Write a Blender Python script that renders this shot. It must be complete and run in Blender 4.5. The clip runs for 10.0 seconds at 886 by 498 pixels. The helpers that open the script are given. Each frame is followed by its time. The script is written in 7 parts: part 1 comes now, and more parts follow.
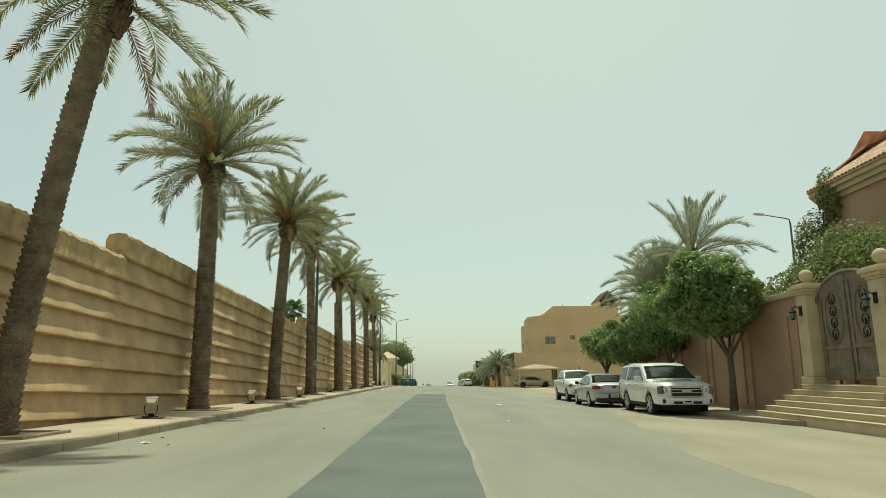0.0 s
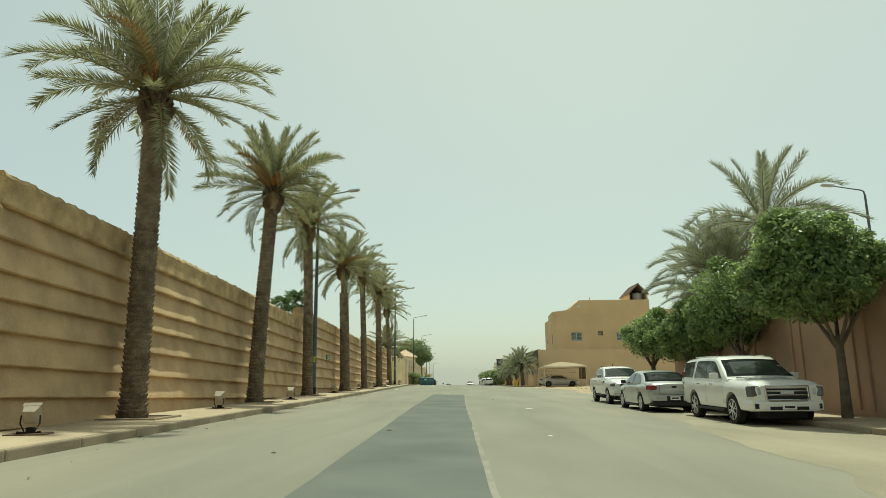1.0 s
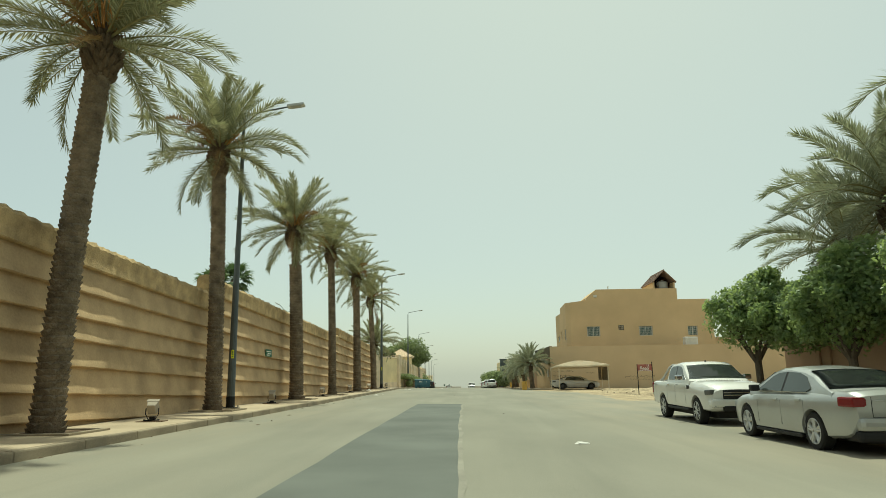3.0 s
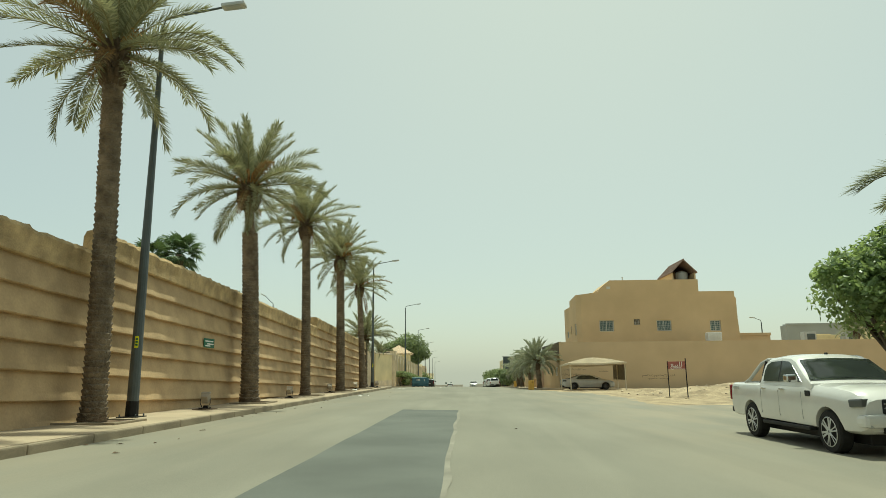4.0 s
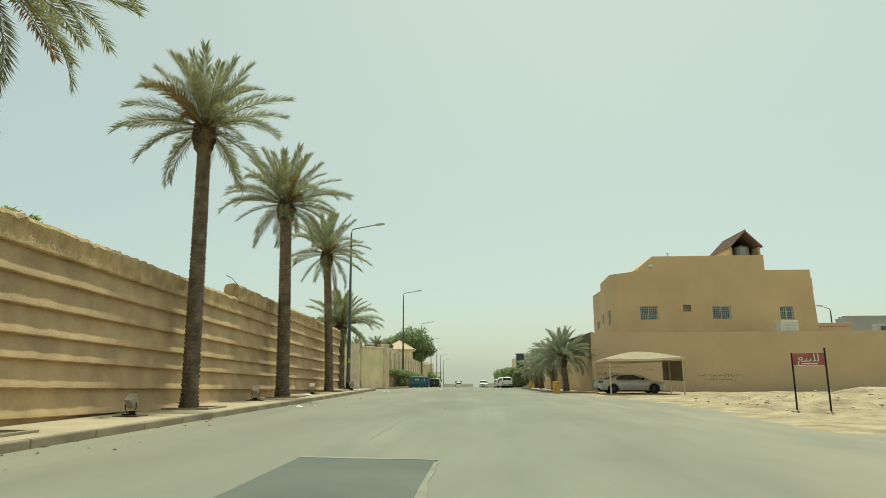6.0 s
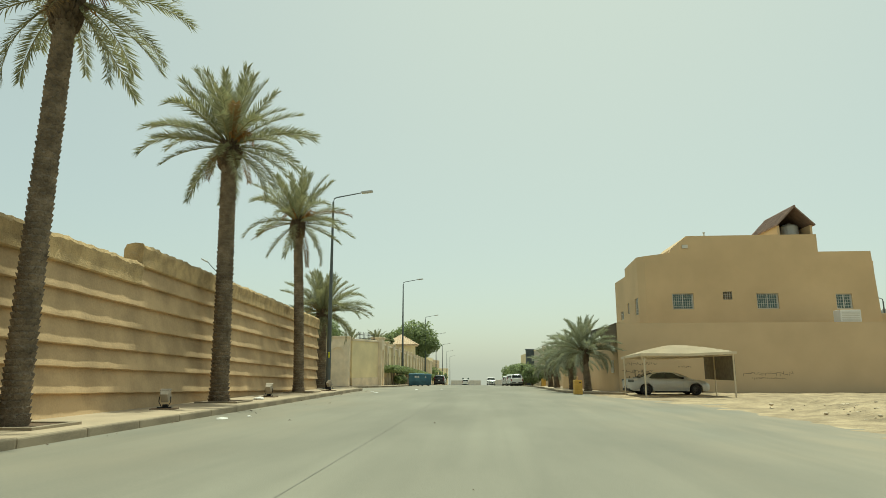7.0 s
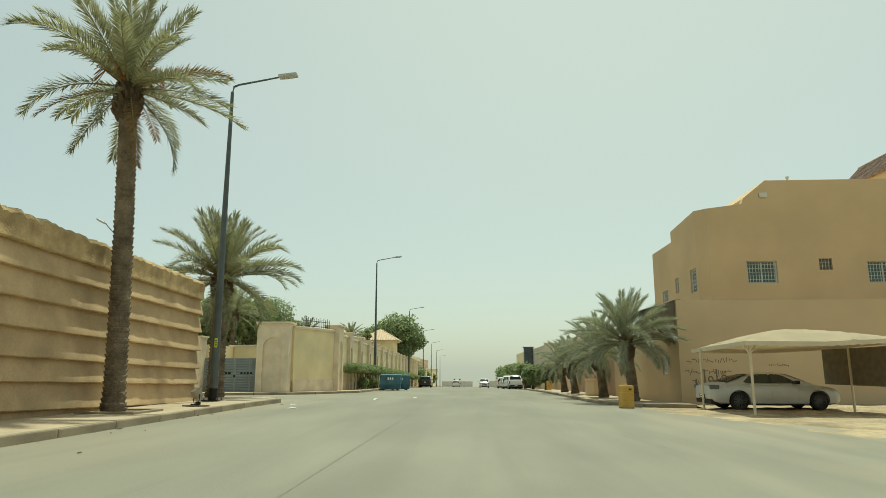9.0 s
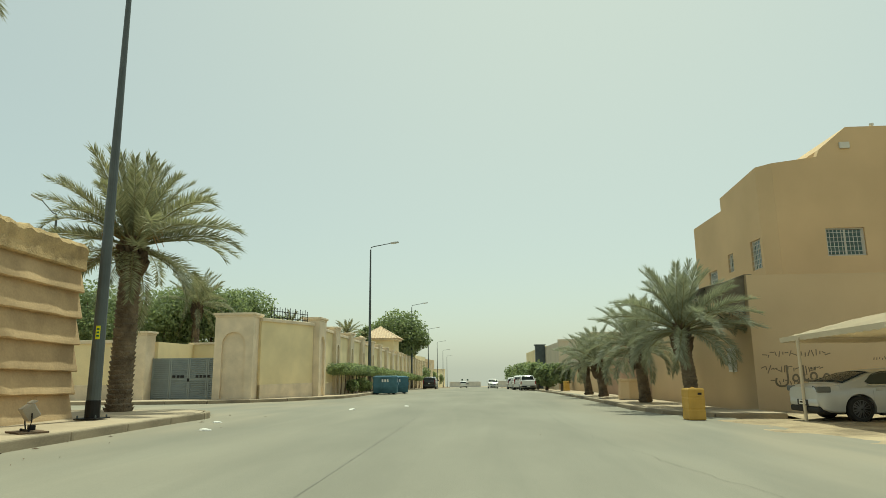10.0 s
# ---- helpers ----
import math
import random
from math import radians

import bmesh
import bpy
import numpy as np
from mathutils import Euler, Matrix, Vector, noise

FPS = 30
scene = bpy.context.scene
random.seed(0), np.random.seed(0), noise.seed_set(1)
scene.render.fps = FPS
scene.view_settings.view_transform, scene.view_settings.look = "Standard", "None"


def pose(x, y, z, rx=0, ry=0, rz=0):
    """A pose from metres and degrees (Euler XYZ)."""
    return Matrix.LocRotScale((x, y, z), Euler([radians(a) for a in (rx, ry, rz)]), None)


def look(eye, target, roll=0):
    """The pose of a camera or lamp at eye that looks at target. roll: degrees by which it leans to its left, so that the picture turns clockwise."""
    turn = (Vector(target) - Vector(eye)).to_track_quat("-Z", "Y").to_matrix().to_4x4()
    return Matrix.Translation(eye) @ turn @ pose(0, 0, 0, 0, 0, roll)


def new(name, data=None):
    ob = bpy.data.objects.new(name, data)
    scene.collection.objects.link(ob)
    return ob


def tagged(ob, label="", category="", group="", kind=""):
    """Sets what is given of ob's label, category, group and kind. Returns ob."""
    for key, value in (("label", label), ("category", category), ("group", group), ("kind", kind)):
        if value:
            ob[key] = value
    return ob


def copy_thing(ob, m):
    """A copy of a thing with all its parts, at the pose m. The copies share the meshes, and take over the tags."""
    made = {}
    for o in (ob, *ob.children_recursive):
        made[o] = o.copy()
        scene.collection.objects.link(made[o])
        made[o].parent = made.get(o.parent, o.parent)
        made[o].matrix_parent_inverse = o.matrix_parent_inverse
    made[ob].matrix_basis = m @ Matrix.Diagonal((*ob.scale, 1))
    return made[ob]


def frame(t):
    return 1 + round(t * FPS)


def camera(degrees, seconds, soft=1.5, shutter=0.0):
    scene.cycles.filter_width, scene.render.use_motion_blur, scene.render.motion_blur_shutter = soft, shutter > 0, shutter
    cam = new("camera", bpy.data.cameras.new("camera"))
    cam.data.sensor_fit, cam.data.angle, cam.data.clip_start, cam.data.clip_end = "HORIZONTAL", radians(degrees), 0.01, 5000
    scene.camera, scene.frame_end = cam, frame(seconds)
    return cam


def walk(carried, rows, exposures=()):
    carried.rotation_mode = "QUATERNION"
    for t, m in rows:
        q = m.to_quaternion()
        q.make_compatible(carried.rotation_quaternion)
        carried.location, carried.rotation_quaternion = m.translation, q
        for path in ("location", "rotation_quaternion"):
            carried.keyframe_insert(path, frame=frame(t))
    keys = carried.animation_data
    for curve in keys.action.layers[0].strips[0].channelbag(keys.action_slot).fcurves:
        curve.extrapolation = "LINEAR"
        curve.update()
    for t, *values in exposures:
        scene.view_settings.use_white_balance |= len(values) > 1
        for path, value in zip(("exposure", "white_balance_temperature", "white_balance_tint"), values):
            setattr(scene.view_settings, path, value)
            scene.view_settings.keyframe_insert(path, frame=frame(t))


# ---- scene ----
cam = camera(69.3, 10.0, soft=0.8)
PATH = [
    (0, (-0.094, -0.318, 1.504), (-0.092, 1.644, 1.89), -0.4),
    (0.5, (-0.009, 2.529, 1.474), (-0.043, 4.491, 1.858), -0.5),
    (1, (0.038, 5.458, 1.44), (-0.021, 7.42, 1.824), -0.5),
    (1.5, (0.061, 8.537, 1.435), (-0.01, 10.497, 1.824), -0.7),
    (2, (0.111, 11.733, 1.435), (0.04, 13.694, 1.822), -0.8),
    (2.5, (0.21, 14.938, 1.437), (0.147, 16.898, 1.827), -0.9),
    (4, (0.455, 25.498, 1.434), (0.384, 27.46, 1.816), -0.5),
    (4.5, (0.52, 29.123, 1.415), (0.431, 31.082, 1.803), -0.5),
    (5, (0.569, 32.687, 1.408), (0.464, 34.648, 1.786), -0.2),
    (5.5, (0.69, 36.589, 1.392), (0.588, 38.549, 1.774), -0.3),
    (7, (0.842, 48.823, 1.417), (0.713, 50.785, 1.785), -0.1),
    (7.5, (0.831, 52.854, 1.414), (0.687, 54.813, 1.786), -0.0),
    (8, (0.747, 56.903, 1.383), (0.606, 58.864, 1.755), -0.1),
    (8.5, (0.734, 60.951, 1.382), (0.601, 62.913, 1.746), 0.2),
    (9, (0.668, 64.956, 1.328), (0.563, 66.919, 1.698), -0.0),
    (9.5, (0.693, 68.895, 1.318), (0.59, 70.856, 1.694), -0.5),
    (10, (0.613, 72.636, 1.3), (0.488, 74.597, 1.671), -0.6),
]
walk(cam, [(t, look(eye, target, roll)) for t, eye, target, roll in PATH],
     exposures=[(0.0, 0.05, 6700, -13), (10.0, 0.05, 6700, -13)])

# ---- world and sun: a hazy midday, the sun nearly overhead, a little ahead ----
SUN = Vector((0.09, 0.30, 1.0)).normalized()
world = bpy.data.worlds.new("hazy_sky")
scene.world = world
world.use_nodes = True
wn = world.node_tree.nodes
sky = wn.new("ShaderNodeTexSky")
sky.sky_type = "NISHITA"
sky.sun_disc = False
sky.sun_elevation = math.asin(SUN.z)
sky.sun_rotation = math.atan2(SUN.x, SUN.y)
sky.air_density, sky.dust_density, sky.ozone_density = 1.0, 2.0, 1.0
wn["Background"].inputs["Strength"].default_value = 0.12
haze = wn.new("ShaderNodeMix")
haze.data_type = "RGBA"
# haze share rises down the road: windscreen glare and vignetting put into the sky colour
wtc, lobe, power, share = wn.new("ShaderNodeTexCoord"), wn.new("ShaderNodeVectorMath"), wn.new("ShaderNodeMath"), wn.new("ShaderNodeMapRange")
lobe.operation, power.operation = "DOT_PRODUCT", "POWER"
lobe.inputs[1].default_value = Vector((0.16, 0.78, 0.6)).normalized()
power.inputs[1].default_value, power.use_clamp = 4.0, True
share.inputs[3].default_value, share.inputs[4].default_value = 0.46, 0.72
world.node_tree.links.new(wtc.outputs["Generated"], lobe.inputs[0])
world.node_tree.links.new(lobe.outputs["Value"], power.inputs[0])
world.node_tree.links.new(power.outputs[0], share.inputs[0])
world.node_tree.links.new(share.outputs[0], haze.inputs[0])
haze.inputs[7].default_value = (6.35, 6.3, 5.75, 1)
world.node_tree.links.new(sky.outputs[0], haze.inputs[6])
world.node_tree.links.new(haze.outputs[2], wn["Background"].inputs["Color"])
sun_data = bpy.data.lights.new("sun", "SUN")
sun_data.energy, sun_data.angle, sun_data.color = 3.7, radians(1.8), (1.0, 0.965, 0.89)
sun = new("sun", sun_data)
sun.matrix_world = look(SUN * 50, (0, 0, 0))


# ---- materials ----
def mat(name, col, rough=0.8, metal=0.0, var=0.18, scale=1.5, fine=40.0, bump=0.15, depth=0.01, island=0.0, coat=0.0, col2=None, objrand=0.0, stretch=(1, 1, 1), spec=0.3):
    """Paint, plaster, wood and so on: two scales of noise in colour, a fine bump."""
    m = bpy.data.materials.new(name)
    m.use_nodes = True
    n, l = m.node_tree.nodes, m.node_tree.links
    p = n["Principled BSDF"]
    p.inputs["Roughness"].default_value, p.inputs["Metallic"].default_value = rough, metal
    p.inputs["Specular IOR Level"].default_value = spec
    p.inputs["Coat Weight"].default_value = coat
    p.inputs["Coat Roughness"].default_value = 0.08
    tc, mp = n.new("ShaderNodeTexCoord"), n.new("ShaderNodeMapping")
    mp.inputs["Scale"].default_value = stretch
    l.new(tc.outputs["Object"], mp.inputs["Vector"])
    big, small = n.new("ShaderNodeTexNoise"), n.new("ShaderNodeTexNoise")
    for node, s, d in ((big, scale, 6.0), (small, fine, 6.0)):
        node.inputs["Scale"].default_value, node.inputs["Detail"].default_value = s, d
        l.new(mp.outputs[0], node.inputs["Vector"])
    c = Vector(col)
    a, b = [min(1, max(0, v)) for v in c * (1 - var)], [min(1, max(0, v)) for v in (Vector(col2) if col2 else c * (1 + var))]
    ramp = n.new("ShaderNodeValToRGB")
    ramp.color_ramp.elements[0].position, ramp.color_ramp.elements[1].position = 0.3, 0.7
    ramp.color_ramp.elements[0].color, ramp.color_ramp.elements[1].color = (*a, 1), (*b, 1)
    add = n.new("ShaderNodeMath")
    add.operation = "MULTIPLY_ADD"
    add.inputs[1].default_value, add.inputs[2].default_value = 0.35, -0.175
    l.new(small.outputs["Fac"], add.inputs[0])
    total = n.new("ShaderNodeMath")
    l.new(big.outputs["Fac"], total.inputs[0])
    l.new(add.outputs[0], total.inputs[1])
    out = total
    for on, node, amount in ((island, "ShaderNodeNewGeometry", island), (objrand, "ShaderNodeObjectInfo", objrand)):
        if on:
            g = n.new(node)
            r = n.new("ShaderNodeMath")
            r.operation = "MULTIPLY_ADD"
            r.inputs[1].default_value, r.inputs[2].default_value = amount, -amount / 2
            l.new(g.outputs["Random Per Island" if island and node.endswith("Geometry") else "Random"], r.inputs[0])
            s = n.new("ShaderNodeMath")
            l.new(out.outputs[0], s.inputs[0])
            l.new(r.outputs[0], s.inputs[1])
            out = s
    l.new(out.outputs[0], ramp.inputs["Fac"])
    l.new(ramp.outputs[0], p.inputs["Base Color"])
    if bump:
        bm_node = n.new("ShaderNodeBump")
        bm_node.inputs["Strength"].default_value, bm_node.inputs["Distance"].default_value = bump, depth
        l.new(small.outputs["Fac"], bm_node.inputs["Height"])
        l.new(bm_node.outputs[0], p.inputs["Normal"])
    return m


def leafy(name, col, col2, back, rough=0.5, through_light=0.35):
    """Leaves: each one its own tone, some light shining through."""
    m = mat(name, col, rough, var=0.0, scale=0.8, fine=20, bump=0.0, island=0.9, col2=col2)
    n, l = m.node_tree.nodes, m.node_tree.links
    t, mix = n.new("ShaderNodeBsdfTranslucent"), n.new("ShaderNodeMixShader")
    t.inputs["Color"].default_value = (*back, 1)
    mix.inputs[0].default_value = through_light
    l.new(n["Principled BSDF"].outputs[0], mix.inputs[1])
    l.new(t.outputs[0], mix.inputs[2])
    l.new(mix.outputs[0], n["Material Output"].inputs["Surface"])
    return m


def glassy(name, col, rough=0.05):
    m = mat(name, col, rough, var=0.1, bump=0, spec=0.45)
    return m


def road_material(name, col, dust, edge0, edge1, var):
    """Worn asphalt, with sand blown over it towards its edges."""
    m = mat(name, col, 0.9, var=var, scale=0.35, fine=60, bump=0.35, depth=0.01, stretch=(1, 0.35, 1))
    n, l = m.node_tree.nodes, m.node_tree.links
    p = n["Principled BSDF"]
    base = p.inputs["Base Color"].links[0].from_socket
    tc, xyz = n.new("ShaderNodeTexCoord"), n.new("ShaderNodeSeparateXYZ")
    l.new(tc.outputs["Object"], xyz.inputs[0])
    ab, rng, nz, mul, mix = n.new("ShaderNodeMath"), n.new("ShaderNodeMapRange"), n.new("ShaderNodeTexNoise"), n.new("ShaderNodeMath"), n.new("ShaderNodeMix")
    ab.operation = "ABSOLUTE"
    l.new(xyz.outputs[0], ab.inputs[0])
    l.new(ab.outputs[0], rng.inputs[0])
    rng.inputs[1].default_value, rng.inputs[2].default_value = edge0, edge1
    nz.inputs["Scale"].default_value, nz.inputs["Detail"].default_value = 0.5, 7
    mp = n.new("ShaderNodeMapping")
    mp.inputs["Scale"].default_value = (1, 0.3, 1)
    l.new(tc.outputs["Object"], mp.inputs[0])
    l.new(mp.outputs[0], nz.inputs["Vector"])
    r2 = n.new("ShaderNodeMapRange")
    r2.inputs[1].default_value, r2.inputs[2].default_value = 0.35, 0.62
    l.new(nz.outputs["Fac"], r2.inputs[0])
    mul.operation = "MULTIPLY"
    l.new(rng.outputs[0], mul.inputs[0])
    l.new(r2.outputs[0], mul.inputs[1])
    mix.data_type = "RGBA"
    l.new(mul.outputs[0], mix.inputs[0])
    l.new(base, mix.inputs[6])
    mix.inputs[7].default_value = (*dust, 1)
    # broad stains and tyre polish across the lanes
    st, mp2, r3, dark = n.new("ShaderNodeTexNoise"), n.new("ShaderNodeMapping"), n.new("ShaderNodeMapRange"), n.new("ShaderNodeMix")
    mp2.inputs["Scale"].default_value = (1.0, 0.07, 1)
    st.inputs["Scale"].default_value, st.inputs["Detail"].default_value, st.inputs["Distortion"].default_value = 1.0, 8, 0.8
    l.new(tc.outputs["Object"], mp2.inputs[0])
    l.new(mp2.outputs[0], st.inputs["Vector"])
    l.new(st.outputs["Fac"], r3.inputs[0])
    r3.inputs[1].default_value, r3.inputs[2].default_value, r3.inputs[3].default_value, r3.inputs[4].default_value = 0.42, 0.75, 0.0, 0.38
    dark.data_type = "RGBA"
    l.new(r3.outputs[0], dark.inputs[0])
    l.new(mix.outputs[2], dark.inputs[6])
    dark.inputs[7].default_value = (col[0] * 0.72, col[1] * 0.74, col[2] * 0.74, 1)
    l.new(dark.outputs[2], p.inputs["Base Color"])
    return m


ASPHALT = road_material("worn_asphalt", (0.228, 0.217, 0.170), (0.30, 0.262, 0.19), 2.5, 9.0, 0.14)
PATCH = mat("new_asphalt", (0.122, 0.13, 0.112), 0.85, var=0.16, scale=0.5, fine=70, bump=0.3)
TAR = mat("tar", (0.205, 0.195, 0.16), 0.8, var=0.2, scale=3)
CRACK = mat("crack_shadow", (0.15, 0.143, 0.115), 0.95, var=0.2, scale=3)
SHOULDER = mat("dusty_shoulder", (0.285, 0.25, 0.178), 0.93, var=0.16, scale=0.5, fine=30, bump=0.4, depth=0.012, stretch=(1, 0.5, 1))
WORN = mat("worn_road_edge", (0.25, 0.235, 0.188), 0.9, var=0.2, scale=1.2, fine=40, bump=0.3)
RUBBLE = mat("sandy_stone", (0.46, 0.385, 0.275), 0.95, var=0.3, scale=2, fine=20, bump=0.4, island=0.6)
SAND = mat("sand", (0.365, 0.285, 0.178), 0.95, var=0.34, scale=0.9, fine=6, bump=0.9, depth=0.12)
PAVING = mat("concrete_paving", (0.42, 0.338, 0.232), 0.9, var=0.14, scale=0.9, fine=30, bump=0.3)
KERB = mat("concrete_kerb", (0.285, 0.235, 0.162), 0.9, var=0.25, scale=1.2, fine=30, bump=0.3, objrand=0.15)
SOIL = mat("dry_soil", (0.16, 0.11, 0.07), 0.95, var=0.3, scale=3, fine=25, bump=0.8, depth=0.03)
CLAY = mat("clay_plaster", (0.47, 0.334, 0.188), 0.92, var=0.2, scale=1.1, fine=17, bump=0.45, depth=0.02, objrand=0.12)
CLAYTOP = mat("rough_clay", (0.46, 0.334, 0.175), 0.95, var=0.3, scale=2.2, fine=26, bump=0.9, depth=0.03)
HOUSE = mat("ochre_render", (0.62, 0.455, 0.262), 0.9, var=0.08, scale=0.35, fine=30, bump=0.15)
HOUSEWALL = mat("dusty_ochre_render", (0.57, 0.43, 0.265), 0.92, var=0.06, scale=0.4, fine=25, bump=0.2)
PINK = mat("pink_render", (0.40, 0.265, 0.175), 0.9, var=0.12, scale=0.6, fine=25, bump=0.2)
STONE = mat("cream_limestone", (0.50, 0.41, 0.27), 0.85, var=0.12, scale=1.5, fine=30, bump=0.25)
LIME = mat("cream_render", (0.80, 0.67, 0.40), 0.88, var=0.10, scale=0.7, fine=30, bump=0.15)
# distance haze is put into this wall's pale grey
HAZYWALL = mat("hazy_pale_wall", (0.56, 0.54, 0.48), 0.9, var=0.12, scale=0.4, fine=6, bump=0.1)
LIMEBAND = mat("cut_limestone", (0.72, 0.60, 0.43), 0.85, var=0.14, scale=1.4, fine=30, bump=0.25)
TILE = mat("clay_roof_tile", (0.52, 0.34, 0.23), 0.85, var=0.2, scale=3, fine=30, bump=0.3, objrand=0.5)
HUTTILE = mat("weathered_tile", (0.235, 0.165, 0.13), 0.9, var=0.25, scale=3, fine=30, bump=0.3, objrand=0.3)
TILEPALE = mat("pale_roof_tile", (0.60, 0.46, 0.31), 0.85, var=0.2, scale=3, fine=30, bump=0.3, island=0.4)
BRONZE = mat("aged_bronze", (0.19, 0.155, 0.115), 0.6, 0.15, var=0.25, scale=3, fine=40, bump=0.3)
BLACKMETAL = mat("black_metal", (0.02, 0.02, 0.02), 0.5, 0.5, var=0.2)
STEEL = mat("grey_painted_steel", (0.10, 0.115, 0.115), 0.5, 0.2, var=0.15, scale=2)
GREYMETAL = mat("light_grey_metal", (0.50, 0.50, 0.47), 0.5, 0.1, var=0.1)
DUSTMETAL = mat("dusty_lamp_housing", (0.37, 0.32, 0.25), 0.7, 0.1, var=0.15)
GATEGREY = mat("grey_gate_paint", (0.26, 0.29, 0.28), 0.55, 0.1, var=0.1, scale=2)
YELLOW = mat("yellow_tape", (0.75, 0.72, 0.03), 0.5, var=0.05)
BARREL = mat("yellow_barrel_plastic", (0.54, 0.33, 0.075), 0.6, var=0.12, scale=3)
GREENSIGN = mat("green_sign_enamel", (0.02, 0.13, 0.07), 0.45, var=0.1)
WHITE = mat("white_paint", (0.78, 0.77, 0.72), 0.5, var=0.05)
REDSIGN = mat("faded_red_sign", (0.36, 0.125, 0.10), 0.6, var=0.2, scale=5)
SKIPBLUE = mat("blue_skip_paint", (0.085, 0.185, 0.235), 0.6, var=0.25, scale=2)
CANVAS = mat("cream_canvas", (0.62, 0.53, 0.38), 0.85, var=0.08, scale=1, fine=60, bump=0.1)
MESHNET = mat("shade_net", (0.17, 0.145, 0.105), 0.9, var=0.2, scale=4, fine=90)
GRAFFITI = mat("black_spray", (0.19, 0.155, 0.105), 0.8, var=0.2)
WINDOW = glassy("window_glass", (0.09, 0.14, 0.125), 0.08)
FRAMEW = mat("white_window_frame", (0.62, 0.60, 0.53), 0.5, var=0.06)
CARGLASS = glassy("tinted_car_glass", (0.05, 0.06, 0.053), 0.04)
PALEHOUSE = mat("pale_house_render", (0.60, 0.53, 0.40), 0.9, var=0.08, scale=0.3)
PALEGREY = mat("pale_grey_render", (0.36, 0.37, 0.34), 0.9, var=0.08, scale=0.3)
RIMDARK = mat("two_tone_rim", (0.10, 0.10, 0.10), 0.4, 0.4, var=0.1, bump=0)
SMOKED = glassy("dark_headlamp", (0.12, 0.125, 0.12), 0.08)
SEAM = mat("panel_gap", (0.34, 0.34, 0.32), 0.8, var=0.1, bump=0)
BOOT = mat("dark_palm_bark", (0.13, 0.095, 0.06), 0.95, var=0.35, scale=3, fine=25, bump=0.9, depth=0.04)
CARWHITE = mat("white_car_paint", (0.74, 0.73, 0.68), 0.25, var=0.04, bump=0, coat=0.8, spec=0.5)
# white paint darkened: the shelter's shade is put into the colour
CARSHADED = mat("shaded_white_car_paint", (0.50, 0.50, 0.47), 0.3, 0.1, var=0.06, bump=0, coat=0.6, spec=0.5)
CARSILVER = mat("silver_car_paint", (0.42, 0.43, 0.41), 0.3, 0.35, var=0.05, bump=0, coat=0.7, spec=0.5)
CARBLACK = mat("black_car_paint", (0.02, 0.022, 0.022), 0.25, var=0.1, bump=0, coat=0.8)
TRIM = mat("black_plastic", (0.02, 0.02, 0.02), 0.6, var=0.15)
CHROME = mat("chrome", (0.65, 0.65, 0.63), 0.12, 1.0, var=0.05, bump=0)
ALLOY = mat("alloy_wheel", (0.58, 0.58, 0.56), 0.4, 0.2, var=0.08, bump=0)
RUBBER = mat("tyre_rubber", (0.025, 0.024, 0.022), 0.9, var=0.25, scale=6)
LAMPCLEAR = glassy("headlamp_glass", (0.45, 0.46, 0.45), 0.1)
LAMPRED = glassy("red_lamp", (0.22, 0.012, 0.015), 0.15)
BARK = mat("palm_bark", (0.195, 0.152, 0.104), 0.95, var=0.42, scale=3, fine=25, bump=0.9, depth=0.04)
BARK2 = mat("tree_bark", (0.15, 0.12, 0.085), 0.95, var=0.25, scale=4, fine=30, bump=0.8, depth=0.02)
FROND = leafy("date_palm_frond", (0.145, 0.155, 0.09), (0.42, 0.41, 0.27), (0.34, 0.345, 0.17))
FRONDGREY = leafy("grey_green_frond", (0.19, 0.21, 0.15), (0.42, 0.43, 0.32), (0.34, 0.36, 0.21))
# brown of dead fronds, also painted in for sunlit undersides low in the crown
FRONDBROWN = leafy("dry_and_sunlit_frond", (0.20, 0.13, 0.055), (0.33, 0.22, 0.10), (0.2, 0.13, 0.05))
RACHIS = mat("frond_rib", (0.22, 0.20, 0.09), 0.7, var=0.2, scale=4)
STALK = mat("date_stalk", (0.34, 0.17, 0.05), 0.8, var=0.3, scale=6, island=0.4)
FICUS = leafy("ficus_leaf", (0.10, 0.158, 0.075), (0.28, 0.36, 0.16), (0.36, 0.45, 0.15), 0.36, 0.48)
FANLEAF = leafy("fan_palm_leaf", (0.065, 0.115, 0.055), (0.17, 0.24, 0.12), (0.12, 0.18, 0.06), 0.4, 0.3)
OLIVE = leafy("dull_leaf", (0.125, 0.165, 0.085), (0.28, 0.325, 0.165), (0.30, 0.36, 0.14), 0.55, 0.5)
VINE = leafy("vine_leaf", (0.075, 0.09, 0.045), (0.24, 0.255, 0.10), (0.24, 0.28, 0.08), 0.5, 0.4)
PAPER = mat("paper_litter", (0.7, 0.68, 0.62), 0.8, var=0.1)


# ---- builders ----
def thing(name, label, category, at=(0, 0, 0), turn=0.0, group="", kind=""):
    ob = new(name)
    ob.empty_display_size = 0.2
    ob.matrix_basis = pose(*at, 0, 0, turn)
    return tagged(ob, label, category, group, kind)


def mesh_of(name, bm, material, smooth=False):
    me = bpy.data.meshes.new(name)
    bmesh.ops.recalc_face_normals(bm, faces=bm.faces)
    bm.to_mesh(me)
    bm.free()
    for m in material if isinstance(material, (list, tuple)) else (material,):
        me.materials.append(m)
    if smooth:
        me.shade_smooth()
    return me


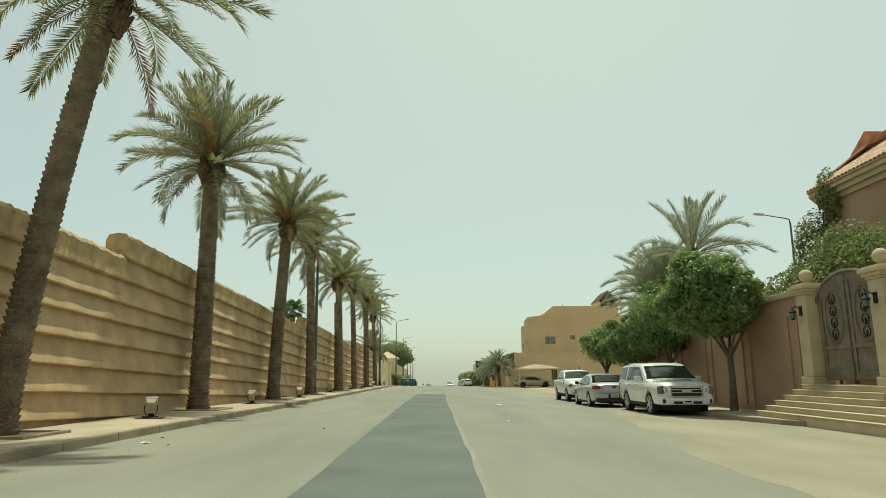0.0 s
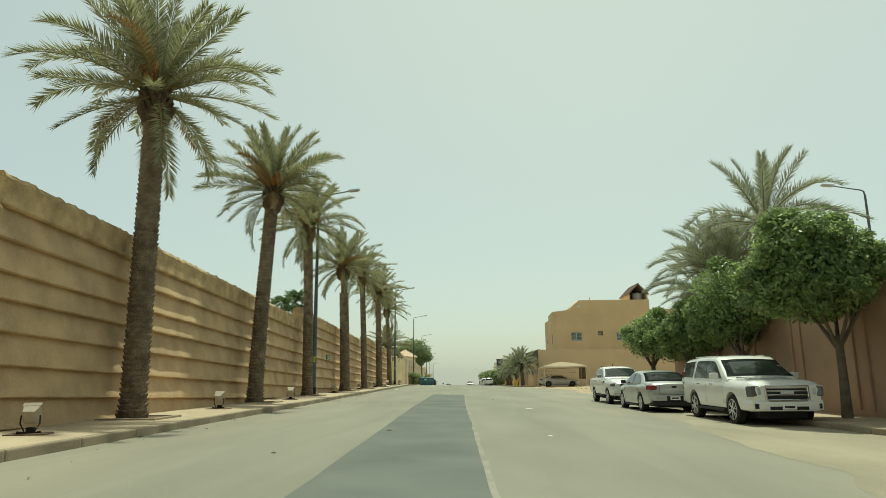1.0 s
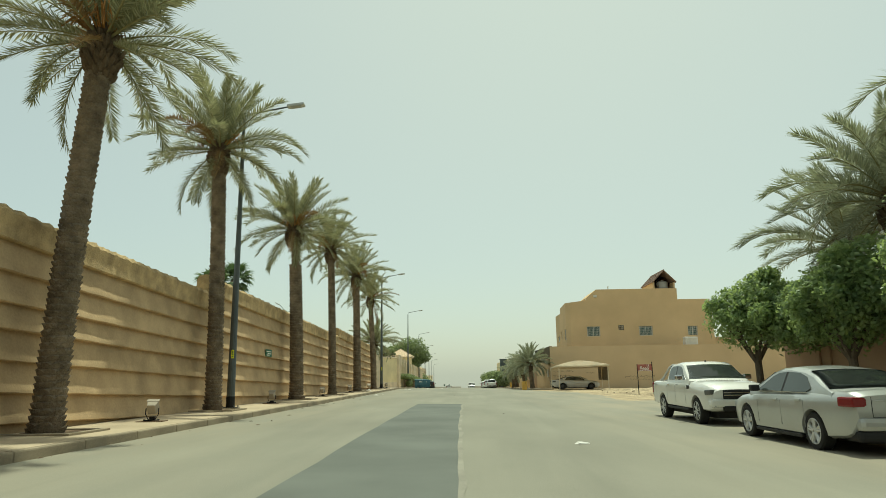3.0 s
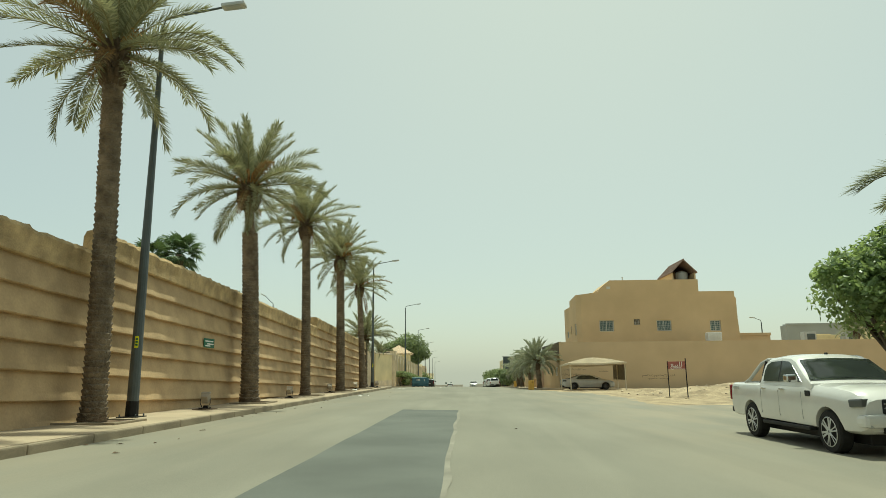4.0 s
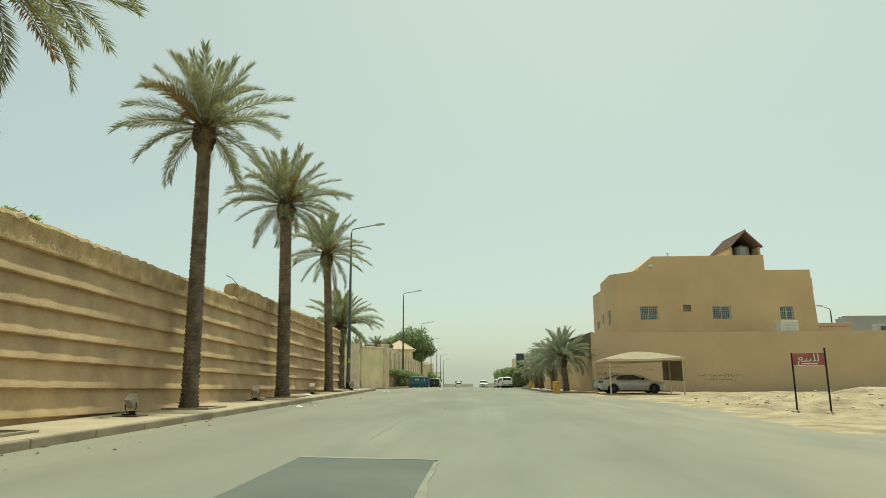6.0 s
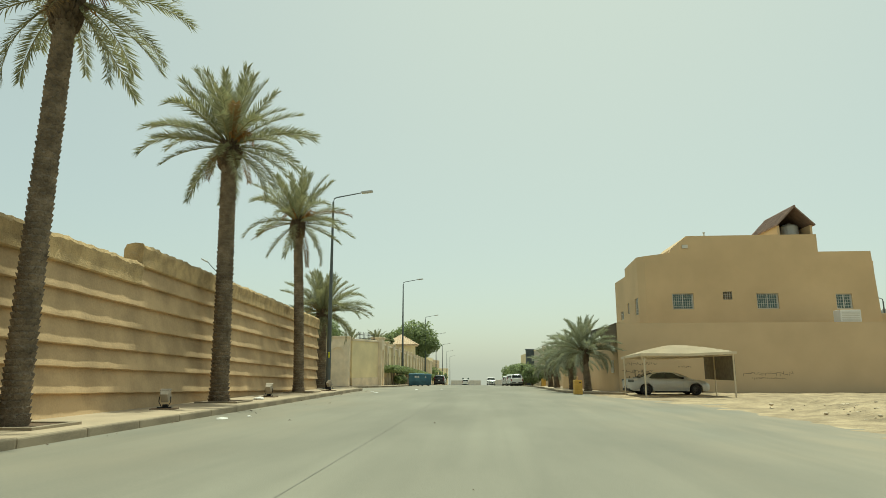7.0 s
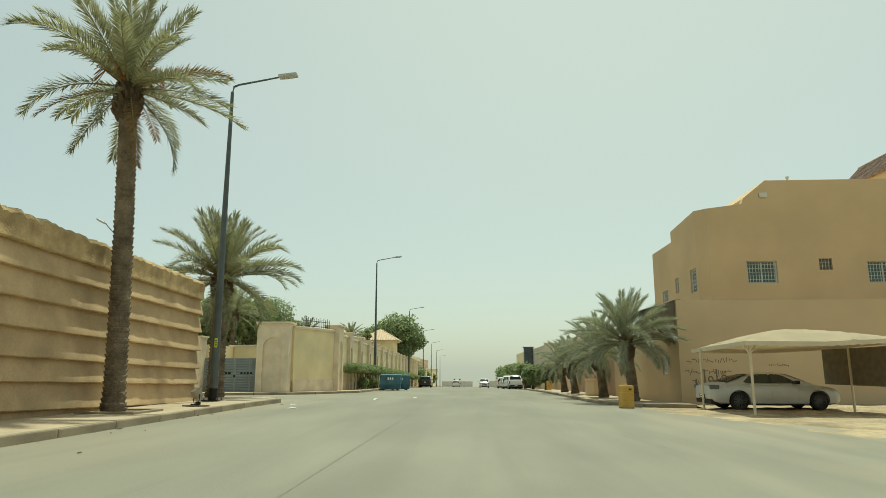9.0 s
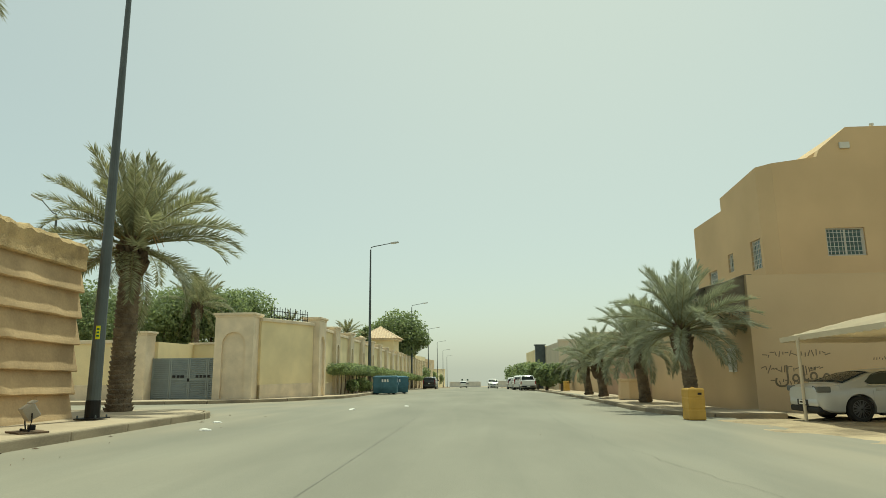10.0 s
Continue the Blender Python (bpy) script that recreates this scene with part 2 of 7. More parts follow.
def part(name, bm, material, parent=None, label="", smooth=False, at=None):
    ob = new(name, mesh_of(name, bm, material, smooth) if isinstance(bm, bmesh.types.BMesh) else bm)
    ob.parent = parent
    if at is not None:
        ob.matrix_basis = at
    if label:
        ob["label"] = label
    return ob


def raw(name, verts, faces, material, parent=None, label="", smooth=False, at=None):
    me = bpy.data.meshes.new(name)
    me.from_pydata([tuple(v) for v in verts], [], faces)
    me.materials.append(material)
    if smooth:
        me.shade_smooth()
    return part(name, me, material, parent, label, at=at)


def box(x0, x1, y0, y1, z0, z1, bevel=0.0, bm=None, m=None):
    own = bm or bmesh.new()
    vs = bmesh.ops.create_cube(own, size=1.0)["verts"]
    for v in vs:
        v.co = Vector(((x0, x1)[v.co.x > 0], (y0, y1)[v.co.y > 0], (z0, z1)[v.co.z > 0]))
    if bevel:
        es = list({e for v in vs for e in v.link_edges})
        r = bmesh.ops.bevel(own, geom=es, offset=bevel, segments=2, affect="EDGES", profile=0.6)
        vs = list(set(vs) & set(own.verts)) + [v for v in r["verts"]]
        vs = [v for v in set(vs) if v.is_valid]
    if m is not None:
        bmesh.ops.transform(own, matrix=m, verts=vs)
    return own


def prism(outline, axis, a, b, bm=None, bevel=0.0):
    """An outline of (u, v), pushed along an axis from a to b. x: (u, v) = (y, z); y: (x, z); z: (x, y)."""
    own = bm or bmesh.new()
    spot = {"x": lambda u, v, w: (w, u, v), "y": lambda u, v, w: (u, w, v), "z": lambda u, v, w: (u, v, w)}[axis]
    lo = [own.verts.new(spot(u, v, a)) for u, v in outline]
    hi = [own.verts.new(spot(u, v, b)) for u, v in outline]
    own.faces.new(lo), own.faces.new(hi)
    k = len(outline)
    for i in range(k):
        own.faces.new((lo[i], lo[(i + 1) % k], hi[(i + 1) % k], hi[i]))
    bmesh.ops.recalc_face_normals(own, faces=own.faces)
    if bevel:
        bmesh.ops.bevel(own, geom=list(own.edges), offset=bevel, segments=1, affect="EDGES")
    return own


def lathe(profile, seg=16, bm=None, m=None, axis="z"):
    """A profile of (radius, height), turned round."""
    own = bm or bmesh.new()
    rings = []
    for r, h in profile:
        ring = []
        for i in range(seg):
            a = 2 * math.pi * i / seg
            p = Vector((r * math.cos(a), r * math.sin(a), h)) if axis == "z" else Vector((r * math.cos(a), h, r * math.sin(a)))
            ring.append(own.verts.new(m @ p if m is not None else p))
        rings.append(ring)
    for a, b in zip(rings, rings[1:]):
        for i in range(seg):
            own.faces.new((a[i], a[(i + 1) % seg], b[(i + 1) % seg], b[i]))
    own.faces.new(rings[0]), own.faces.new(rings[-1])
    return own


def tube(points, radii, seg=8, bm=None):
    own = bm or bmesh.new()
    pts = [Vector(p) for p in points]
    if not isinstance(radii, (list, tuple)):
        radii = [radii] * len(pts)
    rings = []
    for i, p in enumerate(pts):
        d = (pts[min(i + 1, len(pts) - 1)] - pts[max(i - 1, 0)]).normalized()
        side = d.cross(Vector((0, 0, 1)) if abs(d.z) < 0.9 else Vector((1, 0, 0))).normalized()
        up = side.cross(d)
        rings.append([own.verts.new(p + radii[i] * (math.cos(2 * math.pi * k / seg) * side + math.sin(2 * math.pi * k / seg) * up)) for k in range(seg)])
    for a, b in zip(rings, rings[1:]):
        for k in range(seg):
            own.faces.new((a[k], a[(k + 1) % seg], b[(k + 1) % seg], b[k]))
    own.faces.new(rings[0]), own.faces.new(rings[-1])
    return own


def cut(ob, cutters):
    """Openings right through a part: each cutter is a bmesh."""
    for bm in cutters:
        knife = new("knife", mesh_of("knife", bm, HOUSE))
        mod = ob.modifiers.new("cut", "BOOLEAN")
        mod.operation, mod.object, mod.solver = "DIFFERENCE", knife, "EXACT"
        keep_parent, keep_m = ob.parent, ob.matrix_basis.copy()
        ob.parent, ob.matrix_basis = None, Matrix()
        bpy.context.view_layer.update()
        done = bpy.data.meshes.new_from_object(ob.evaluated_get(bpy.context.evaluated_depsgraph_get()))
        ob.modifiers.clear()
        ob.data = done
        ob.parent, ob.matrix_basis = keep_parent, keep_m
        bpy.data.objects.remove(knife)
    return ob


def wording(name, text, size, material, parent, at, label=""):
    """Letters as a thin mesh, set in the built-in font."""
    cu = bpy.data.curves.new(name, "FONT")
    cu.body, cu.size, cu.align_x, cu.align_y, cu.extrude = text, size, "CENTER", "CENTER", 0.003
    ob = new(name, cu)
    bpy.context.view_layer.update()
    me = bpy.data.meshes.new_from_object(ob.evaluated_get(bpy.context.evaluated_depsgraph_get()))
    bpy.data.objects.remove(ob)
    me.materials.clear()
    me.materials.append(material)
    return part(name, me, material, parent, label, at=at)


def leaves(name, blobs, count, size, material, parent, seed, label="", shell=0.45, long=1.7, flat=0.3):
    """A crown: single leaves through uneven blobs (x, y, z, rx, ry, rz), most of them near the outside."""
    rng = np.random.default_rng(seed)
    vol = np.array([b[3] * b[4] * b[5] for b in blobs]) ** 0.67
    pick = rng.choice(len(blobs), count, p=vol / vol.sum())
    d = rng.normal(size=(count, 3))
    d /= np.linalg.norm(d, axis=1)[:, None]
    rad = 1 - shell * rng.random(count) ** 1.6
    ph = rng.random(6) * 6
    bumpy = 1 + 0.10 * np.sin(7 * d[:, 0] + ph[0]) * np.sin(6 * d[:, 2] + ph[1]) + 0.05 * np.sin(13 * d[:, 1] + ph[2] + 5 * d[:, 2]) + 0.12 * (rng.random(count) ** 4)
    B = np.array(blobs)[pick]
    c = B[:, :3] + d * B[:, 3:] * (rad * bumpy)[:, None]
    nrm = d * (1 - flat) + np.array([0, 0, flat]) + 0.55 * rng.normal(size=(count, 3))
    nrm /= np.linalg.norm(nrm, axis=1)[:, None]
    u = np.cross(nrm, rng.normal(size=(count, 3)))
    u /= np.linalg.norm(u, axis=1)[:, None]
    v = np.cross(nrm, u)
    s = size * (0.6 + 0.7 * rng.random(count))[:, None]
    fold = nrm * s * 0.12
    V = np.stack([c - u * s * long / 2, c + v * s / 2 - fold, c + u * s * long / 2, c - v * s / 2 - fold], 1).reshape(-1, 3)
    F = [(4 * i, 4 * i + 1, 4 * i + 2, 4 * i + 3) for i in range(count)]
    return raw(name, V, F, material, parent, label)


def clumpy(blobs, seed, n=16):
    """Tufts standing out of the surface of a crown's blobs, so that its outline is uneven."""
    rng = random.Random(seed)
    out = [(x, y, z, a * 0.90, b * 0.90, c * 0.90) for x, y, z, a, b, c in blobs]
    for x, y, z, a, b, c in blobs:
        for _ in range(n):
            th, u = rng.uniform(0, 6.283), rng.uniform(-0.75, 1.0)
            w, r = math.sqrt(1 - u * u), rng.uniform(0.22, 0.42)
            out.append((x + a * 0.88 * w * math.cos(th), y + b * 0.88 * w * math.sin(th), z + c * 0.88 * u, r, r, r * 0.8))
    return out


# ---- the lie of the land ----
def fall(y):
    """Height of the street's middle: nearly level, then falling away."""
    knots = ((-400, -0.0033), (90, -0.0033), (105, -0.012), (130, -0.02), (160, -0.025), (5000, -0.025))
    z, last = 0.2, 0.0
    if y <= 0:
        return z - 0.0033 * y
    for (a, sa), (b, sb) in zip(knots, knots[1:]):
        lo, hi = max(a, 0.0), min(b, y)
        if hi > lo:
            s0 = sa + (sb - sa) * (lo - a) / (b - a)
            s1 = sa + (sb - sa) * (hi - a) / (b - a)
            z += (s0 + s1) / 2 * (hi - lo)
    return z


def gz(x, y):
    """Height of the road at x, y: it leans a little to the right."""
    k = 0.0147 + 0.00015 * (min(max(y, 30), 95) - 30)
    if x < 0 and y > 88:
        k += (0.004 - k) * min(1, (y - 88) / 16)
    return fall(y) - k * min(max(x, -8.0), 9.0)


def kx(y):
    """The left kerb's line."""
    return -6.60 - 0.0058 * (y - 10)


def bend(y):
    """Past the side street the left side draws away from the road."""
    return -0.028 * max(0.0, y - 102)


def wx(y):
    """The left wall's line."""
    return -9.15 - 0.0062 * (y - 27)


def sheet(name, xs, ys, material, lift, label, category, inside=None, uneven=0.0):
    verts, faces, idx = [], [], {}
    for j, y in enumerate(ys):
        for i, x in enumerate(xs):
            idx[i, j] = len(verts)
            verts.append((x, y, gz(x, y) + lift + (uneven * noise.noise((x * 0.3, y * 0.3, 3)) if uneven else 0)))
    for j in range(len(ys) - 1):
        for i in range(len(xs) - 1):
            if not inside or inside((xs[i] + xs[i + 1]) / 2, (ys[j] + ys[j + 1]) / 2):
                faces.append((idx[i, j], idx[i + 1, j], idx[i + 1, j + 1], idx[i, j + 1]))
    ob = raw(name, verts, faces, material, smooth=True)
    return tagged(ob, label, category, kind="structure")


def slab(name, outline, thick, material, label, category, lift, kind="structure", bevel=0.03):
    """A raised slab that follows the lie of the land."""
    bm = bmesh.new()
    n = len(outline)
    lo = [bm.verts.new((x, y, gz(x, y) - 0.15)) for x, y in outline]
    hi = [bm.verts.new((x, y, gz(x, y) + lift)) for x, y in outline]
    bm.faces.new(hi), bm.faces.new(lo)
    for i in range(n):
        bm.faces.new((lo[i], lo[(i + 1) % n], hi[(i + 1) % n], hi[i]))
    return tagged(part(name, bm, material), label, category, kind=kind)


def span(a, b, step):
    n = max(1, round((b - a) / step))
    return [a + (b - a) * i / n for i in range(n + 1)]


# ---- ground, road, pavements ----
far_y = span(-60, 140, 4) + span(145, 400, 15)[0:] + [500, 700, 1000, 1600, 2600, 4200]
sheet("ground", [-2500, -700, -200, -80] + span(-40, 60, 4) + [100, 200, 700, 2500], far_y, SAND, -0.06, "pale dry sandy ground", "ground")


def on_road(x, y):
    if 45 < y < 63:
        return -7.6 < x < 60
    if 92.2 < y < 103 and x < -6:
        return x > -45
    if 63 < y < 93 and x < 14:
        return x > -7.8
    return -7.8 < x < 12.0 if y < 45 else (-7.8 if y < 103 else -18) < x < 8.6


road_x = [-46, -38, -30, -24, -18, -14, -11, -9, -7.6] + span(-7, 8, 1) + [8.6, 9.4, 10.4, 12, 14, 18, 24, 34, 46, 60]
road_y = span(-60, 45, 2) + [45.01] + span(47, 63, 2) + span(65, 91, 2) + [92.2, 94, 97, 100, 103] + span(105, 200, 4) + span(210, 500, 20)
sheet("road", road_x, road_y, ASPHALT, 0.0, "sun-bleached grey asphalt road dusted with sand", "road", on_road)
patch_v, patch_f = [], []
for i, y in enumerate(span(-60, 51.3, 1.5)):
    lo, hi = -1.80 - 0.012 * min(max(y - 8, 0), 25), 0.40 - 0.010 * min(max(y - 8, 0), 30)
    lo, hi = lo + 0.05 * noise.noise((y * 0.4, 0, 0)), hi + 0.05 * noise.noise((y * 0.4, 5, 0))
    for f in (0, 0.33, 0.66, 1):
        x = lo + (hi - lo) * f
        patch_v.append((x, y, gz(x, y) + 0.006))
    if i:
        patch_f += [(4 * i - 4 + j, 4 * i - 3 + j, 4 * i + 1 + j, 4 * i + j) for j in range(3)]
tagged(raw("road_patch", patch_v, patch_f, PATCH, smooth=True), "darker strip of newer asphalt in the road", "road", kind="structure")
edge_v, edge_f = [], []
for i, y in enumerate(span(-60, 51.0, 0.5)):
    hi = 0.40 - 0.010 * min(max(y - 8, 0), 30) + 0.05 * noise.noise((y * 0.4, 5, 0))
    for f in (0.0, 1.0):
        x = hi - 0.03 + f * (0.09 + 0.08 * noise.noise((y * 0.8, 2, 7)))
        edge_v.append((x, y, gz(x, y) + 0.010))
    if i:
        edge_f.append((2 * i - 2, 2 * i - 1, 2 * i + 1, 2 * i))
k0 = len(edge_v)
for i, x in enumerate(span(-2.10, 0.12, 0.12)):
    for f in (0.0, 1.0):
        y = 51.22 + f * (0.16 + 0.12 * noise.noise((x * 3.1, 4, 2))) + 0.06 * noise.noise((x * 2.0, 9, 2))
        edge_v.append((x, y, gz(x, y) + 0.010))
    if i:
        edge_f.append((k0 + 2 * i - 2, k0 + 2 * i, k0 + 2 * i + 1, k0 + 2 * i - 1))
tagged(raw("road_seam", edge_v, edge_f, WORN, smooth=True), "pale crumbling seam along the darker asphalt strip", "road", kind="structure")
for jx, y0, y1 in ((-1.47, 54, 104),):
    sheet("road_joint", [jx - 0.008, jx + 0.008], span(y0, y1, 1.5), TAR, 0.005, "thin dark joint between two asphalt lanes", "road")

def crack(points, seed, wide=0.02):
    """A thin wandering crack along a line of (x, y)."""
    cv, cf = [], []
    for (xa, ya), (xb, yb) in zip(points, points[1:]):
        n = max(2, round(math.hypot(xb - xa, yb - ya) / 0.25))
        d = Vector((xb - xa, yb - ya)).normalized()
        for i in range(n):
            f = i / n
            off = 0.10 * noise.noise((f * n * 0.35, seed, ya)) + 0.05 * noise.noise((f * n * 1.1, seed, 3))
            w = wide * (0.45 + 0.8 * abs(noise.noise((f * n * 0.7, seed, 8))))
            x, y = xa + (xb - xa) * f - d.y * off, ya + (yb - ya) * f + d.x * off
            for e in (-w / 2, w / 2):
                px, py = x - d.y * e, y + d.x * e
                cv.append((px, py, gz(px, py) + 0.007))
    for i in range(1, len(cv) // 2):
        cf.append((2 * i - 2, 2 * i - 1, 2 * i + 1, 2 * i))
    tagged(raw("road_crack", cv, cf, CRACK), "thin dark crack wandering along the asphalt", "road", kind="structure")


crack(((4.4, 77.0), (3.9, 80.5), (3.0, 86.0), (2.6, 92.0), (2.9, 99.0)), 1, 0.011)

# dusty shoulder where the cars stand, its broken edge a little proud of the lane
sh_v, sh_f = [], []
for i, y in enumerate(span(-60, 35, 0.5)):
    x0 = float(np.interp(y, (-60, 6, 12.4, 14.6, 18, 22, 34), (3.9, 4.0, 4.3, 5.15, 5.35, 5.8, 9.0))) + 0.22 * noise.noise((y * 0.7, 3, 1)) + 0.10 * noise.noise((y * 2.9, 3, 5))
    x1 = 11.0 if y < 16 else float(np.interp(y, (16, 21, 24), (10.9, 9.6, 9.45)))
    for f, up_by in ((0.0, 0.002), (0.08, 0.014), (0.4, 0.010), (0.7, 0.010), (1.0, 0.012)):
        x = x0 + (x1 - x0) * f
        sh_v.append((x, y, gz(x, y) + up_by))
    if i:
        sh_f += [(5 * i - 5 + j, 5 * i - 4 + j, 5 * i + 1 + j, 5 * i + j) for j in range(4)]
tagged(raw("road_shoulder", sh_v, sh_f, SHOULDER, smooth=True), "sandy worn shoulder with a broken edge", "road", kind="structure")

# left pavement, with its rounded corner at the side street
corner = [(kx(90) - 1.6 + 1.6 * math.cos(a), 90.2 + 1.6 * math.sin(a)) for a in [math.pi / 2 * i / 8 for i in range(9)]]
left_edge = [(kx(y) - 0.16, y) for y in span(-40, 90, 5)]
slab("pavement", left_edge + [(x - 0.16, y - 0.1) for x, y in corner[1:]] + [(-30, 91.6), (-30, 88.4)] + [(wx(y) - 0.1, y) for y in span(-40, 88.4, 6)[::-1]], 0.1, PAVING,
     "pale concrete pavement dusted with sand below the clay wall", "pavement", 0.165)
# right pavement before the pink wall
slab("pavement", [(11.2, -40), (11.0, 15.5), (10.6, 17), (9.9, 19), (9.5, 21), (9.4, 24), (9.4, 42), (9.9, 43.6), (11.0, 44.4), (40, 44.4), (40, 42), (12, 42), (12, -40)], 0.1, PAVING,
     "dusty concrete pavement before the pink garden wall", "pavement", 0.15)
# pavement of the compound over the side street
comp_edge = [(-45, 102.2), (-16, 101.6), (-12.4, 102.4), (-9.6, 105.5), (-7.7, 110), (-7.25 + bend(114), 114)] + [(-7.25 + bend(y), y) for y in span(118, 330, 8)]
slab("pavement", comp_edge + [(-9.2 + bend(y), y) for y in span(112, 330, 8)[::-1]] + [(-9.4, 110), (-10.4, 105.6), (-45, 105.6)], 0.1, PAVING,
     "pale paved strip along the cream garden wall", "pavement", 0.15)
# pavement on the right, past the parking shelter
slab("pavement", [(8.1, 95.0), (6.9, 96.2), (6.4, 99), (6.4, 118)] + [(6.4, y) for y in span(124, 330, 8)] + [(9.6, y) for y in span(124, 330, 8)[::-1]] + [(9.6, 97.6), (10.4, 97.2), (10.4, 95.0)], 0.1, PAVING,
     "concrete pavement with palms beside the ochre house", "pavement", 0.14)

# the sandy lot
lot_x, lot_y = span(6.2, 10, 0.25) + span(10.5, 40, 0.5) + span(41.5, 60, 1.5), span(55.4, 62, 0.3) + span(62.5, 94, 0.5) + span(95, 98, 1.0)


def lot_edge(y):
    return float(np.interp(y, (57, 60, 66, 74, 81, 86, 90, 94), (11.0, 10.2, 11.0, 11.6, 10.7, 9.9, 8.8, 8.4)))


lot_v, lot_f, lot_i = [], [], {}
for j, y in enumerate(lot_y):
    for i, x in enumerate(lot_x):
        e = min(1.0, max(0.0, (x - lot_edge(y)) / 2.5)) * min(1, max(0, (y - 58.6) / 5.0))
        heap = 0.72 * math.exp(-((x - 20) / 6.0) ** 2 - ((y - 72) / 4.0) ** 2) + 0.45 * math.exp(-((x - 27) / 4) ** 2 - ((y - 75) / 3) ** 2)
        lot_i[i, j] = len(lot_v)
        reach = min(x - lot_edge(y) + 0.5, (y - 57.6) * 0.8) if y < 94 else x - 8.6
        film = 0.03 * (reach + 1.3 * noise.noise((x * 0.5, y * 0.35, 2)) + 0.8 * noise.noise((x * 1.6, y * 1.1, 6)))
        lot_v.append((x, y, gz(x, y) + max(-0.04, min(0.03, film)) + e * (0.03 + heap + (0.24 * noise.noise((x * 0.55, y * 0.55, 1)) + 0.17 * noise.noise((x * 1.5, y * 1.5, 3)) + 0.08 * noise.noise((x * 4.1, y * 4.1, 5))) * min(1, max(0, (y - 60) / 5)) * (1 if y < 84 else 0.3))))
for j in range(len(lot_y) - 1):
    for i in range(len(lot_x) - 1):
        if lot_x[i] > lot_edge(lot_y[j]) - 2.4 and not (lot_y[j] > 93.5 and lot_x[i] < 10.5):
            lot_f.append((lot_i[i, j], lot_i[i + 1, j], lot_i[i + 1, j + 1], lot_i[i, j + 1]))
tagged(raw("sandy_lot", lot_v, lot_f, SAND, smooth=True), "empty lot of pale heaped sand and rubble", "ground", kind="structure")

# ---- the long clay wall on the left: courses like weatherboards, stepping up as the street goes on ----
LINES = (-1.35, -0.75, -0.13, 0.48, 1.10, 1.72, 2.37, 3.00, 3.54, 4.18, 4.83, 5.47, 6.04)
SEGMENTS = ((-40.0, -7.3, 9), (-7.3, 17.3, 10), (17.3, 41.8, 11), (41.8, 66.9, 12), (66.9, 88.0, 13))


def line_z(k, y):
    base = LINES[k] if k < len(LINES) else LINES[-1] + 0.62 * (k - len(LINES) + 1)
    return base - 0.0358 * (min(y, 45.0) - 17.2) - 0.0277 * max(0.0, y - 45.0)


wall_west = tagged(new("wall_west"), "long ochre clay wall of overlapping rough courses", "wall", kind="structure")


def course(y0, y1, k, cap):
    """One course: its lower edge stands proud of the course beneath; the cap has a rough rounded top."""
    bm = bmesh.new()
    ys = span(y0, y1, 0.12 if cap else 0.3)
    rows = []
    for y in ys:
        x, lo, hi = wx(y), line_z(k, y), line_z(k + 1, y)
        w = 0.016 * noise.noise((y * 1.7, k * 7.1, 0)) + 0.016 * noise.noise((y * 6, k, 4))
        out = 0.15 + w
        if cap:
            hi = lo + 0.64 + 0.05 * noise.noise((y * 1.9, k, 9)) + 0.035 * abs(math.sin(y * 6.5)) + 0.06 * noise.noise((y * 7.3, k, 2))
            w += 0.02 * noise.noise((y * 5, k, 6))
            pr = [(-0.45, lo - 0.02), (out - 0.03, lo - 0.02), (out + 0.005, lo + 0.012), (out - 0.01, lo + 0.25), (out + 0.03 + w, hi - 0.13), (out - 0.03, hi - 0.03), (-0.12, hi), (-0.38, hi - 0.05), (-0.45, hi - 0.2)]
        else:
            pr = [(-0.45, lo), (out - 0.025, lo - 0.006 + w * 0.5), (out + 0.004, lo + 0.016 + w), (out - 0.008, lo + 0.07), (0.112 + w, lo + 0.17), (0.055 + w * 0.6, (lo + hi) / 2 + 0.1), (-0.004, hi + 0.02), (-0.45, hi + 0.02)]
        rows.append([bm.verts.new((x + a, y, z)) for a, z in pr])
    for a, b in zip(rows, rows[1:]):
        for i in range(len(a)):
            j = (i + 1) % len(a)
            bm.faces.new((a[i], b[i], b[j], a[j]))
    bm.faces.new(rows[0]), bm.faces.new(rows[-1])
    return part("cap_course" if cap else "course", bm, CLAYTOP if cap else CLAY, wall_west, "rough crumbling top course" if cap else "", smooth=False)


for y0, y1, top in SEGMENTS:
    for k in range(0, top - 1):
        if line_z(k + 1, y0) > -0.2:
            course(y0, y1, k, False)
    course(y0, y1 + (0.0 if y1 > 80 else 0.05), top - 1, True)
    lump = bmesh.new()
    bmesh.ops.create_icosphere(lump, subdivisions=3, radius=1.0)
    zt = line_z(top - 1, y0) - 0.02
    for v in lump.verts:
        f = 1 + 0.16 * noise.noise(v.co * 2.2 + Vector((y0, 0, 0))) + 0.08 * noise.noise(v.co * 6)
        v.co = Vector((wx(y0) - 0.16 + v.co.x * 0.20 * f, y0 + 0.05 + v.co.y * 0.10 * f, zt + 0.22 + v.co.z * 0.30 * f))
    part("end_block", lump, CLAYTOP, wall_west, "rough rounded block where the wall steps up")
# core of the wall and its return into the side street
core = bmesh.new()
for y0, y1, top in SEGMENTS:
    prism([(y0, -1), (y1, -1), (y1, line_z(top - 1, y1) + 0.2), (y0, line_z(top - 1, y0) + 0.2)], "x", wx(y1) - 0.6, wx(y0) - 0.3, core)
part("wall_core", core, CLAY, wall_west)
part("return_wall", box(-30, wx(87) - 0.44, 87.5, 88.0, -1, 3.9, 0.05), CLAY, wall_west)

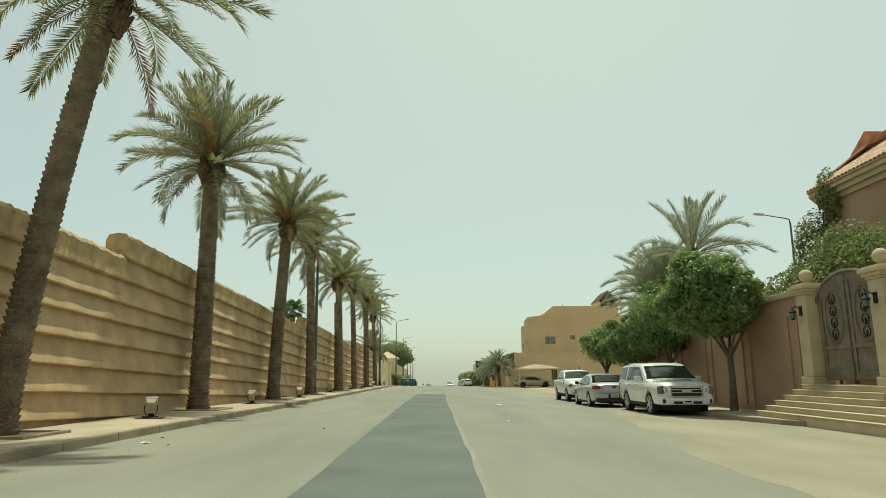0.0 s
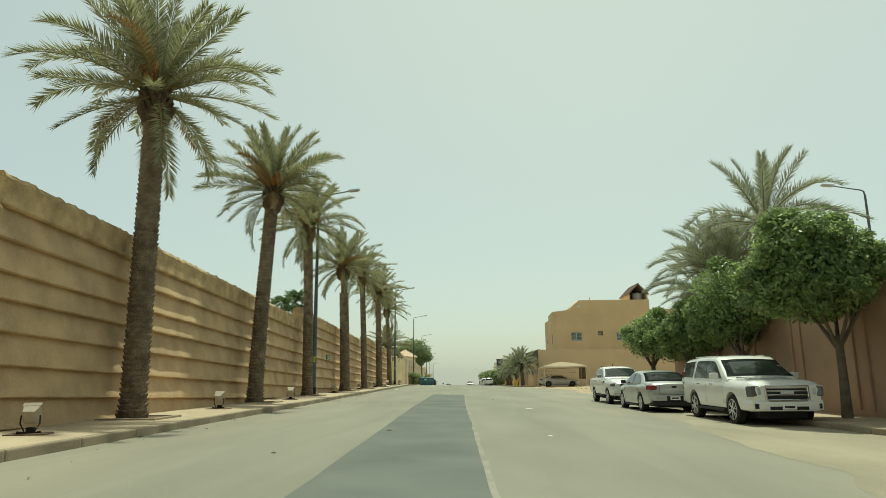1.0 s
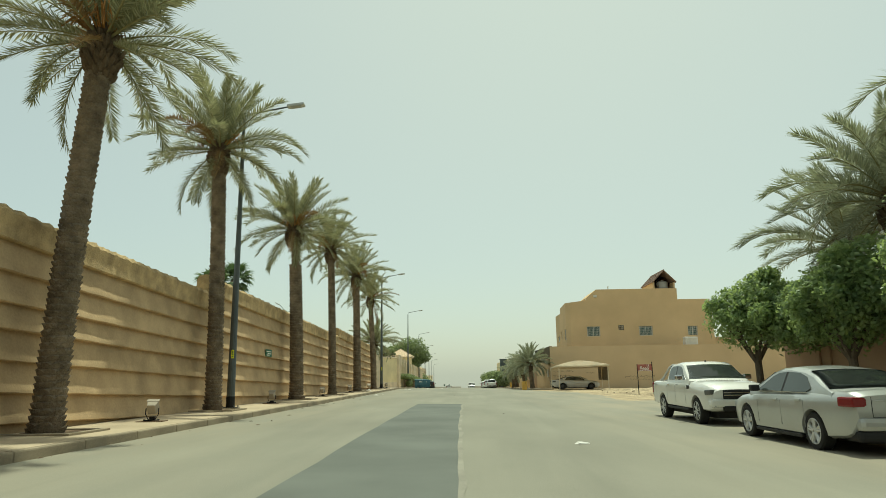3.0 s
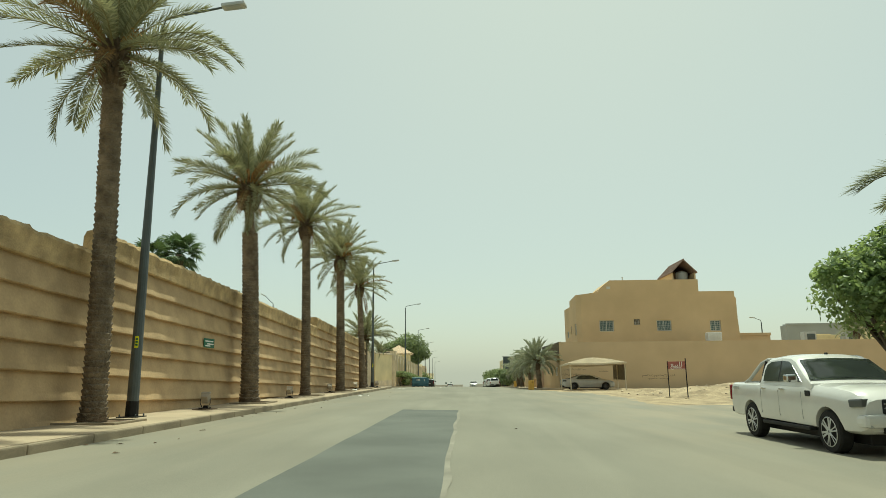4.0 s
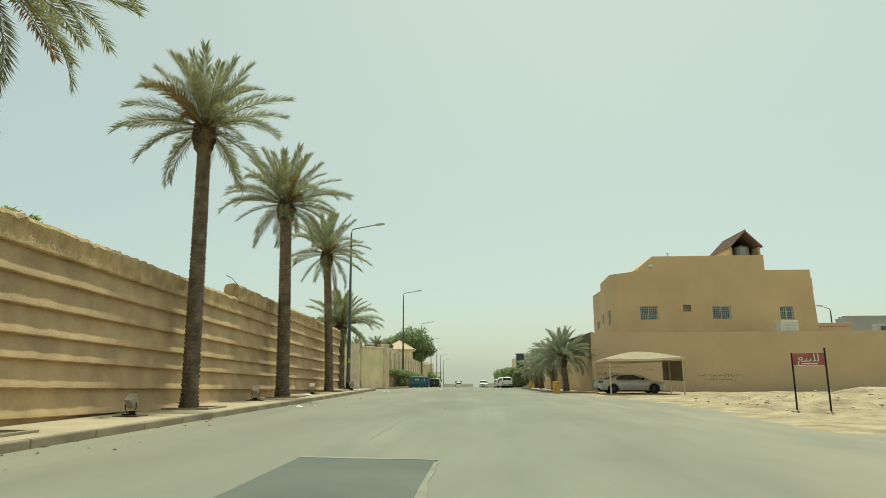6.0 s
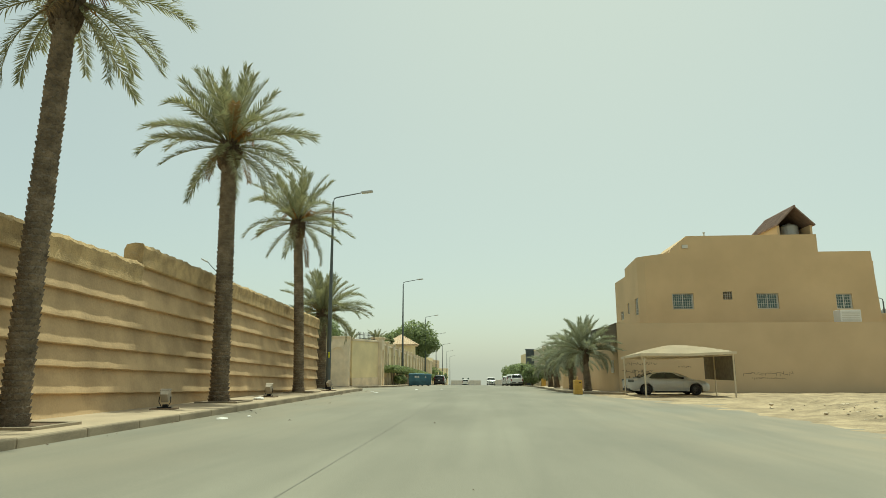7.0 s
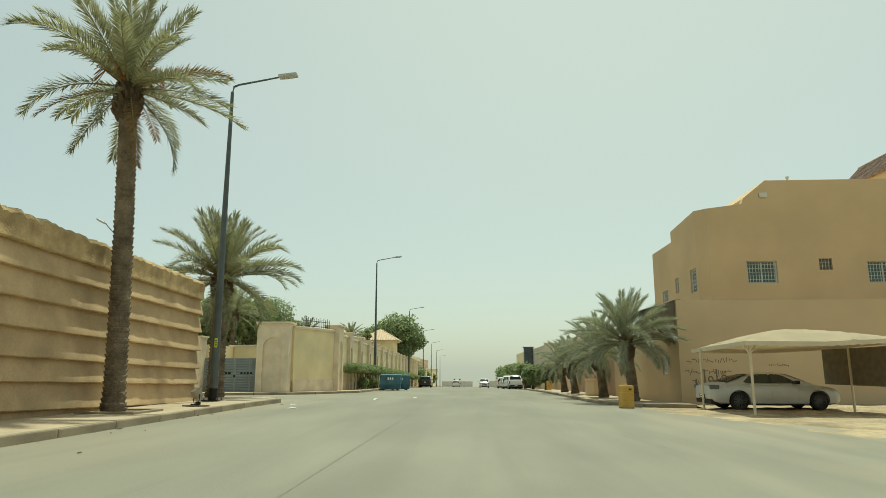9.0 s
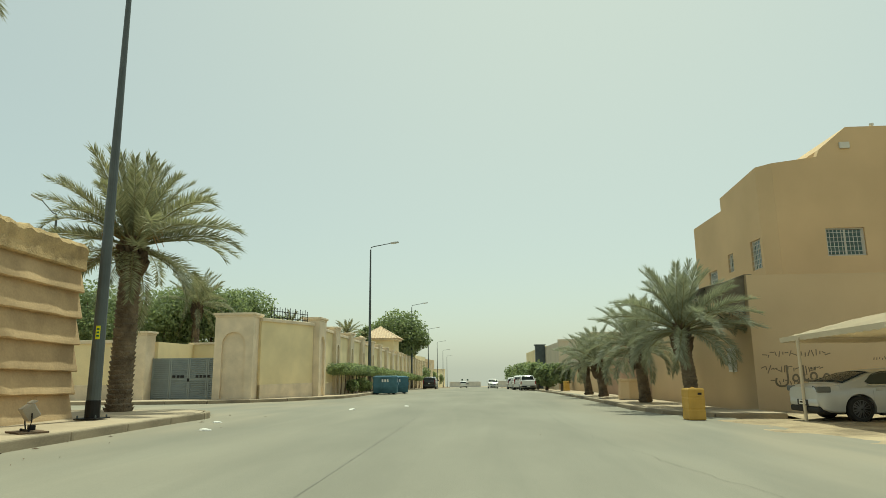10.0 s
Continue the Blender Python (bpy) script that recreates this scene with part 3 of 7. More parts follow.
# kerbs of single concrete stones
def kerb_run(name, pts, label, depth=0.16, high=0.17, step=1.9):
    run = tagged(new(name), label, "kerb", kind="structure")
    stone = mesh_of("kerbstone", box(-depth / 2, depth / 2, -0.496, 0.496, -0.2, high, 0.03), KERB)
    for (xa, ya), (xb, yb) in zip(pts, pts[1:]):
        n = max(1, round(math.hypot(xb - xa, yb - ya) / step))
        for i in range(n):
            a, b = i / n, (i + 1) / n
            x0, y0, x1, y1 = xa + (xb - xa) * a, ya + (yb - ya) * a, xa + (xb - xa) * b, ya + (yb - ya) * b
            length = math.hypot(x1 - x0, y1 - y0)
            d = Vector((x1 - x0, y1 - y0, gz(x1, y1) - gz(x0, y0)))
            q = d.to_track_quat("Y", "Z")
            mid = Vector(((x0 + x1) / 2, (y0 + y1) / 2, (gz(x0, y0) + gz(x1, y1)) / 2 + random.uniform(-0.006, 0.008)))
            part("kerbstone", stone, KERB, run, at=Matrix.LocRotScale(mid, q, (1, length, 1)))
    return run


kerb_run("kerb", [(kx(-12) - 0.08, -12.0), (kx(40) - 0.08, 40), (kx(90.2) - 0.08, 90.2)] + [(x - 0.08, y) for x, y in corner[1:]] + [(-30, 91.8)], "row of weathered concrete kerbstones along the clay wall")
kerb_run("kerb", [(10.95, 5.0), (10.95, 15.5), (10.55, 17), (9.85, 19), (9.42, 21), (9.32, 24), (9.32, 42), (9.85, 43.7), (11.0, 44.5), (30, 44.5)], "row of dusty concrete kerbstones before the pink wall", high=0.155)
kerb_run("kerb", [(x + 0.08, y - 0.05) for x, y in comp_edge if -30 < x and y < 200], "row of pale concrete kerbstones by the cream wall", high=0.155)
kerb_run("kerb", [(10.4, 94.9), (8.1, 94.9), (6.82, 96.15), (6.32, 99), (6.32, 118), (6.32, 170)], "row of concrete kerbstones beside the ochre house", high=0.15)


# ---- date palms ----
def frond_mesh(name, length, bend, material, seed, leaflets=64, width=0.50, thin=0.034):
    """A feather-shaped frond from the origin along +x: a bare stalk, then stiff leaflets in three ranks a side, the tip arching over."""
    rng = np.random.default_rng(seed)
    n = 16
    pts, p, ang = [Vector((0, 0, 0))], Vector((0, 0, 0)), 0.0
    for i in range(n):
        ang -= bend / n * (0.25 + 1.5 * i / n)
        p = p + Vector((math.cos(ang), 0, math.sin(ang))) * (length / n)
        pts.append(p.copy())

    def at(s):
        f = s * n
        i = min(int(f), n - 1)
        return pts[i].lerp(pts[i + 1], f - i), (pts[i + 1] - pts[i]).normalized()

    bm = bmesh.new()
    tube(pts[::2], [0.034 * (1 - 0.86 * i / 8) for i in range(9)], 4, bm)
    for f in bm.faces:
        f.material_index = 1
    for side in (1, -1):
        for i in range(leaflets):
            s = 0.13 + 0.86 * (i + rng.random() * 0.7) / leaflets
            c, d = at(min(s, 0.995))
            up = Vector((0, 1, 0)).cross(d) * -1
            reach = width * min(1.0, 0.35 + 2.6 * (s - 0.13)) * (1 - 0.38 * max(0, s - 0.6) / 0.4) * rng.uniform(0.8, 1.1)
            fw = radians(64 - 34 * s) + rng.normal() * 0.09
            lift = radians((4, 26, 48)[i % 3]) + rng.normal() * 0.10
            way = d * math.cos(fw) + (Vector((0, side, 0)) * math.cos(lift) + up * math.sin(lift)) * math.sin(fw)
            way.normalize()
            mid = c + way * reach * 0.36
            tip = c + way * reach + Vector((0, 0, -0.10 * reach * rng.random()))
            edge = way.cross(up).normalized() * thin * 0.5 + up * rng.normal() * 0.006
            a, b, t, e = bm.verts.new(c), bm.verts.new(mid + edge), bm.verts.new(tip), bm.verts.new(mid - edge)
            bm.faces.new((a, b, t, e))
    me = bpy.data.meshes.new(name)
    bm.to_mesh(me)
    bm.free()
    me.materials.append(material)
    me.materials.append(RACHIS)
    return me


FRONDS = {key: [frond_mesh("frond", 3.2 + 0.06 * i, b, m, 10 * i + s, lf, w, th) for i, b in enumerate((0.34, 0.62, 0.95, 1.3, 1.7))]
          for key, m, s, lf, w, th in (("green", FROND, 1, 92, 0.60, 0.038), ("grey", FRONDGREY, 2, 96, 0.62, 0.038), ("dry", FRONDBROWN, 3, 76, 0.46, 0.038))}


def palm(name, base, top, radius, fronds, scale, seed, label, group="", kind_of="green", boots=1.0, droop=1.0, dry=4, stalks=True, low=-60.0):
    """A date palm: a trunk of stubby leaf bases, a collar, and long fronds. boots: how far up the thick bases go. low:
    the lowest lift of a frond. dry: how many brown fronds, for dead ones and for sunlit undersides.
    """
    rng = random.Random(seed)
    foot = thing(name, label, "palm tree", base, group=group)
    t = Vector(top) - Vector(base)
    height = t.length
    bm = bmesh.new()
    seg, rise = 32, 0.135
    rows, k = [], 0
    z = -0.17
    while z < height:
        s = max(0.0, z / height)
        thick = s <= boots
        r = radius * (1.06 - 0.18 * s + 0.14 * max(0, 0.05 - s) / 0.05) * (1.0 if thick else 0.64)
        mid = Vector((t.x * s ** 1.4, t.y * s ** 1.4, t.z * s))
        tilt, spin = rng.uniform(-0.03, 0.03), rng.uniform(-0.09, 0.09)
        worn = [rng.uniform(0.45, 1.25) for _ in range(seg // 4)]
        for step, dz in ((-0.08, 0.0), (0.03, 0.42), (0.125, 0.93)):
            ring = []
            for i in range(seg):
                a = 2 * math.pi * i / seg + spin
                peak = (0.0, 0.8, 1.0, 0.8)[(i + 2 * (k % 2)) % 4]
                jag = 1 + (step * (0.3 + 0.8 * peak * worn[((i + 2 * (k % 2)) // 4) % (seg // 4)]) if step > 0 else step * 0.7) * (1.0 if thick else 0.35) + rng.uniform(-0.022, 0.022)
                ring.append(bm.verts.new(mid + Vector((r * jag * math.cos(a), r * jag * math.sin(a), rise * dz - (0.06 * (1 - peak) if dz > 0.5 else 0.0) + tilt * math.cos(a)))))
            rows.append(ring)
        z += rise
        k += 1
    for a, b in zip(rows, rows[1:]):
        for i in range(seg):
            bm.faces.new((a[i], a[(i + 1) % seg], b[(i + 1) % seg], b[i]))
    bm.faces.new(rows[0]), bm.faces.new(rows[-1])
    part("trunk", bm, BARK, foot)
    # collar of cut leaf stems under the crown
    bm = bmesh.new()
    for i in range(96):
        f = i / 96
        a, h = i * 2.4, -0.85 + 1.15 * f
        d = Vector((math.cos(a), math.sin(a), 0))
        p0 = t + d * radius * (0.62 + 0.42 * math.sin(math.pi * min(1, f * 1.15))) + Vector((0, 0, h))
        p1 = p0 + d * rng.uniform(0.10, 0.20) + Vector((0, 0, rng.uniform(0.16, 0.30)))
        tube([p0, (p0 + p1) / 2 + d * 0.02, p1], [0.085, 0.07, 0.035], 4, bm)
    part("leaf_base_collar", bm, BOOT, foot, "dark ragged collar of cut leaf stems")
    if stalks:
        bm = bmesh.new()
        for c in range(5):
            a0 = rng.uniform(0, 6.28)
            for i in range(12):
                a = a0 + rng.uniform(-0.5, 0.5)
                d = Vector((math.cos(a), math.sin(a), 0))
                p0 = t + d * 0.2 + Vector((0, 0, 0.25))
                p1 = p0 + d * 0.45 + Vector((0, 0, rng.uniform(0.2, 0.6)))
                p2 = p1 + d * 0.25 + Vector((0, 0, rng.uniform(-0.5, -0.1)))
                tube([p0, p1, p2], [0.022, 0.018, 0.012], 3, bm)
        part("fruit_stalk", bm, STALK, foot, "orange-brown flower stalks")
    crown = t + Vector((0, 0, 0.05))
    for i in range(fronds):
        f = (i + 0.5) / fronds
        a = i * 137.5 + rng.uniform(-16, 16)
        if f < 0.40:
            elev, shape, long = 86 - 42 * f / 0.40 + rng.uniform(-7, 7), rng.choice((0, 0, 1)), 0.86 + 0.2 * f
        elif f < 0.76:
            elev, shape, long = 42 - 36 * (f - 0.40) / 0.36 + rng.uniform(-8, 8), rng.choice((1, 2, 2, 3)), 1.0
        else:
            elev, shape, long = 2 - 52 * (f - 0.76) / 0.24 + rng.uniform(-8, 8), rng.choice((0, 1, 2)), 0.84
        if elev < low:
            elev, shape = low + rng.uniform(0, 16), rng.choice((3, 4, 4))
        if droop > 1 and shape < 4:
            shape += rng.choice((0, 1))
        kind = "dry" if dry and (i % max(1, fronds // dry) == fronds // dry // 2 and f > 0.45) else kind_of
        sc = scale * long * rng.uniform(0.9, 1.06)
        m = Matrix.Translation(crown + Vector((0, 0, 0.26 * (1 - f)))) @ Euler((0, 0, radians(a))).to_matrix().to_4x4() @ Matrix.Translation((radius * 0.4, 0, 0)) \
            @ Euler((radians(rng.uniform(-22, 22)), radians(-elev), radians(rng.uniform(-8, 8)))).to_matrix().to_4x4() @ Matrix.Diagonal((sc, sc, sc, 1))
        part("frond", FRONDS[kind][shape], None, foot, "brown frond, dried and sunlit tones in one colour" if kind == "dry" else "", at=m)
    return foot


LEFT_PALMS = (
    # y, x, lean x, lean y, height, radius, fronds, scale, boots, shaded note
    (1.6, -8.3, 0.2, 0.1, 8.0, 0.30, 46, 0.95, 1.0, "tall date palm with a shaggy trunk on the pavement"),
    (12.2, -8.48, 1.18, 0.2, 8.85, 0.265, 46, 1.0, 1.0, "tall date palm leaning towards the road"),
    (22.0, -8.40, -0.05, 0.0, 8.35, 0.30, 54, 1.02, 1.0, "tall date palm with a full crown and a dry frond"),
    (31.8, -8.42, 0.36, 0.1, 8.45, 0.29, 52, 0.95, 1.0, "leaning date palm with a rough trunk by the kerb"),
    (40.95, -8.5, -0.15, -0.3, 8.95, 0.26, 50, 0.95, 1.0, "tall date palm standing beside a lamp post"),
    (52.0, -8.46, -0.12, -0.9, 8.35, 0.33, 54, 0.95, 0.80, "date palm whose trunk narrows below the crown"),
    (61.3, -8.50, -0.45, 0.8, 9.4, 0.245, 48, 0.92, 1.0, "slender date palm with a wide crown"),
    (71.3, -8.52, -0.22, 0.1, 9.0, 0.29, 54, 0.95, 1.0, "date palm with a neat round crown"),
    (81.2, -8.58, -0.38, 0.0, 8.3, 0.245, 40, 0.92, 1.0, "date palm with a sparse spreading crown"),
)
for i, (y, x, lx, ly, h, r, n, sc, bo, text) in enumerate(LEFT_PALMS):
    g = gz(x, y) + 0.165
    palm("date_palm", (x, y, g), (x + lx, y + ly, g + h + 0.32), r, n, sc, 100 + i, text, "row of date palms along the wall", boots=bo, dry=6)
    # planting pit
    pit = thing("planting_pit", "square of dry soil edged in concrete round a palm", "planting bed", (x, y, g), group="planting pits")
    bm = bmesh.new()
    for a, b, c, d in ((-0.55, 0.95, -0.75, -0.63), (-0.55, 0.95, 0.63, 0.75), (0.83, 0.95, -0.63, 0.63)):
        box(a, b, c, d, -0.05, 0.045, 0.012, bm)
    part("edging", bm, KERB, pit)
    bm = bmesh.new()
    bmesh.ops.create_grid(bm, x_segments=8, y_segments=8, size=0.62, matrix=pose(0.15, 0, 0.012))
    for v in bm.verts:
        v.co.z += 0.02 * noise.noise((v.co.x * 5 + i, v.co.y * 5, 0))
    part("soil", bm, SOIL, pit)

palm("date_palm", (-9.98, 91.0, gz(-8, 91) + 0.16), (-10.0, 91.1, gz(-8, 91) + 4.9), 0.31, 58, 0.95, 131, "stout date palm with a broad full crown at the side street", "row of date palms along the wall", dry=4, low=-35)
# right side, behind the pink wall
palm("date_palm", (12.8, 32.2, 0.0), (12.7, 32.0, 7.35), 0.28, 22, 1.1, 140, "tall grey-green date palm behind the garden wall", "garden palms", "grey", dry=0, stalks=False, low=12, droop=1.1)
palm("date_palm", (12.6, 36.4, 0.0), (12.5, 36.2, 6.0), 0.32, 58, 1.02, 141, "bushy grey-green date palm behind the garden wall", "garden palms", "grey", dry=0, stalks=False, low=-42, droop=1.1)
palm("date_palm", (13.2, 40.0, 0.0), (13.2, 40.0, 5.4), 0.32, 40, 1.05, 142, "grey-green date palm in the walled garden", "garden palms", "grey", dry=0, stalks=False, low=-50)
# beside the ochre house
for i, (x, y, h, n) in enumerate(((8.35, 97.9, 2.75, 56), (8.0, 103.8, 2.35, 48), (7.7, 113.0, 1.9, 40), (7.6, 118.0, 1.9, 34))):
    g = gz(x, y) + 0.14
    palm("date_palm", (x, y, g), (x - 0.25, y, g + h), 0.25, n, 0.88 - 0.055 * i, 150 + i, "short date palm with arching fronds on the pavement", "palms beside the ochre house", "grey", dry=0, stalks=False, low=-8, droop=1.1)
# gardens beyond
for i, (x, y, h, s) in enumerate(((-17.5, 112, 5.6, 0.75), (-22, 118, 5.0, 0.8), (-14.6, 122, 4.6, 0.55), (-17.3, 155.6, 6.9, 0.75))):
    palm("date_palm", (x, y, gz(x, y)), (x, y, gz(x, y) + h), 0.24, 34, s, 160 + i, "date palm showing above the garden wall", "garden palms", dry=0, stalks=False)


# ---- street furniture ----
def lamp_post(x, y, side=1, height=11.85, tape=True, turn=0.0, reach=2.15, rise=0.3):
    g = gz(x, y) + 0.16
    post = thing("street_lamp", "tapered dark grey street lamp with one arm" + (" and a yellow sticker" if tape else ""), "street lamp", (x, y, g), turn, "street lamps")
    bm = bmesh.new()
    lathe([(0.158, 0.0), (0.105, 6.0), (0.06, height - 0.3)], 14, bm)
    part("pole", bm, STEEL, post, smooth=False)
    part("base_sleeve", lathe([(0.168, 0.02), (0.164, 0.42), (0.155, 0.43)], 14), BLACKMETAL, post)
    bm = box(-0.28, 0.28, -0.28, 0.28, 0.0, 0.025)
    part("base_plate", bm, BLACKMETAL, post)
    for a in (-0.22, 0.22):
        for b in (-0.22, 0.22):
            part("bolt", lathe([(0.022, 0.02), (0.022, 0.08), (0.012, 0.09)], 6, m=Matrix.Translation((a, b, 0))), STEEL, post)
    part("arm", tube([(0, 0, height - 0.35), (side * 0.05, 0, height - 0.08), (side * 0.25, 0, height), (side * reach * 0.6, 0, height + rise * 0.6), (side * (reach - 0.2), 0, height + rise)], [0.05, 0.045, 0.04, 0.035, 0.03], 8), STEEL, post)
    bm = box(-0.36, 0.36, -0.15, 0.15, -0.06, 0.06, 0.04, m=pose(side * reach, 0, height + rise + 0.02, 0, -6 * side - (rise - 0.3) * 35 * side, 0))
    head = part("lamp_head", bm, GREYMETAL, post, "flat grey lantern")
    part("lens", box(-0.22, 0.2, -0.11, 0.11, -0.075, -0.062, m=pose(side * reach, 0, height + rise + 0.02, 0, -6 * side - (rise - 0.3) * 35 * side, 0)), LAMPCLEAR, head)
    if tape:
        bm = bmesh.new()
        arc = [radians(-92 + 5 * i) for i in range(9)]
        rows = [[bm.verts.new((rr * math.cos(a), rr * math.sin(a), z)) for a in arc] for z, rr in ((1.85, 0.1455), (2.17, 0.1430))]
        for i in range(8):
            bm.faces.new((rows[0][i], rows[0][i + 1], rows[1][i + 1], rows[1][i]))
        sticker = part("sticker", bm, YELLOW, post, "bright yellow sticker")
        for z in (1.93, 2.01, 2.09):
            a = radians(-72)
            part("sticker_mark", box(-0.03, 0.03, -0.002, 0.002, -0.022, 0.022, m=pose(0.1465 * math.cos(a), 0.1465 * math.sin(a), z, 0, 0, 18)), GREENSIGN, sticker)
    return post


for y in (43.05, 87.6, 128.2, 171.0, 213.0, 255.0, 297.0, 340.0):
    lamp_post(-8.65 + bend(y), y, tape=y < 100, height=11.85 if y < 100 else 12.55)
lamp_post(24.4, 43.6, side=-1, height=12.1, tape=False)
lamp_post(42.0, 118.0, side=-1, height=9.0, tape=False, reach=1.2)
lamp_post(-24.9, 108.5, side=-1, height=10.9, tape=False, reach=1.35, rise=0.95)


def flood(y, x=-8.05, turn=0.0):
    """A box flood lamp on a stake in a small concrete slab, turned towards its palm."""
    g = gz(x, y) + 0.165
    lamp = thing("flood_lamp", "small box flood lamp tilted up on a dark slab", "flood lamp", (x, y, g), turn, "flood lamps below the palms")
    lamp.scale = (0.82, 0.82, 0.82)
    part("slab", box(-0.42, 0.42, -0.30, 0.30, -0.02, 0.025, 0.008), SOIL, lamp)
    part("foot", tube([(-0.24, -0.05, 0.05), (-0.15, -0.02, 0.035), (0.15, -0.02, 0.035), (0.24, -0.05, 0.05)], 0.03, 6), BLACKMETAL, lamp)
    part("bracket", tube([(-0.19, 0, 0.42), (-0.20, 0, 0.24), (-0.10, 0, 0.05), (0.10, 0, 0.05), (0.20, 0, 0.24), (0.19, 0, 0.42)], 0.016, 6), BLACKMETAL, lamp)
    part("gear_box", box(-0.09, 0.09, 0.02, 0.14, 0.04, 0.15, 0.02), BLACKMETAL, lamp)
    m = pose(0, 0.0, 0.43, 24, 0, 0)
    bm = bmesh.new()
    prism([(-0.12, -0.13), (0.12, -0.13), (0.18, 0.13), (-0.18, 0.13)], "z", -0.16, 0.16, bm, 0.015)
    bmesh.ops.transform(bm, matrix=m @ pose(0, 0, 0, 8, 0, 0), verts=bm.verts)
    head = part("housing", bm, DUSTMETAL, lamp)
    part("lens", box(-0.16, 0.16, 0.125, 0.14, -0.13, 0.13, m=m @ pose(0, 0, 0, 8, 0, 0)), LAMPCLEAR, head)
    part("visor", box(-0.19, 0.19, 0.10, 0.22, 0.155, 0.17, 0.004, m=m @ pose(0, 0, 0, 8, 0, 0)), DUSTMETAL, head)
    return lamp


for i, (y, x, tn) in enumerate(((7.0, -8.0, 0), (17.4, -7.95, 15), (26.8, -8.0, -5), (35.3, -7.9, 10), (47.0, -8.25, 5), (57.4, -8.3, -10), (67.2, -8.4, 10), (75.6, -8.2, 0), (84.2, -7.75, -35))):
    flood(y, x, tn)

# green enamel street sign on the clay wall; its letters cannot be read
sign = thing("wall_sign", "small green enamel sign with pale lettering on the clay wall", "sign", (wx(49.2) + 0.155, 49.2, 2.62))
part("plate", box(-0.01, 0.012, -0.48, 0.48, -0.17, 0.17, 0.006), GREENSIGN, sign)
for z, a, b in ((0.07, -0.38, 0.36), (-0.03, -0.2, 0.4), (-0.10, -0.36, 0.1)):
    part("lettering", box(0.013, 0.016, a, b, z - 0.022, z + 0.022), WHITE, sign)

# litter along the left kerb
for i, (x, y, s) in enumerate(((-5.9, 12.6, 0.09), (-6.25, 66.1, 0.14), (-5.9, 67.2, 0.07), (-7.9, 73.6, 0.25), (-5.6, 86.9, 0.13), (-6.2, 89.0, 0.1), (-4.2, 96, 0.12), (-2.6, 99, 0.12), (1.9, 20, 0.05), (2.6, 31.8, 0.12))):
    bm = bmesh.new()
    bmesh.ops.create_icosphere(bm, subdivisions=2, radius=s)
    for v in bm.verts:
        v.co = Vector((v.co.x * 1.2, v.co.y * 0.8, max(0.0, v.co.z * 0.35))) * (1 + 0.4 * noise.noise(v.co * 9 + Vector((i, 0, 0))))
    lift = 0.168 if x < -6.9 else 0.004
    tagged(part("litter", bm, PAPER, at=pose(x, y, gz(x, y) + lift, 0, 0, 40 * i)), "crumpled scrap of pale litter on the ground", "litter", "scraps of litter")


def barrier(x, y, lift):
    """A square hollow plastic road block, a little swollen, with a moulded band and a filler slot."""
    b = thing("road_barrier", "yellow square plastic road barrier, dusty and faded", "barrier", (x, y, gz(x, y) + lift), 8, "yellow barriers")
    b.scale = (0.95, 0.95, 1.08)
    bm, rows = bmesh.new(), []
    for z, w in ((0.0, 0.255), (0.03, 0.275), (0.26, 0.272), (0.28, 0.262), (0.31, 0.262), (0.33, 0.272), (0.60, 0.276), (0.62, 0.264), (0.65, 0.264), (0.67, 0.274), (0.84, 0.27), (0.88, 0.25)):
        c = 0.04
        rows.append([bm.verts.new((p * w, q * w * 0.92, z)) for p, q in ((-1 + c, -1), (1 - c, -1), (1, -1 + c), (1, 1 - c), (1 - c, 1), (-1 + c, 1), (-1, 1 - c), (-1, -1 + c))])
    for a, c in zip(rows, rows[1:]):
        for i in range(8):
            bm.faces.new((a[i], a[(i + 1) % 8], c[(i + 1) % 8], c[i]))
    bm.faces.new(rows[0]), bm.faces.new(rows[-1])
    part("body", bm, BARREL, b)
    part("filler_slot", box(0.04, 0.17, -0.262, -0.249, 0.70, 0.76, 0.005), TRIM, b, "dark moulded slot")
    part("top_plug", lathe([(0.06, 0.88), (0.06, 0.90), (0.045, 0.905)], 10), BARREL, b)
    return b


barrier(6.98, 93.4, 0.0)
barrier(8.7, 139.5, 0.14)

# for-sale board on two posts in the sand
board = thing("sale_sign", "faded red and white board on two thin posts", "sign", (13.25, 66.0, gz(13.2, 66) + 0.03))
for px, py, h in ((-0.42, 0.35, 2.25), (0.44, -0.4, 2.4)):
    part("post", tube([(px, py, -0.2), (px, py, h)], 0.032, 6), BLACKMETAL, board)
    rub = bmesh.new()
    bmesh.ops.create_icosphere(rub, subdivisions=2, radius=0.2)
    for v in rub.verts:
        v.co = Vector((v.co.x, v.co.y, max(-0.05, v.co.z * 0.5))) * (1 + 0.5 * noise.noise(v.co * 6 + Vector((px, 0, 0)))) + Vector((px, py, 0))
    part("footing", rub, SAND, board)
mb = pose(0.01, -0.03, 2.0, 0, 0, math.degrees(math.atan2(-0.75, 0.86)))
panel = part("panel", box(-0.55, 0.55, -0.012, 0.012, -0.26, 0.22, 0.004, m=mb), REDSIGN, board)
wording("lettering", "\uFECA\uFEF4\uFE92\uFEE0\uFEDF", 0.42, WHITE, panel, mb @ pose(0, -0.016, 0.03, 90, 0, 0), "white painted words")
for z, a, b, hh in ((-0.17, -0.25, 0.3, 0.022), (-0.235, -0.5, 0.5, 0.012)):
    part("lettering", box(a, b, -0.018, -0.0135, z - hh, z + hh, m=mb), WHITE, panel)

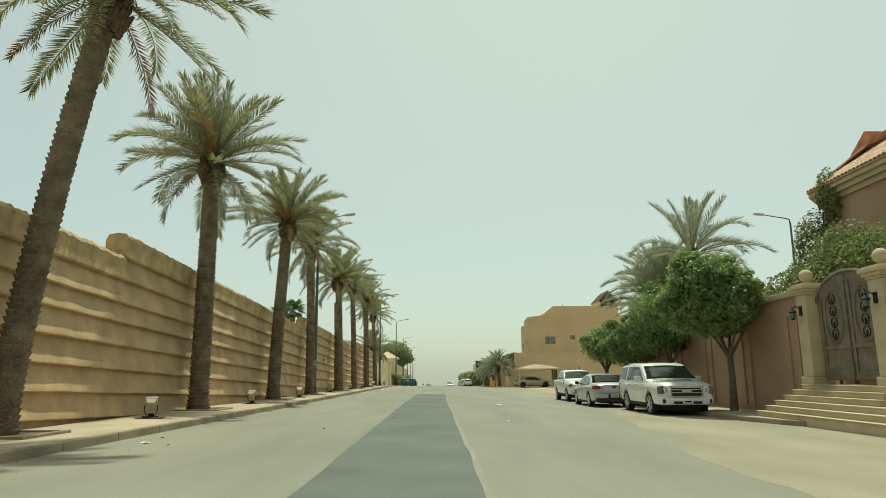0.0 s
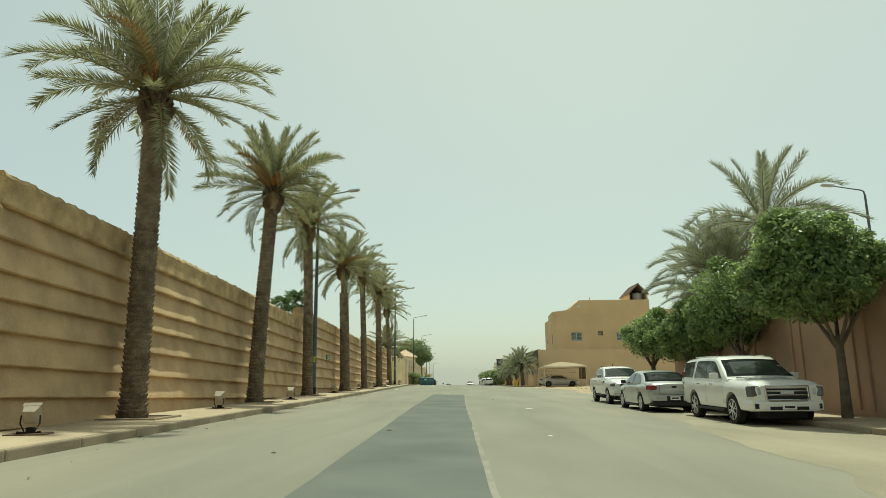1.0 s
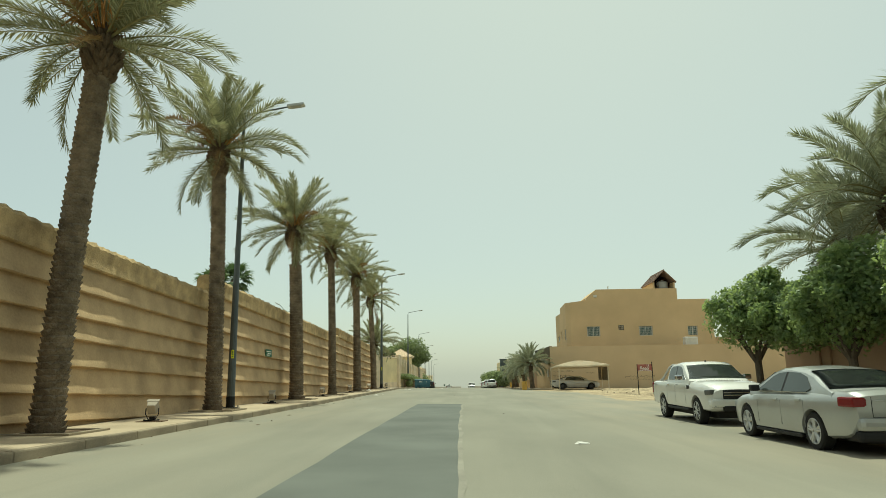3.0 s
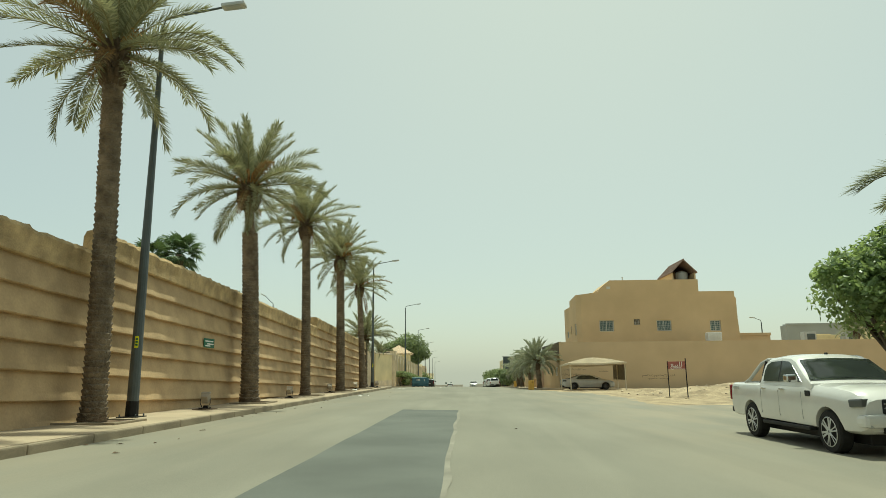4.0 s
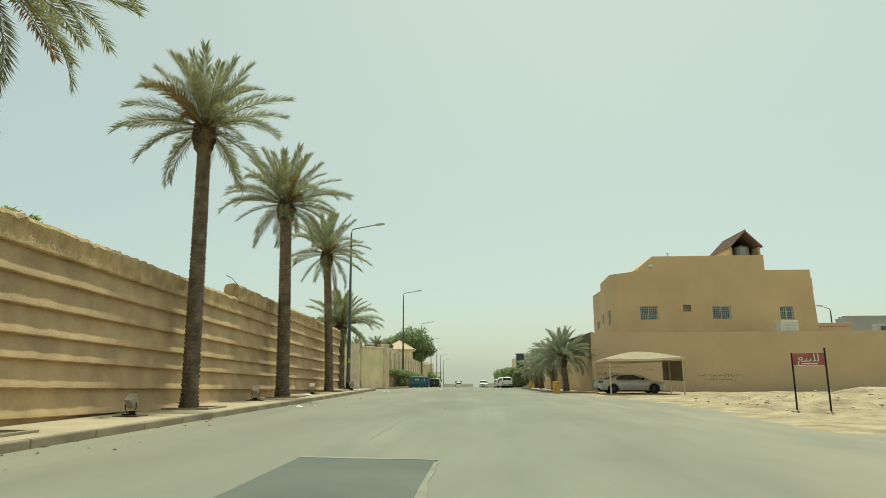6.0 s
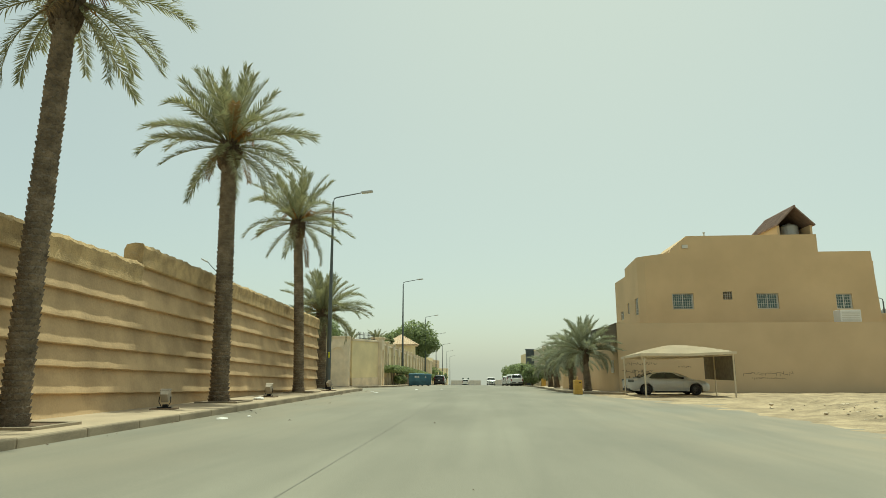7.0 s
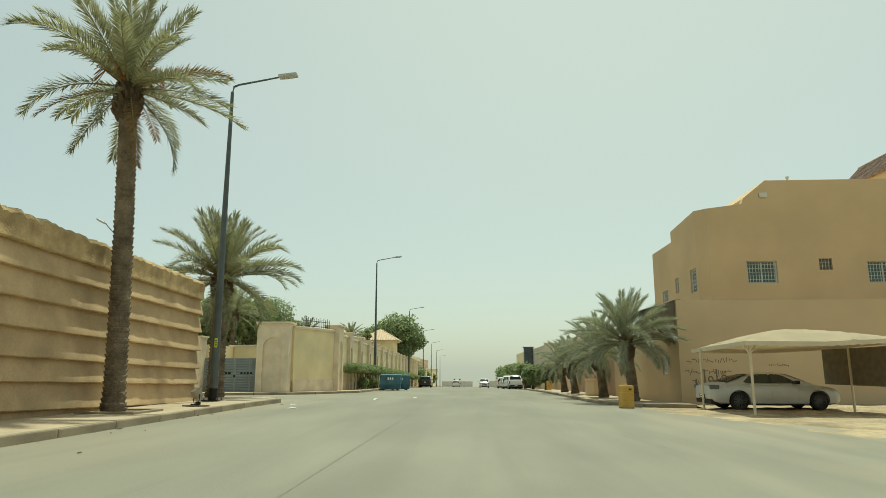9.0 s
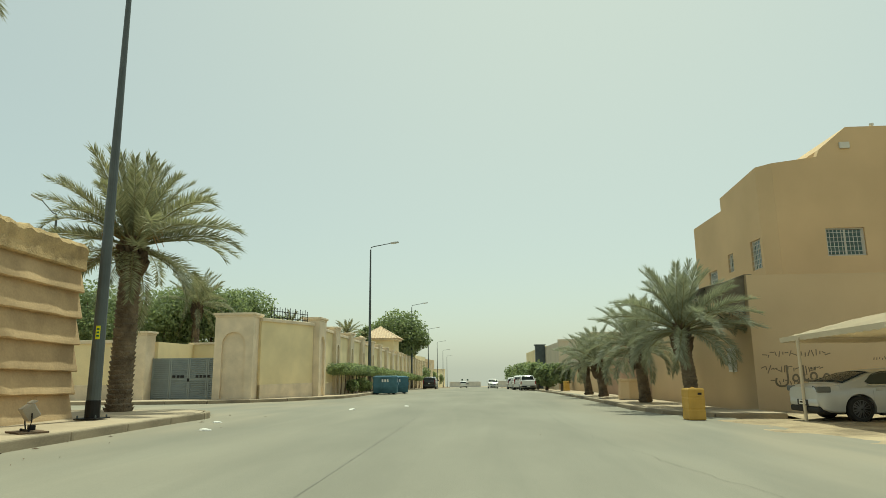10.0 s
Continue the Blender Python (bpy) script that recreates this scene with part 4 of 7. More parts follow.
# dry leaf scraps and grit swept along the left kerb
rng_l = random.Random(9)
scraps = bmesh.new()
for i in range(130):
    y = rng_l.uniform(6, 92)
    off = rng_l.random() ** 2.2
    x = kx(y) + 0.05 + off * 1.6 if rng_l.random() < 0.93 else kx(y) + rng_l.uniform(0.3, 9.0)
    s, a = 0.012 + 0.045 * rng_l.random() ** 2.5, rng_l.uniform(0, 6.3)
    u, v = Vector((math.cos(a), math.sin(a), 0)) * s * 1.6, Vector((-math.sin(a), math.cos(a), 0)) * s * 0.6
    c = Vector((x, y, gz(x, y) + 0.012))
    q = [scraps.verts.new(p) for p in (c - u, c - v + Vector((0, 0, 0.012)), c + u, c + v + Vector((0, 0, 0.02)))]
    scraps.faces.new(q)
tagged(part("leaf_scraps", scraps, SOIL), "scattered dry leaf scraps and grit on the road", "litter", kind="stuff")

# stones and rubble in the sand
rng_s = random.Random(5)
rubble = bmesh.new()
for i in range(520):
    x, y = rng_s.gauss(19, 5.5), rng_s.gauss(71, 3.2)
    if x < 12 or y < 65.5:
        continue
    s = 0.02 + 0.09 * rng_s.random() ** 2.5
    vs = bmesh.ops.create_icosphere(rubble, subdivisions=1, radius=s)["verts"]
    z = gz(x, y) + 0.05 + 0.72 * math.exp(-((x - 20) / 6.0) ** 2 - ((y - 72) / 4.0) ** 2) + 0.24 * noise.noise((x * 0.55, y * 0.55, 1)) + 0.17 * noise.noise((x * 1.5, y * 1.5, 3))
    for v in vs:
        v.co = Vector((v.co.x * rng_s.uniform(0.7, 1.4), v.co.y, v.co.z * 0.7)) + Vector((x, y, z))
tagged(part("rubble", rubble, RUBBLE), "loose stones scattered over the sand heap", "rubble", kind="stuff")


# ---- vehicles: local x runs forward, y to the left ----
def car(name, spec, paint, label, at, turn, group="", size=1.0):
    c = thing(name, label, spec.get("category", "car"), at, turn, group)
    c.scale = (size, size, size)
    W, r = spec["W"] / 2, spec["r"]
    st = np.array(spec["stations"], float)  # x, bottom, shoulder, top, half width
    xs = np.linspace(st[0, 0], st[-1, 0], 45)
    bm = bmesh.new()
    rows = []
    for x in xs:
        zb, zs, zt, w = (np.interp(x, st[:, 0], st[:, i]) for i in range(1, 5))
        prof = [(0, zb), (w * 0.86, zb), (w * 0.965, zb + 0.05), (w * 0.995, zb + 0.2), (w, (zb + zs) / 2 + 0.06), (w * 0.995, zs - 0.12), (w * 0.965, zs - 0.01), (w * 0.90, zs + (zt - zs) * 0.55), (w * 0.72, zt - 0.012), (w * 0.35, zt + 0.008), (0, zt + 0.014)]
        ring = prof + [(-y, z) for y, z in prof[-2:0:-1]]
        rows.append([bm.verts.new((x, y, z)) for y, z in ring])
    for a, b in zip(rows, rows[1:]):
        k = len(a)
        for i in range(k):
            bm.faces.new((a[i], a[(i + 1) % k], b[(i + 1) % k], b[i]))
    bm.faces.new(rows[0]), bm.faces.new(rows[-1])
    body = part("body", bm, paint, c)
    knives = []
    for ax in spec["axles"]:
        for s in (1, -1):
            y0, y1 = sorted((s * (W - 0.36), s * (W + 0.2)))
            knives.append(lathe([(r * 1.17, y0), (r * 1.17, y1)], 28, m=Matrix.Translation((ax, 0, r)), axis="y"))
    if "bed" in spec:
        x0, x1, zf = spec["bed"]
        knives.append(box(x0, x1, -W + 0.13, W - 0.13, zf, 3))
    cut(body, knives)
    body.data.set_sharp_from_angle(angle=radians(32))
    part("underbody", box(st[0, 0] + 0.25, st[-1, 0] - 0.3, -W + 0.38, W - 0.38, 0.2, np.interp(0, st[:, 0], st[:, 2]) - 0.15, 0.03), TRIM, c)
    # cabin
    cab = spec["cabin"]  # roof line of (x, z) from the back to the front; base height and half widths
    cx, cz = np.array(cab["line"], float).T
    zb0, wb, wr, H = cab["base"], cab["wb"], cab["wr"], max(cz)

    def side(z):
        return wb + (wr - wb) * (z - zb0) / (H - zb0)

    bm, rows = bmesh.new(), []
    for x in sorted(set(np.linspace(cx[0], cx[-1], 36)) | set(cx)):
        h = max(float(np.interp(x, cx, cz)), zb0 + 0.02)
        e = min(0.16, (h - zb0) * 0.6)
        w1 = side(h - e)
        prof = [(wb, zb0 - 0.06), (w1, h - e), (w1 - e * 0.22, h - e * 0.42), (w1 - e * 0.75, h - e * 0.08), (w1 * 0.45, h + 0.012), (0, h + 0.02)]
        ring = prof + [(-y, z) for y, z in prof[-2::-1]]
        rows.append([bm.verts.new((x, y, z)) for y, z in ring])
    for a, b in zip(rows, rows[1:]):
        for i in range(len(a) - 1):
            bm.faces.new((a[i], a[i + 1], b[i + 1], b[i]))
    bm.faces.new(rows[0]), bm.faces.new(rows[-1])
    roof = part("cabin", bm, paint, c, smooth=True)
    roof.data.set_sharp_from_angle(angle=radians(30))
    for poly in spec["side_glass"]:
        for s in (1, -1):
            bm = bmesh.new()
            outer = [bm.verts.new((x, s * (side(z) + 0.010), z)) for x, z in poly]
            inner = [bm.verts.new((x, s * (side(z) - 0.03), z)) for x, z in poly]
            bm.faces.new(outer), bm.faces.new(inner)
            for i in range(len(poly)):
                j = (i + 1) % len(poly)
                bm.faces.new((outer[i], outer[j], inner[j], inner[i]))
            part("side_window", bm, CARGLASS, c, "dark tinted glass")
    for poly in spec["pillars"]:
        for s in (1, -1):
            bm = bmesh.new()
            outer = [bm.verts.new((x, s * (side(z) + 0.008), z)) for x, z in poly]
            inner = [bm.verts.new((x, s * (side(z) - 0.03), z)) for x, z in poly]
            bm.faces.new(outer), bm.faces.new(inner)
            for i in range(len(poly)):
                j = (i + 1) % len(poly)
                bm.faces.new((outer[i], outer[j], inner[j], inner[i]))
            part("pillar_trim", bm, TRIM, c, "black pillar trim")
    for nm, (xa, xb) in (("windshield", spec["windshield"]), ("rear_window", spec["rear_glass"])):
        bm, rows = bmesh.new(), []
        for x in np.linspace(xa, xb, 7):
            h = float(np.interp(x, cx, cz))
            e = min(0.16, (h - zb0) * 0.6)
            w1 = side(h - e) - e * 0.75 + 0.02
            row = []
            for f in np.linspace(-1, 1, 9):
                y = f * w1
                base = np.interp(abs(y), [0, (side(h - e)) * 0.45, side(h - e) - e * 0.75], [h + 0.02, h + 0.012, h - e * 0.08])
                row.append((x, y, float(base) + 0.012))
            rows.append([bm.verts.new(p) for p in row])
        for a, b in zip(rows, rows[1:]):
            for i in range(len(a) - 1):
                bm.faces.new((a[i], a[i + 1], b[i + 1], b[i]))
        bmesh.ops.solidify(bm, geom=bm.faces, thickness=0.008)
        part(nm, bm, CARGLASS, c, "dark reflecting glass", smooth=True)
    # wheels
    for ax in spec["axles"]:
        for s in (1, -1):
            hub = Matrix.Translation((ax, s * (W - 0.135), r))
            wd = 0.12
            tyre = lathe([(r * 0.66, -wd), (r * 0.93, -wd), (r, -wd * 0.7), (r, wd * 0.7), (r * 0.93, wd), (r * 0.66, wd), (r * 0.62, 0), (r * 0.66, -wd)], 28, m=Matrix.Identity(4), axis="y")
            wheel = part("wheel", tyre, RUBBER, c, "black tyre", at=hub)
            bm = lathe([(r * 0.64, s * 0.02), (r * 0.71, s * wd * 0.98), (r * 0.66, s * wd * 1.06), (r * 0.62, s * wd * 0.6), (r * 0.60, s * 0.02)], 28, axis="y")
            for k in range(spec.get("spokes", 5)):
                a = 2 * math.pi * k / spec.get("spokes", 5) + 0.3
                for da in (-0.16, 0.16):
                    d0, d1 = Vector((math.cos(a), 0, math.sin(a))), Vector((math.cos(a + da), 0, math.sin(a + da)))
                    tube([d0 * r * 0.08 + Vector((0, s * wd * 0.72, 0)), d1 * r * 0.35 + Vector((0, s * wd * 0.82, 0)), d1 * r * 0.64 + Vector((0, s * wd * 0.8, 0))], [0.05, 0.030, 0.034], 5, bm)
            lathe([(r * 0.15, s * wd * 0.6), (r * 0.15, s * wd * 0.85), (r * 0.1, s * wd * 0.92)], 12, bm, axis="y")
            part("rim", bm, spec.get("rim", ALLOY), wheel, "bright alloy rim")
            part("brake_disc", lathe([(r * 0.56, s * 0.01), (r * 0.56, s * 0.03)], 20, axis="y"), RIMDARK, wheel)
    # lamps, grille, bumpers, plates and trim, given as boxes
    for nm, m, text, (x0, x1, y0, y1, z0, z1), bv, tilt in spec["bits"]:
        for s in ((1, -1) if y0 > 0.02 else (1,)):
            a, b = sorted((s * y0, s * y1))
            mid = Vector(((x0 + x1) / 2, (a + b) / 2, (z0 + z1) / 2))
            mm = Matrix.Translation(mid) @ Euler((0, radians(tilt[0]), radians(tilt[1] * s))).to_matrix().to_4x4()
            part(nm, box(-(x1 - x0) / 2, (x1 - x0) / 2, -(b - a) / 2, (b - a) / 2, -(z1 - z0) / 2, (z1 - z0) / 2, bv, m=mm), {"paint": paint}.get(m, m), c, text)
    for x in spec["seams"]:
        for s in (1, -1):
            zs = float(np.interp(x, st[:, 0], st[:, 2]))
            zb = float(np.interp(x, st[:, 0], st[:, 1]))
            w = float(np.interp(x, st[:, 0], st[:, 4]))
            part("door_seam", box(x - 0.003, x + 0.003, min(s * (w - 0.03), s * (w + 0.002)), max(s * (w - 0.03), s * (w + 0.002)), zb + 0.16, zs - 0.1), SEAM, c)
    return c


SUV = dict(category="suv", W=2.04, r=0.405, axles=(1.53, -1.42), spokes=6,
    stations=((-2.59, 0.60, 1.10, 1.16, 0.90), (-2.54, 0.46, 1.14, 1.20, 0.97), (-2.3, 0.40, 1.16, 1.21, 1.0), (-1.0, 0.38, 1.17, 1.22, 1.02), (1.0, 0.38, 1.16, 1.22, 1.02), (1.3, 0.38, 1.14, 1.25, 1.02), (2.0, 0.38, 1.11, 1.23, 1.015), (2.36, 0.38, 1.07, 1.19, 0.985), (2.48, 0.40, 1.02, 1.15, 0.95), (2.56, 0.42, 0.96, 1.10, 0.90), (2.585, 0.46, 0.92, 1.06, 0.87)),
    cabin=dict(line=((-2.54, 1.18), (-2.42, 1.66), (-2.32, 1.79), (-2.2, 1.84), (-1.2, 1.89), (-0.2, 1.895), (0.22, 1.87), (0.42, 1.80), (1.26, 1.22)), base=1.16, wb=0.985, wr=0.84),
    side_glass=(((0.86, 1.24), (0.40, 1.62), (0.26, 1.71), (0.10, 1.75), (-0.33, 1.765), (-0.33, 1.24)), ((-0.37, 1.24), (-0.37, 1.765), (-1.12, 1.76), (-1.20, 1.72), (-1.38, 1.24)), ((-1.60, 1.25), (-1.42, 1.72), (-1.34, 1.76), (-2.20, 1.73), (-2.28, 1.70), (-2.42, 1.27))),
    pillars=(((-0.332, 1.24), (-0.332, 1.765), (-0.368, 1.765), (-0.368, 1.24)),), windshield=(0.47, 1.16), rear_glass=(-2.50, -2.36), seams=(0.96, -0.35, -1.34),
    bits=[("grille", TRIM, "black grille", (2.50, 2.605, -0.53, 0.53, 0.70, 1.03), 0.05, (-6, 0)),
          ("grille_surround", CHROME, "chrome grille surround", (2.50, 2.615, -0.57, 0.57, 1.025, 1.065), 0.012, (-6, 0)), ("grille_surround", CHROME, "chrome grille surround", (2.55, 2.64, -0.50, 0.50, 0.665, 0.705), 0.012, (-6, 0)), ("grille_surround", CHROME, "chrome grille surround", (2.53, 2.63, 0.52, 0.57, 0.69, 1.04), 0.012, (-6, 0)),
          ("grille_bar", CHROME, "chrome bar", (2.55, 2.625, -0.52, 0.52, 0.80, 0.83), 0.008, (-8, 0)), ("grille_bar", CHROME, "chrome bar", (2.54, 2.618, -0.52, 0.52, 0.90, 0.93), 0.008, (-8, 0)), ("grille_bar", CHROME, "chrome bar", (2.53, 2.612, -0.52, 0.52, 0.98, 1.0), 0.008, (-8, 0)),
          ("badge", GREYMETAL, "plain grey badge", (2.60, 2.635, -0.17, 0.17, 0.84, 0.91), 0.01, (-8, 0)),
          ("headlight", SMOKED, "clear headlight in a dark housing", (2.36, 2.575, 0.60, 0.97, 0.77, 1.03), 0.04, (-6, -20)), ("headlight_rim", CHROME, "chrome headlight edge", (2.37, 2.588, 0.60, 0.97, 1.022, 1.04), 0.006, (-6, -20)), ("headlight_lens", LAMPCLEAR, "", (2.50, 2.60, 0.66, 0.76, 0.82, 1.0), 0.03, (-6, -20)), ("headlight_lens", LAMPCLEAR, "", (2.46, 2.56, 0.80, 0.88, 0.84, 1.0), 0.03, (-6, -20)), ("headlight_bezel", TRIM, "", (2.36, 2.54, 0.59, 0.955, 0.78, 1.05), 0.03, (-6, -20)),
          ("bumper", "paint", "", (2.38, 2.66, -0.82, 0.82, 0.40, 0.66), 0.07, (0, 0)), ("bumper_corner", "paint", "", (2.22, 2.60, 0.70, 0.98, 0.40, 0.72), 0.10, (0, -18)),
          ("air_intake", TRIM, "black intake", (2.55, 2.668, -0.50, 0.50, 0.44, 0.53), 0.02, (0, 0)), ("fog_lamp_recess", TRIM, "", (2.50, 2.645, 0.60, 0.86, 0.47, 0.60), 0.02, (0, -16)), ("fog_lamp", LAMPCLEAR, "", (2.55, 2.652, 0.66, 0.80, 0.50, 0.57), 0.02, (0, -16)),
          ("number_plate", WHITE, "blank white number plate", (2.665, 2.685, -0.18, 0.18, 0.45, 0.58), 0.004, (0, 0)), ("plate_bar", TRIM, "", (2.684, 2.69, -0.13, 0.13, 0.49, 0.54), 0.0, (0, 0)),
          ("mirror", "paint", "white wing mirror", (0.66, 0.82, 1.03, 1.27, 1.22, 1.40), 0.05, (0, 0)), ("door_handle", CHROME, "", (0.02, 0.22, 1.005, 1.045, 1.05, 1.09), 0.01, (0, 0)), ("door_handle", CHROME, "", (-1.0, -0.8, 1.005, 1.045, 1.05, 1.09), 0.01, (0, 0)),
          ("running_board", TRIM, "", (-0.95, 1.05, 0.86, 1.05, 0.33, 0.40), 0.02, (0, 0)), ("roof_rail", GREYMETAL, "", (-1.9, 0.0, 0.66, 0.695, 1.87, 1.905), 0.012, (0, 0)),
          ("taillight", LAMPRED, "red taillight", (-2.56, -2.42, 0.80, 0.97, 0.85, 1.45), 0.03, (8, 0)), ("wiper", TRIM, "", (1.18, 1.22, 0.1, 0.7, 1.25, 1.27), 0.004, (0, 0)),
          ("rear_bumper", "paint", "", (-2.66, -2.40, -0.93, 0.93, 0.46, 0.66), 0.05, (0, 0)), ("rear_plate", WHITE, "blank white number plate", (-2.64, -2.60, -0.18, 0.18, 0.86, 1.0), 0.004, (0, 0))])
SEDAN = dict(W=1.93, r=0.345, axles=(1.47, -1.40), spokes=5,
    stations=((-2.585, 0.60, 0.96, 1.03, 0.80), (-2.55, 0.42, 1.00, 1.08, 0.86), (-2.42, 0.30, 1.03, 1.115, 0.905), (-1.7, 0.24, 1.01, 1.10, 0.95), (-1.0, 0.23, 0.99, 1.08, 0.965), (0.8, 0.23, 0.96, 1.04, 0.965), (1.2, 0.23, 0.93, 1.02, 0.96), (1.9, 0.23, 0.86, 0.94, 0.93), (2.3, 0.24, 0.78, 0.85, 0.86), (2.52, 0.28, 0.68, 0.74, 0.74), (2.57, 0.36, 0.60, 0.66, 0.66)),
    cabin=dict(line=((-2.05, 1.07), (-1.25, 1.40), (-0.9, 1.48), (-0.3, 1.54), (0.1, 1.53), (0.42, 1.46), (1.30, 1.01)), base=1.0, wb=0.91, wr=0.66),
    side_glass=(((0.92, 1.06), (0.36, 1.36), (0.15, 1.42), (-0.16, 1.44), (-0.16, 1.05)), ((-0.24, 1.05), (-0.24, 1.44), (-0.70, 1.42), (-1.02, 1.34), (-1.28, 1.12), (-1.15, 1.06))),
    pillars=(((-0.162, 1.05), (-0.162, 1.44), (-0.238, 1.44), (-0.238, 1.05)),), windshield=(0.46, 1.22), rear_glass=(-1.92, -1.0), seams=(0.85, -0.2, -1.12),
    bits=[("taillight", LAMPRED, "red taillight", (-2.60, -2.24, 0.50, 0.925, 0.83, 1.0), 0.035, (0, 13)), ("boot_trim", GREYMETAL, "", (-2.60, -2.54, -0.52, 0.52, 0.925, 0.945), 0.006, (0, 0)), ("boot_seam", TRIM, "", (-2.592, -2.5, 0.535, 0.543, 0.66, 1.0), 0.0, (0, 0)), ("boot_seam", TRIM, "", (-2.592, -2.5, -0.54, 0.54, 0.655, 0.663), 0.0, (0, 0)),
          ("badge", BLACKMETAL, "plain dark oval badge", (-2.61, -2.57, -0.09, 0.09, 0.90, 0.97), 0.015, (0, 0)), ("bumper", "paint", "", (-2.64, -2.30, -0.80, 0.80, 0.42, 0.66), 0.09, (0, 0)), ("bumper_valance", TRIM, "", (-2.62, -2.20, -0.82, 0.82, 0.25, 0.43), 0.06, (0, 0)), ("plate_recess", TRIM, "", (-2.648, -2.60, -0.30, 0.30, 0.44, 0.61), 0.01, (0, 0)),
          ("number_plate", WHITE, "blank white number plate", (-2.66, -2.63, -0.18, 0.18, 0.47, 0.60), 0.004, (0, 0)), ("plate_bar", TRIM, "", (-2.666, -2.66, -0.13, 0.13, 0.51, 0.56), 0.0, (0, 0)),
          ("mirror", TRIM, "black wing mirror", (0.70, 0.88, 0.93, 1.12, 1.03, 1.17), 0.04, (0, 0)), ("door_handle", "paint", "", (-0.08, 0.12, 0.945, 0.985, 0.86, 0.90), 0.012, (0, 0)), ("door_handle", "paint", "", (-1.04, -0.84, 0.945, 0.985, 0.88, 0.92), 0.012, (0, 0)),
          ("headlight", LAMPCLEAR, "clear headlight", (2.15, 2.42, 0.52, 0.86, 0.64, 0.78), 0.04, (0, -28)), ("grille", TRIM, "black grille", (2.50, 2.59, -0.45, 0.45, 0.50, 0.68), 0.02, (0, 0)), ("sill", TRIM, "", (-0.95, 1.05, 0.80, 0.955, 0.19, 0.26), 0.02, (0, 0)),
          ("window_trim", CHROME, "", (-1.25, 0.98, 0.895, 0.915, 1.035, 1.05), 0.004, (0, 0))])
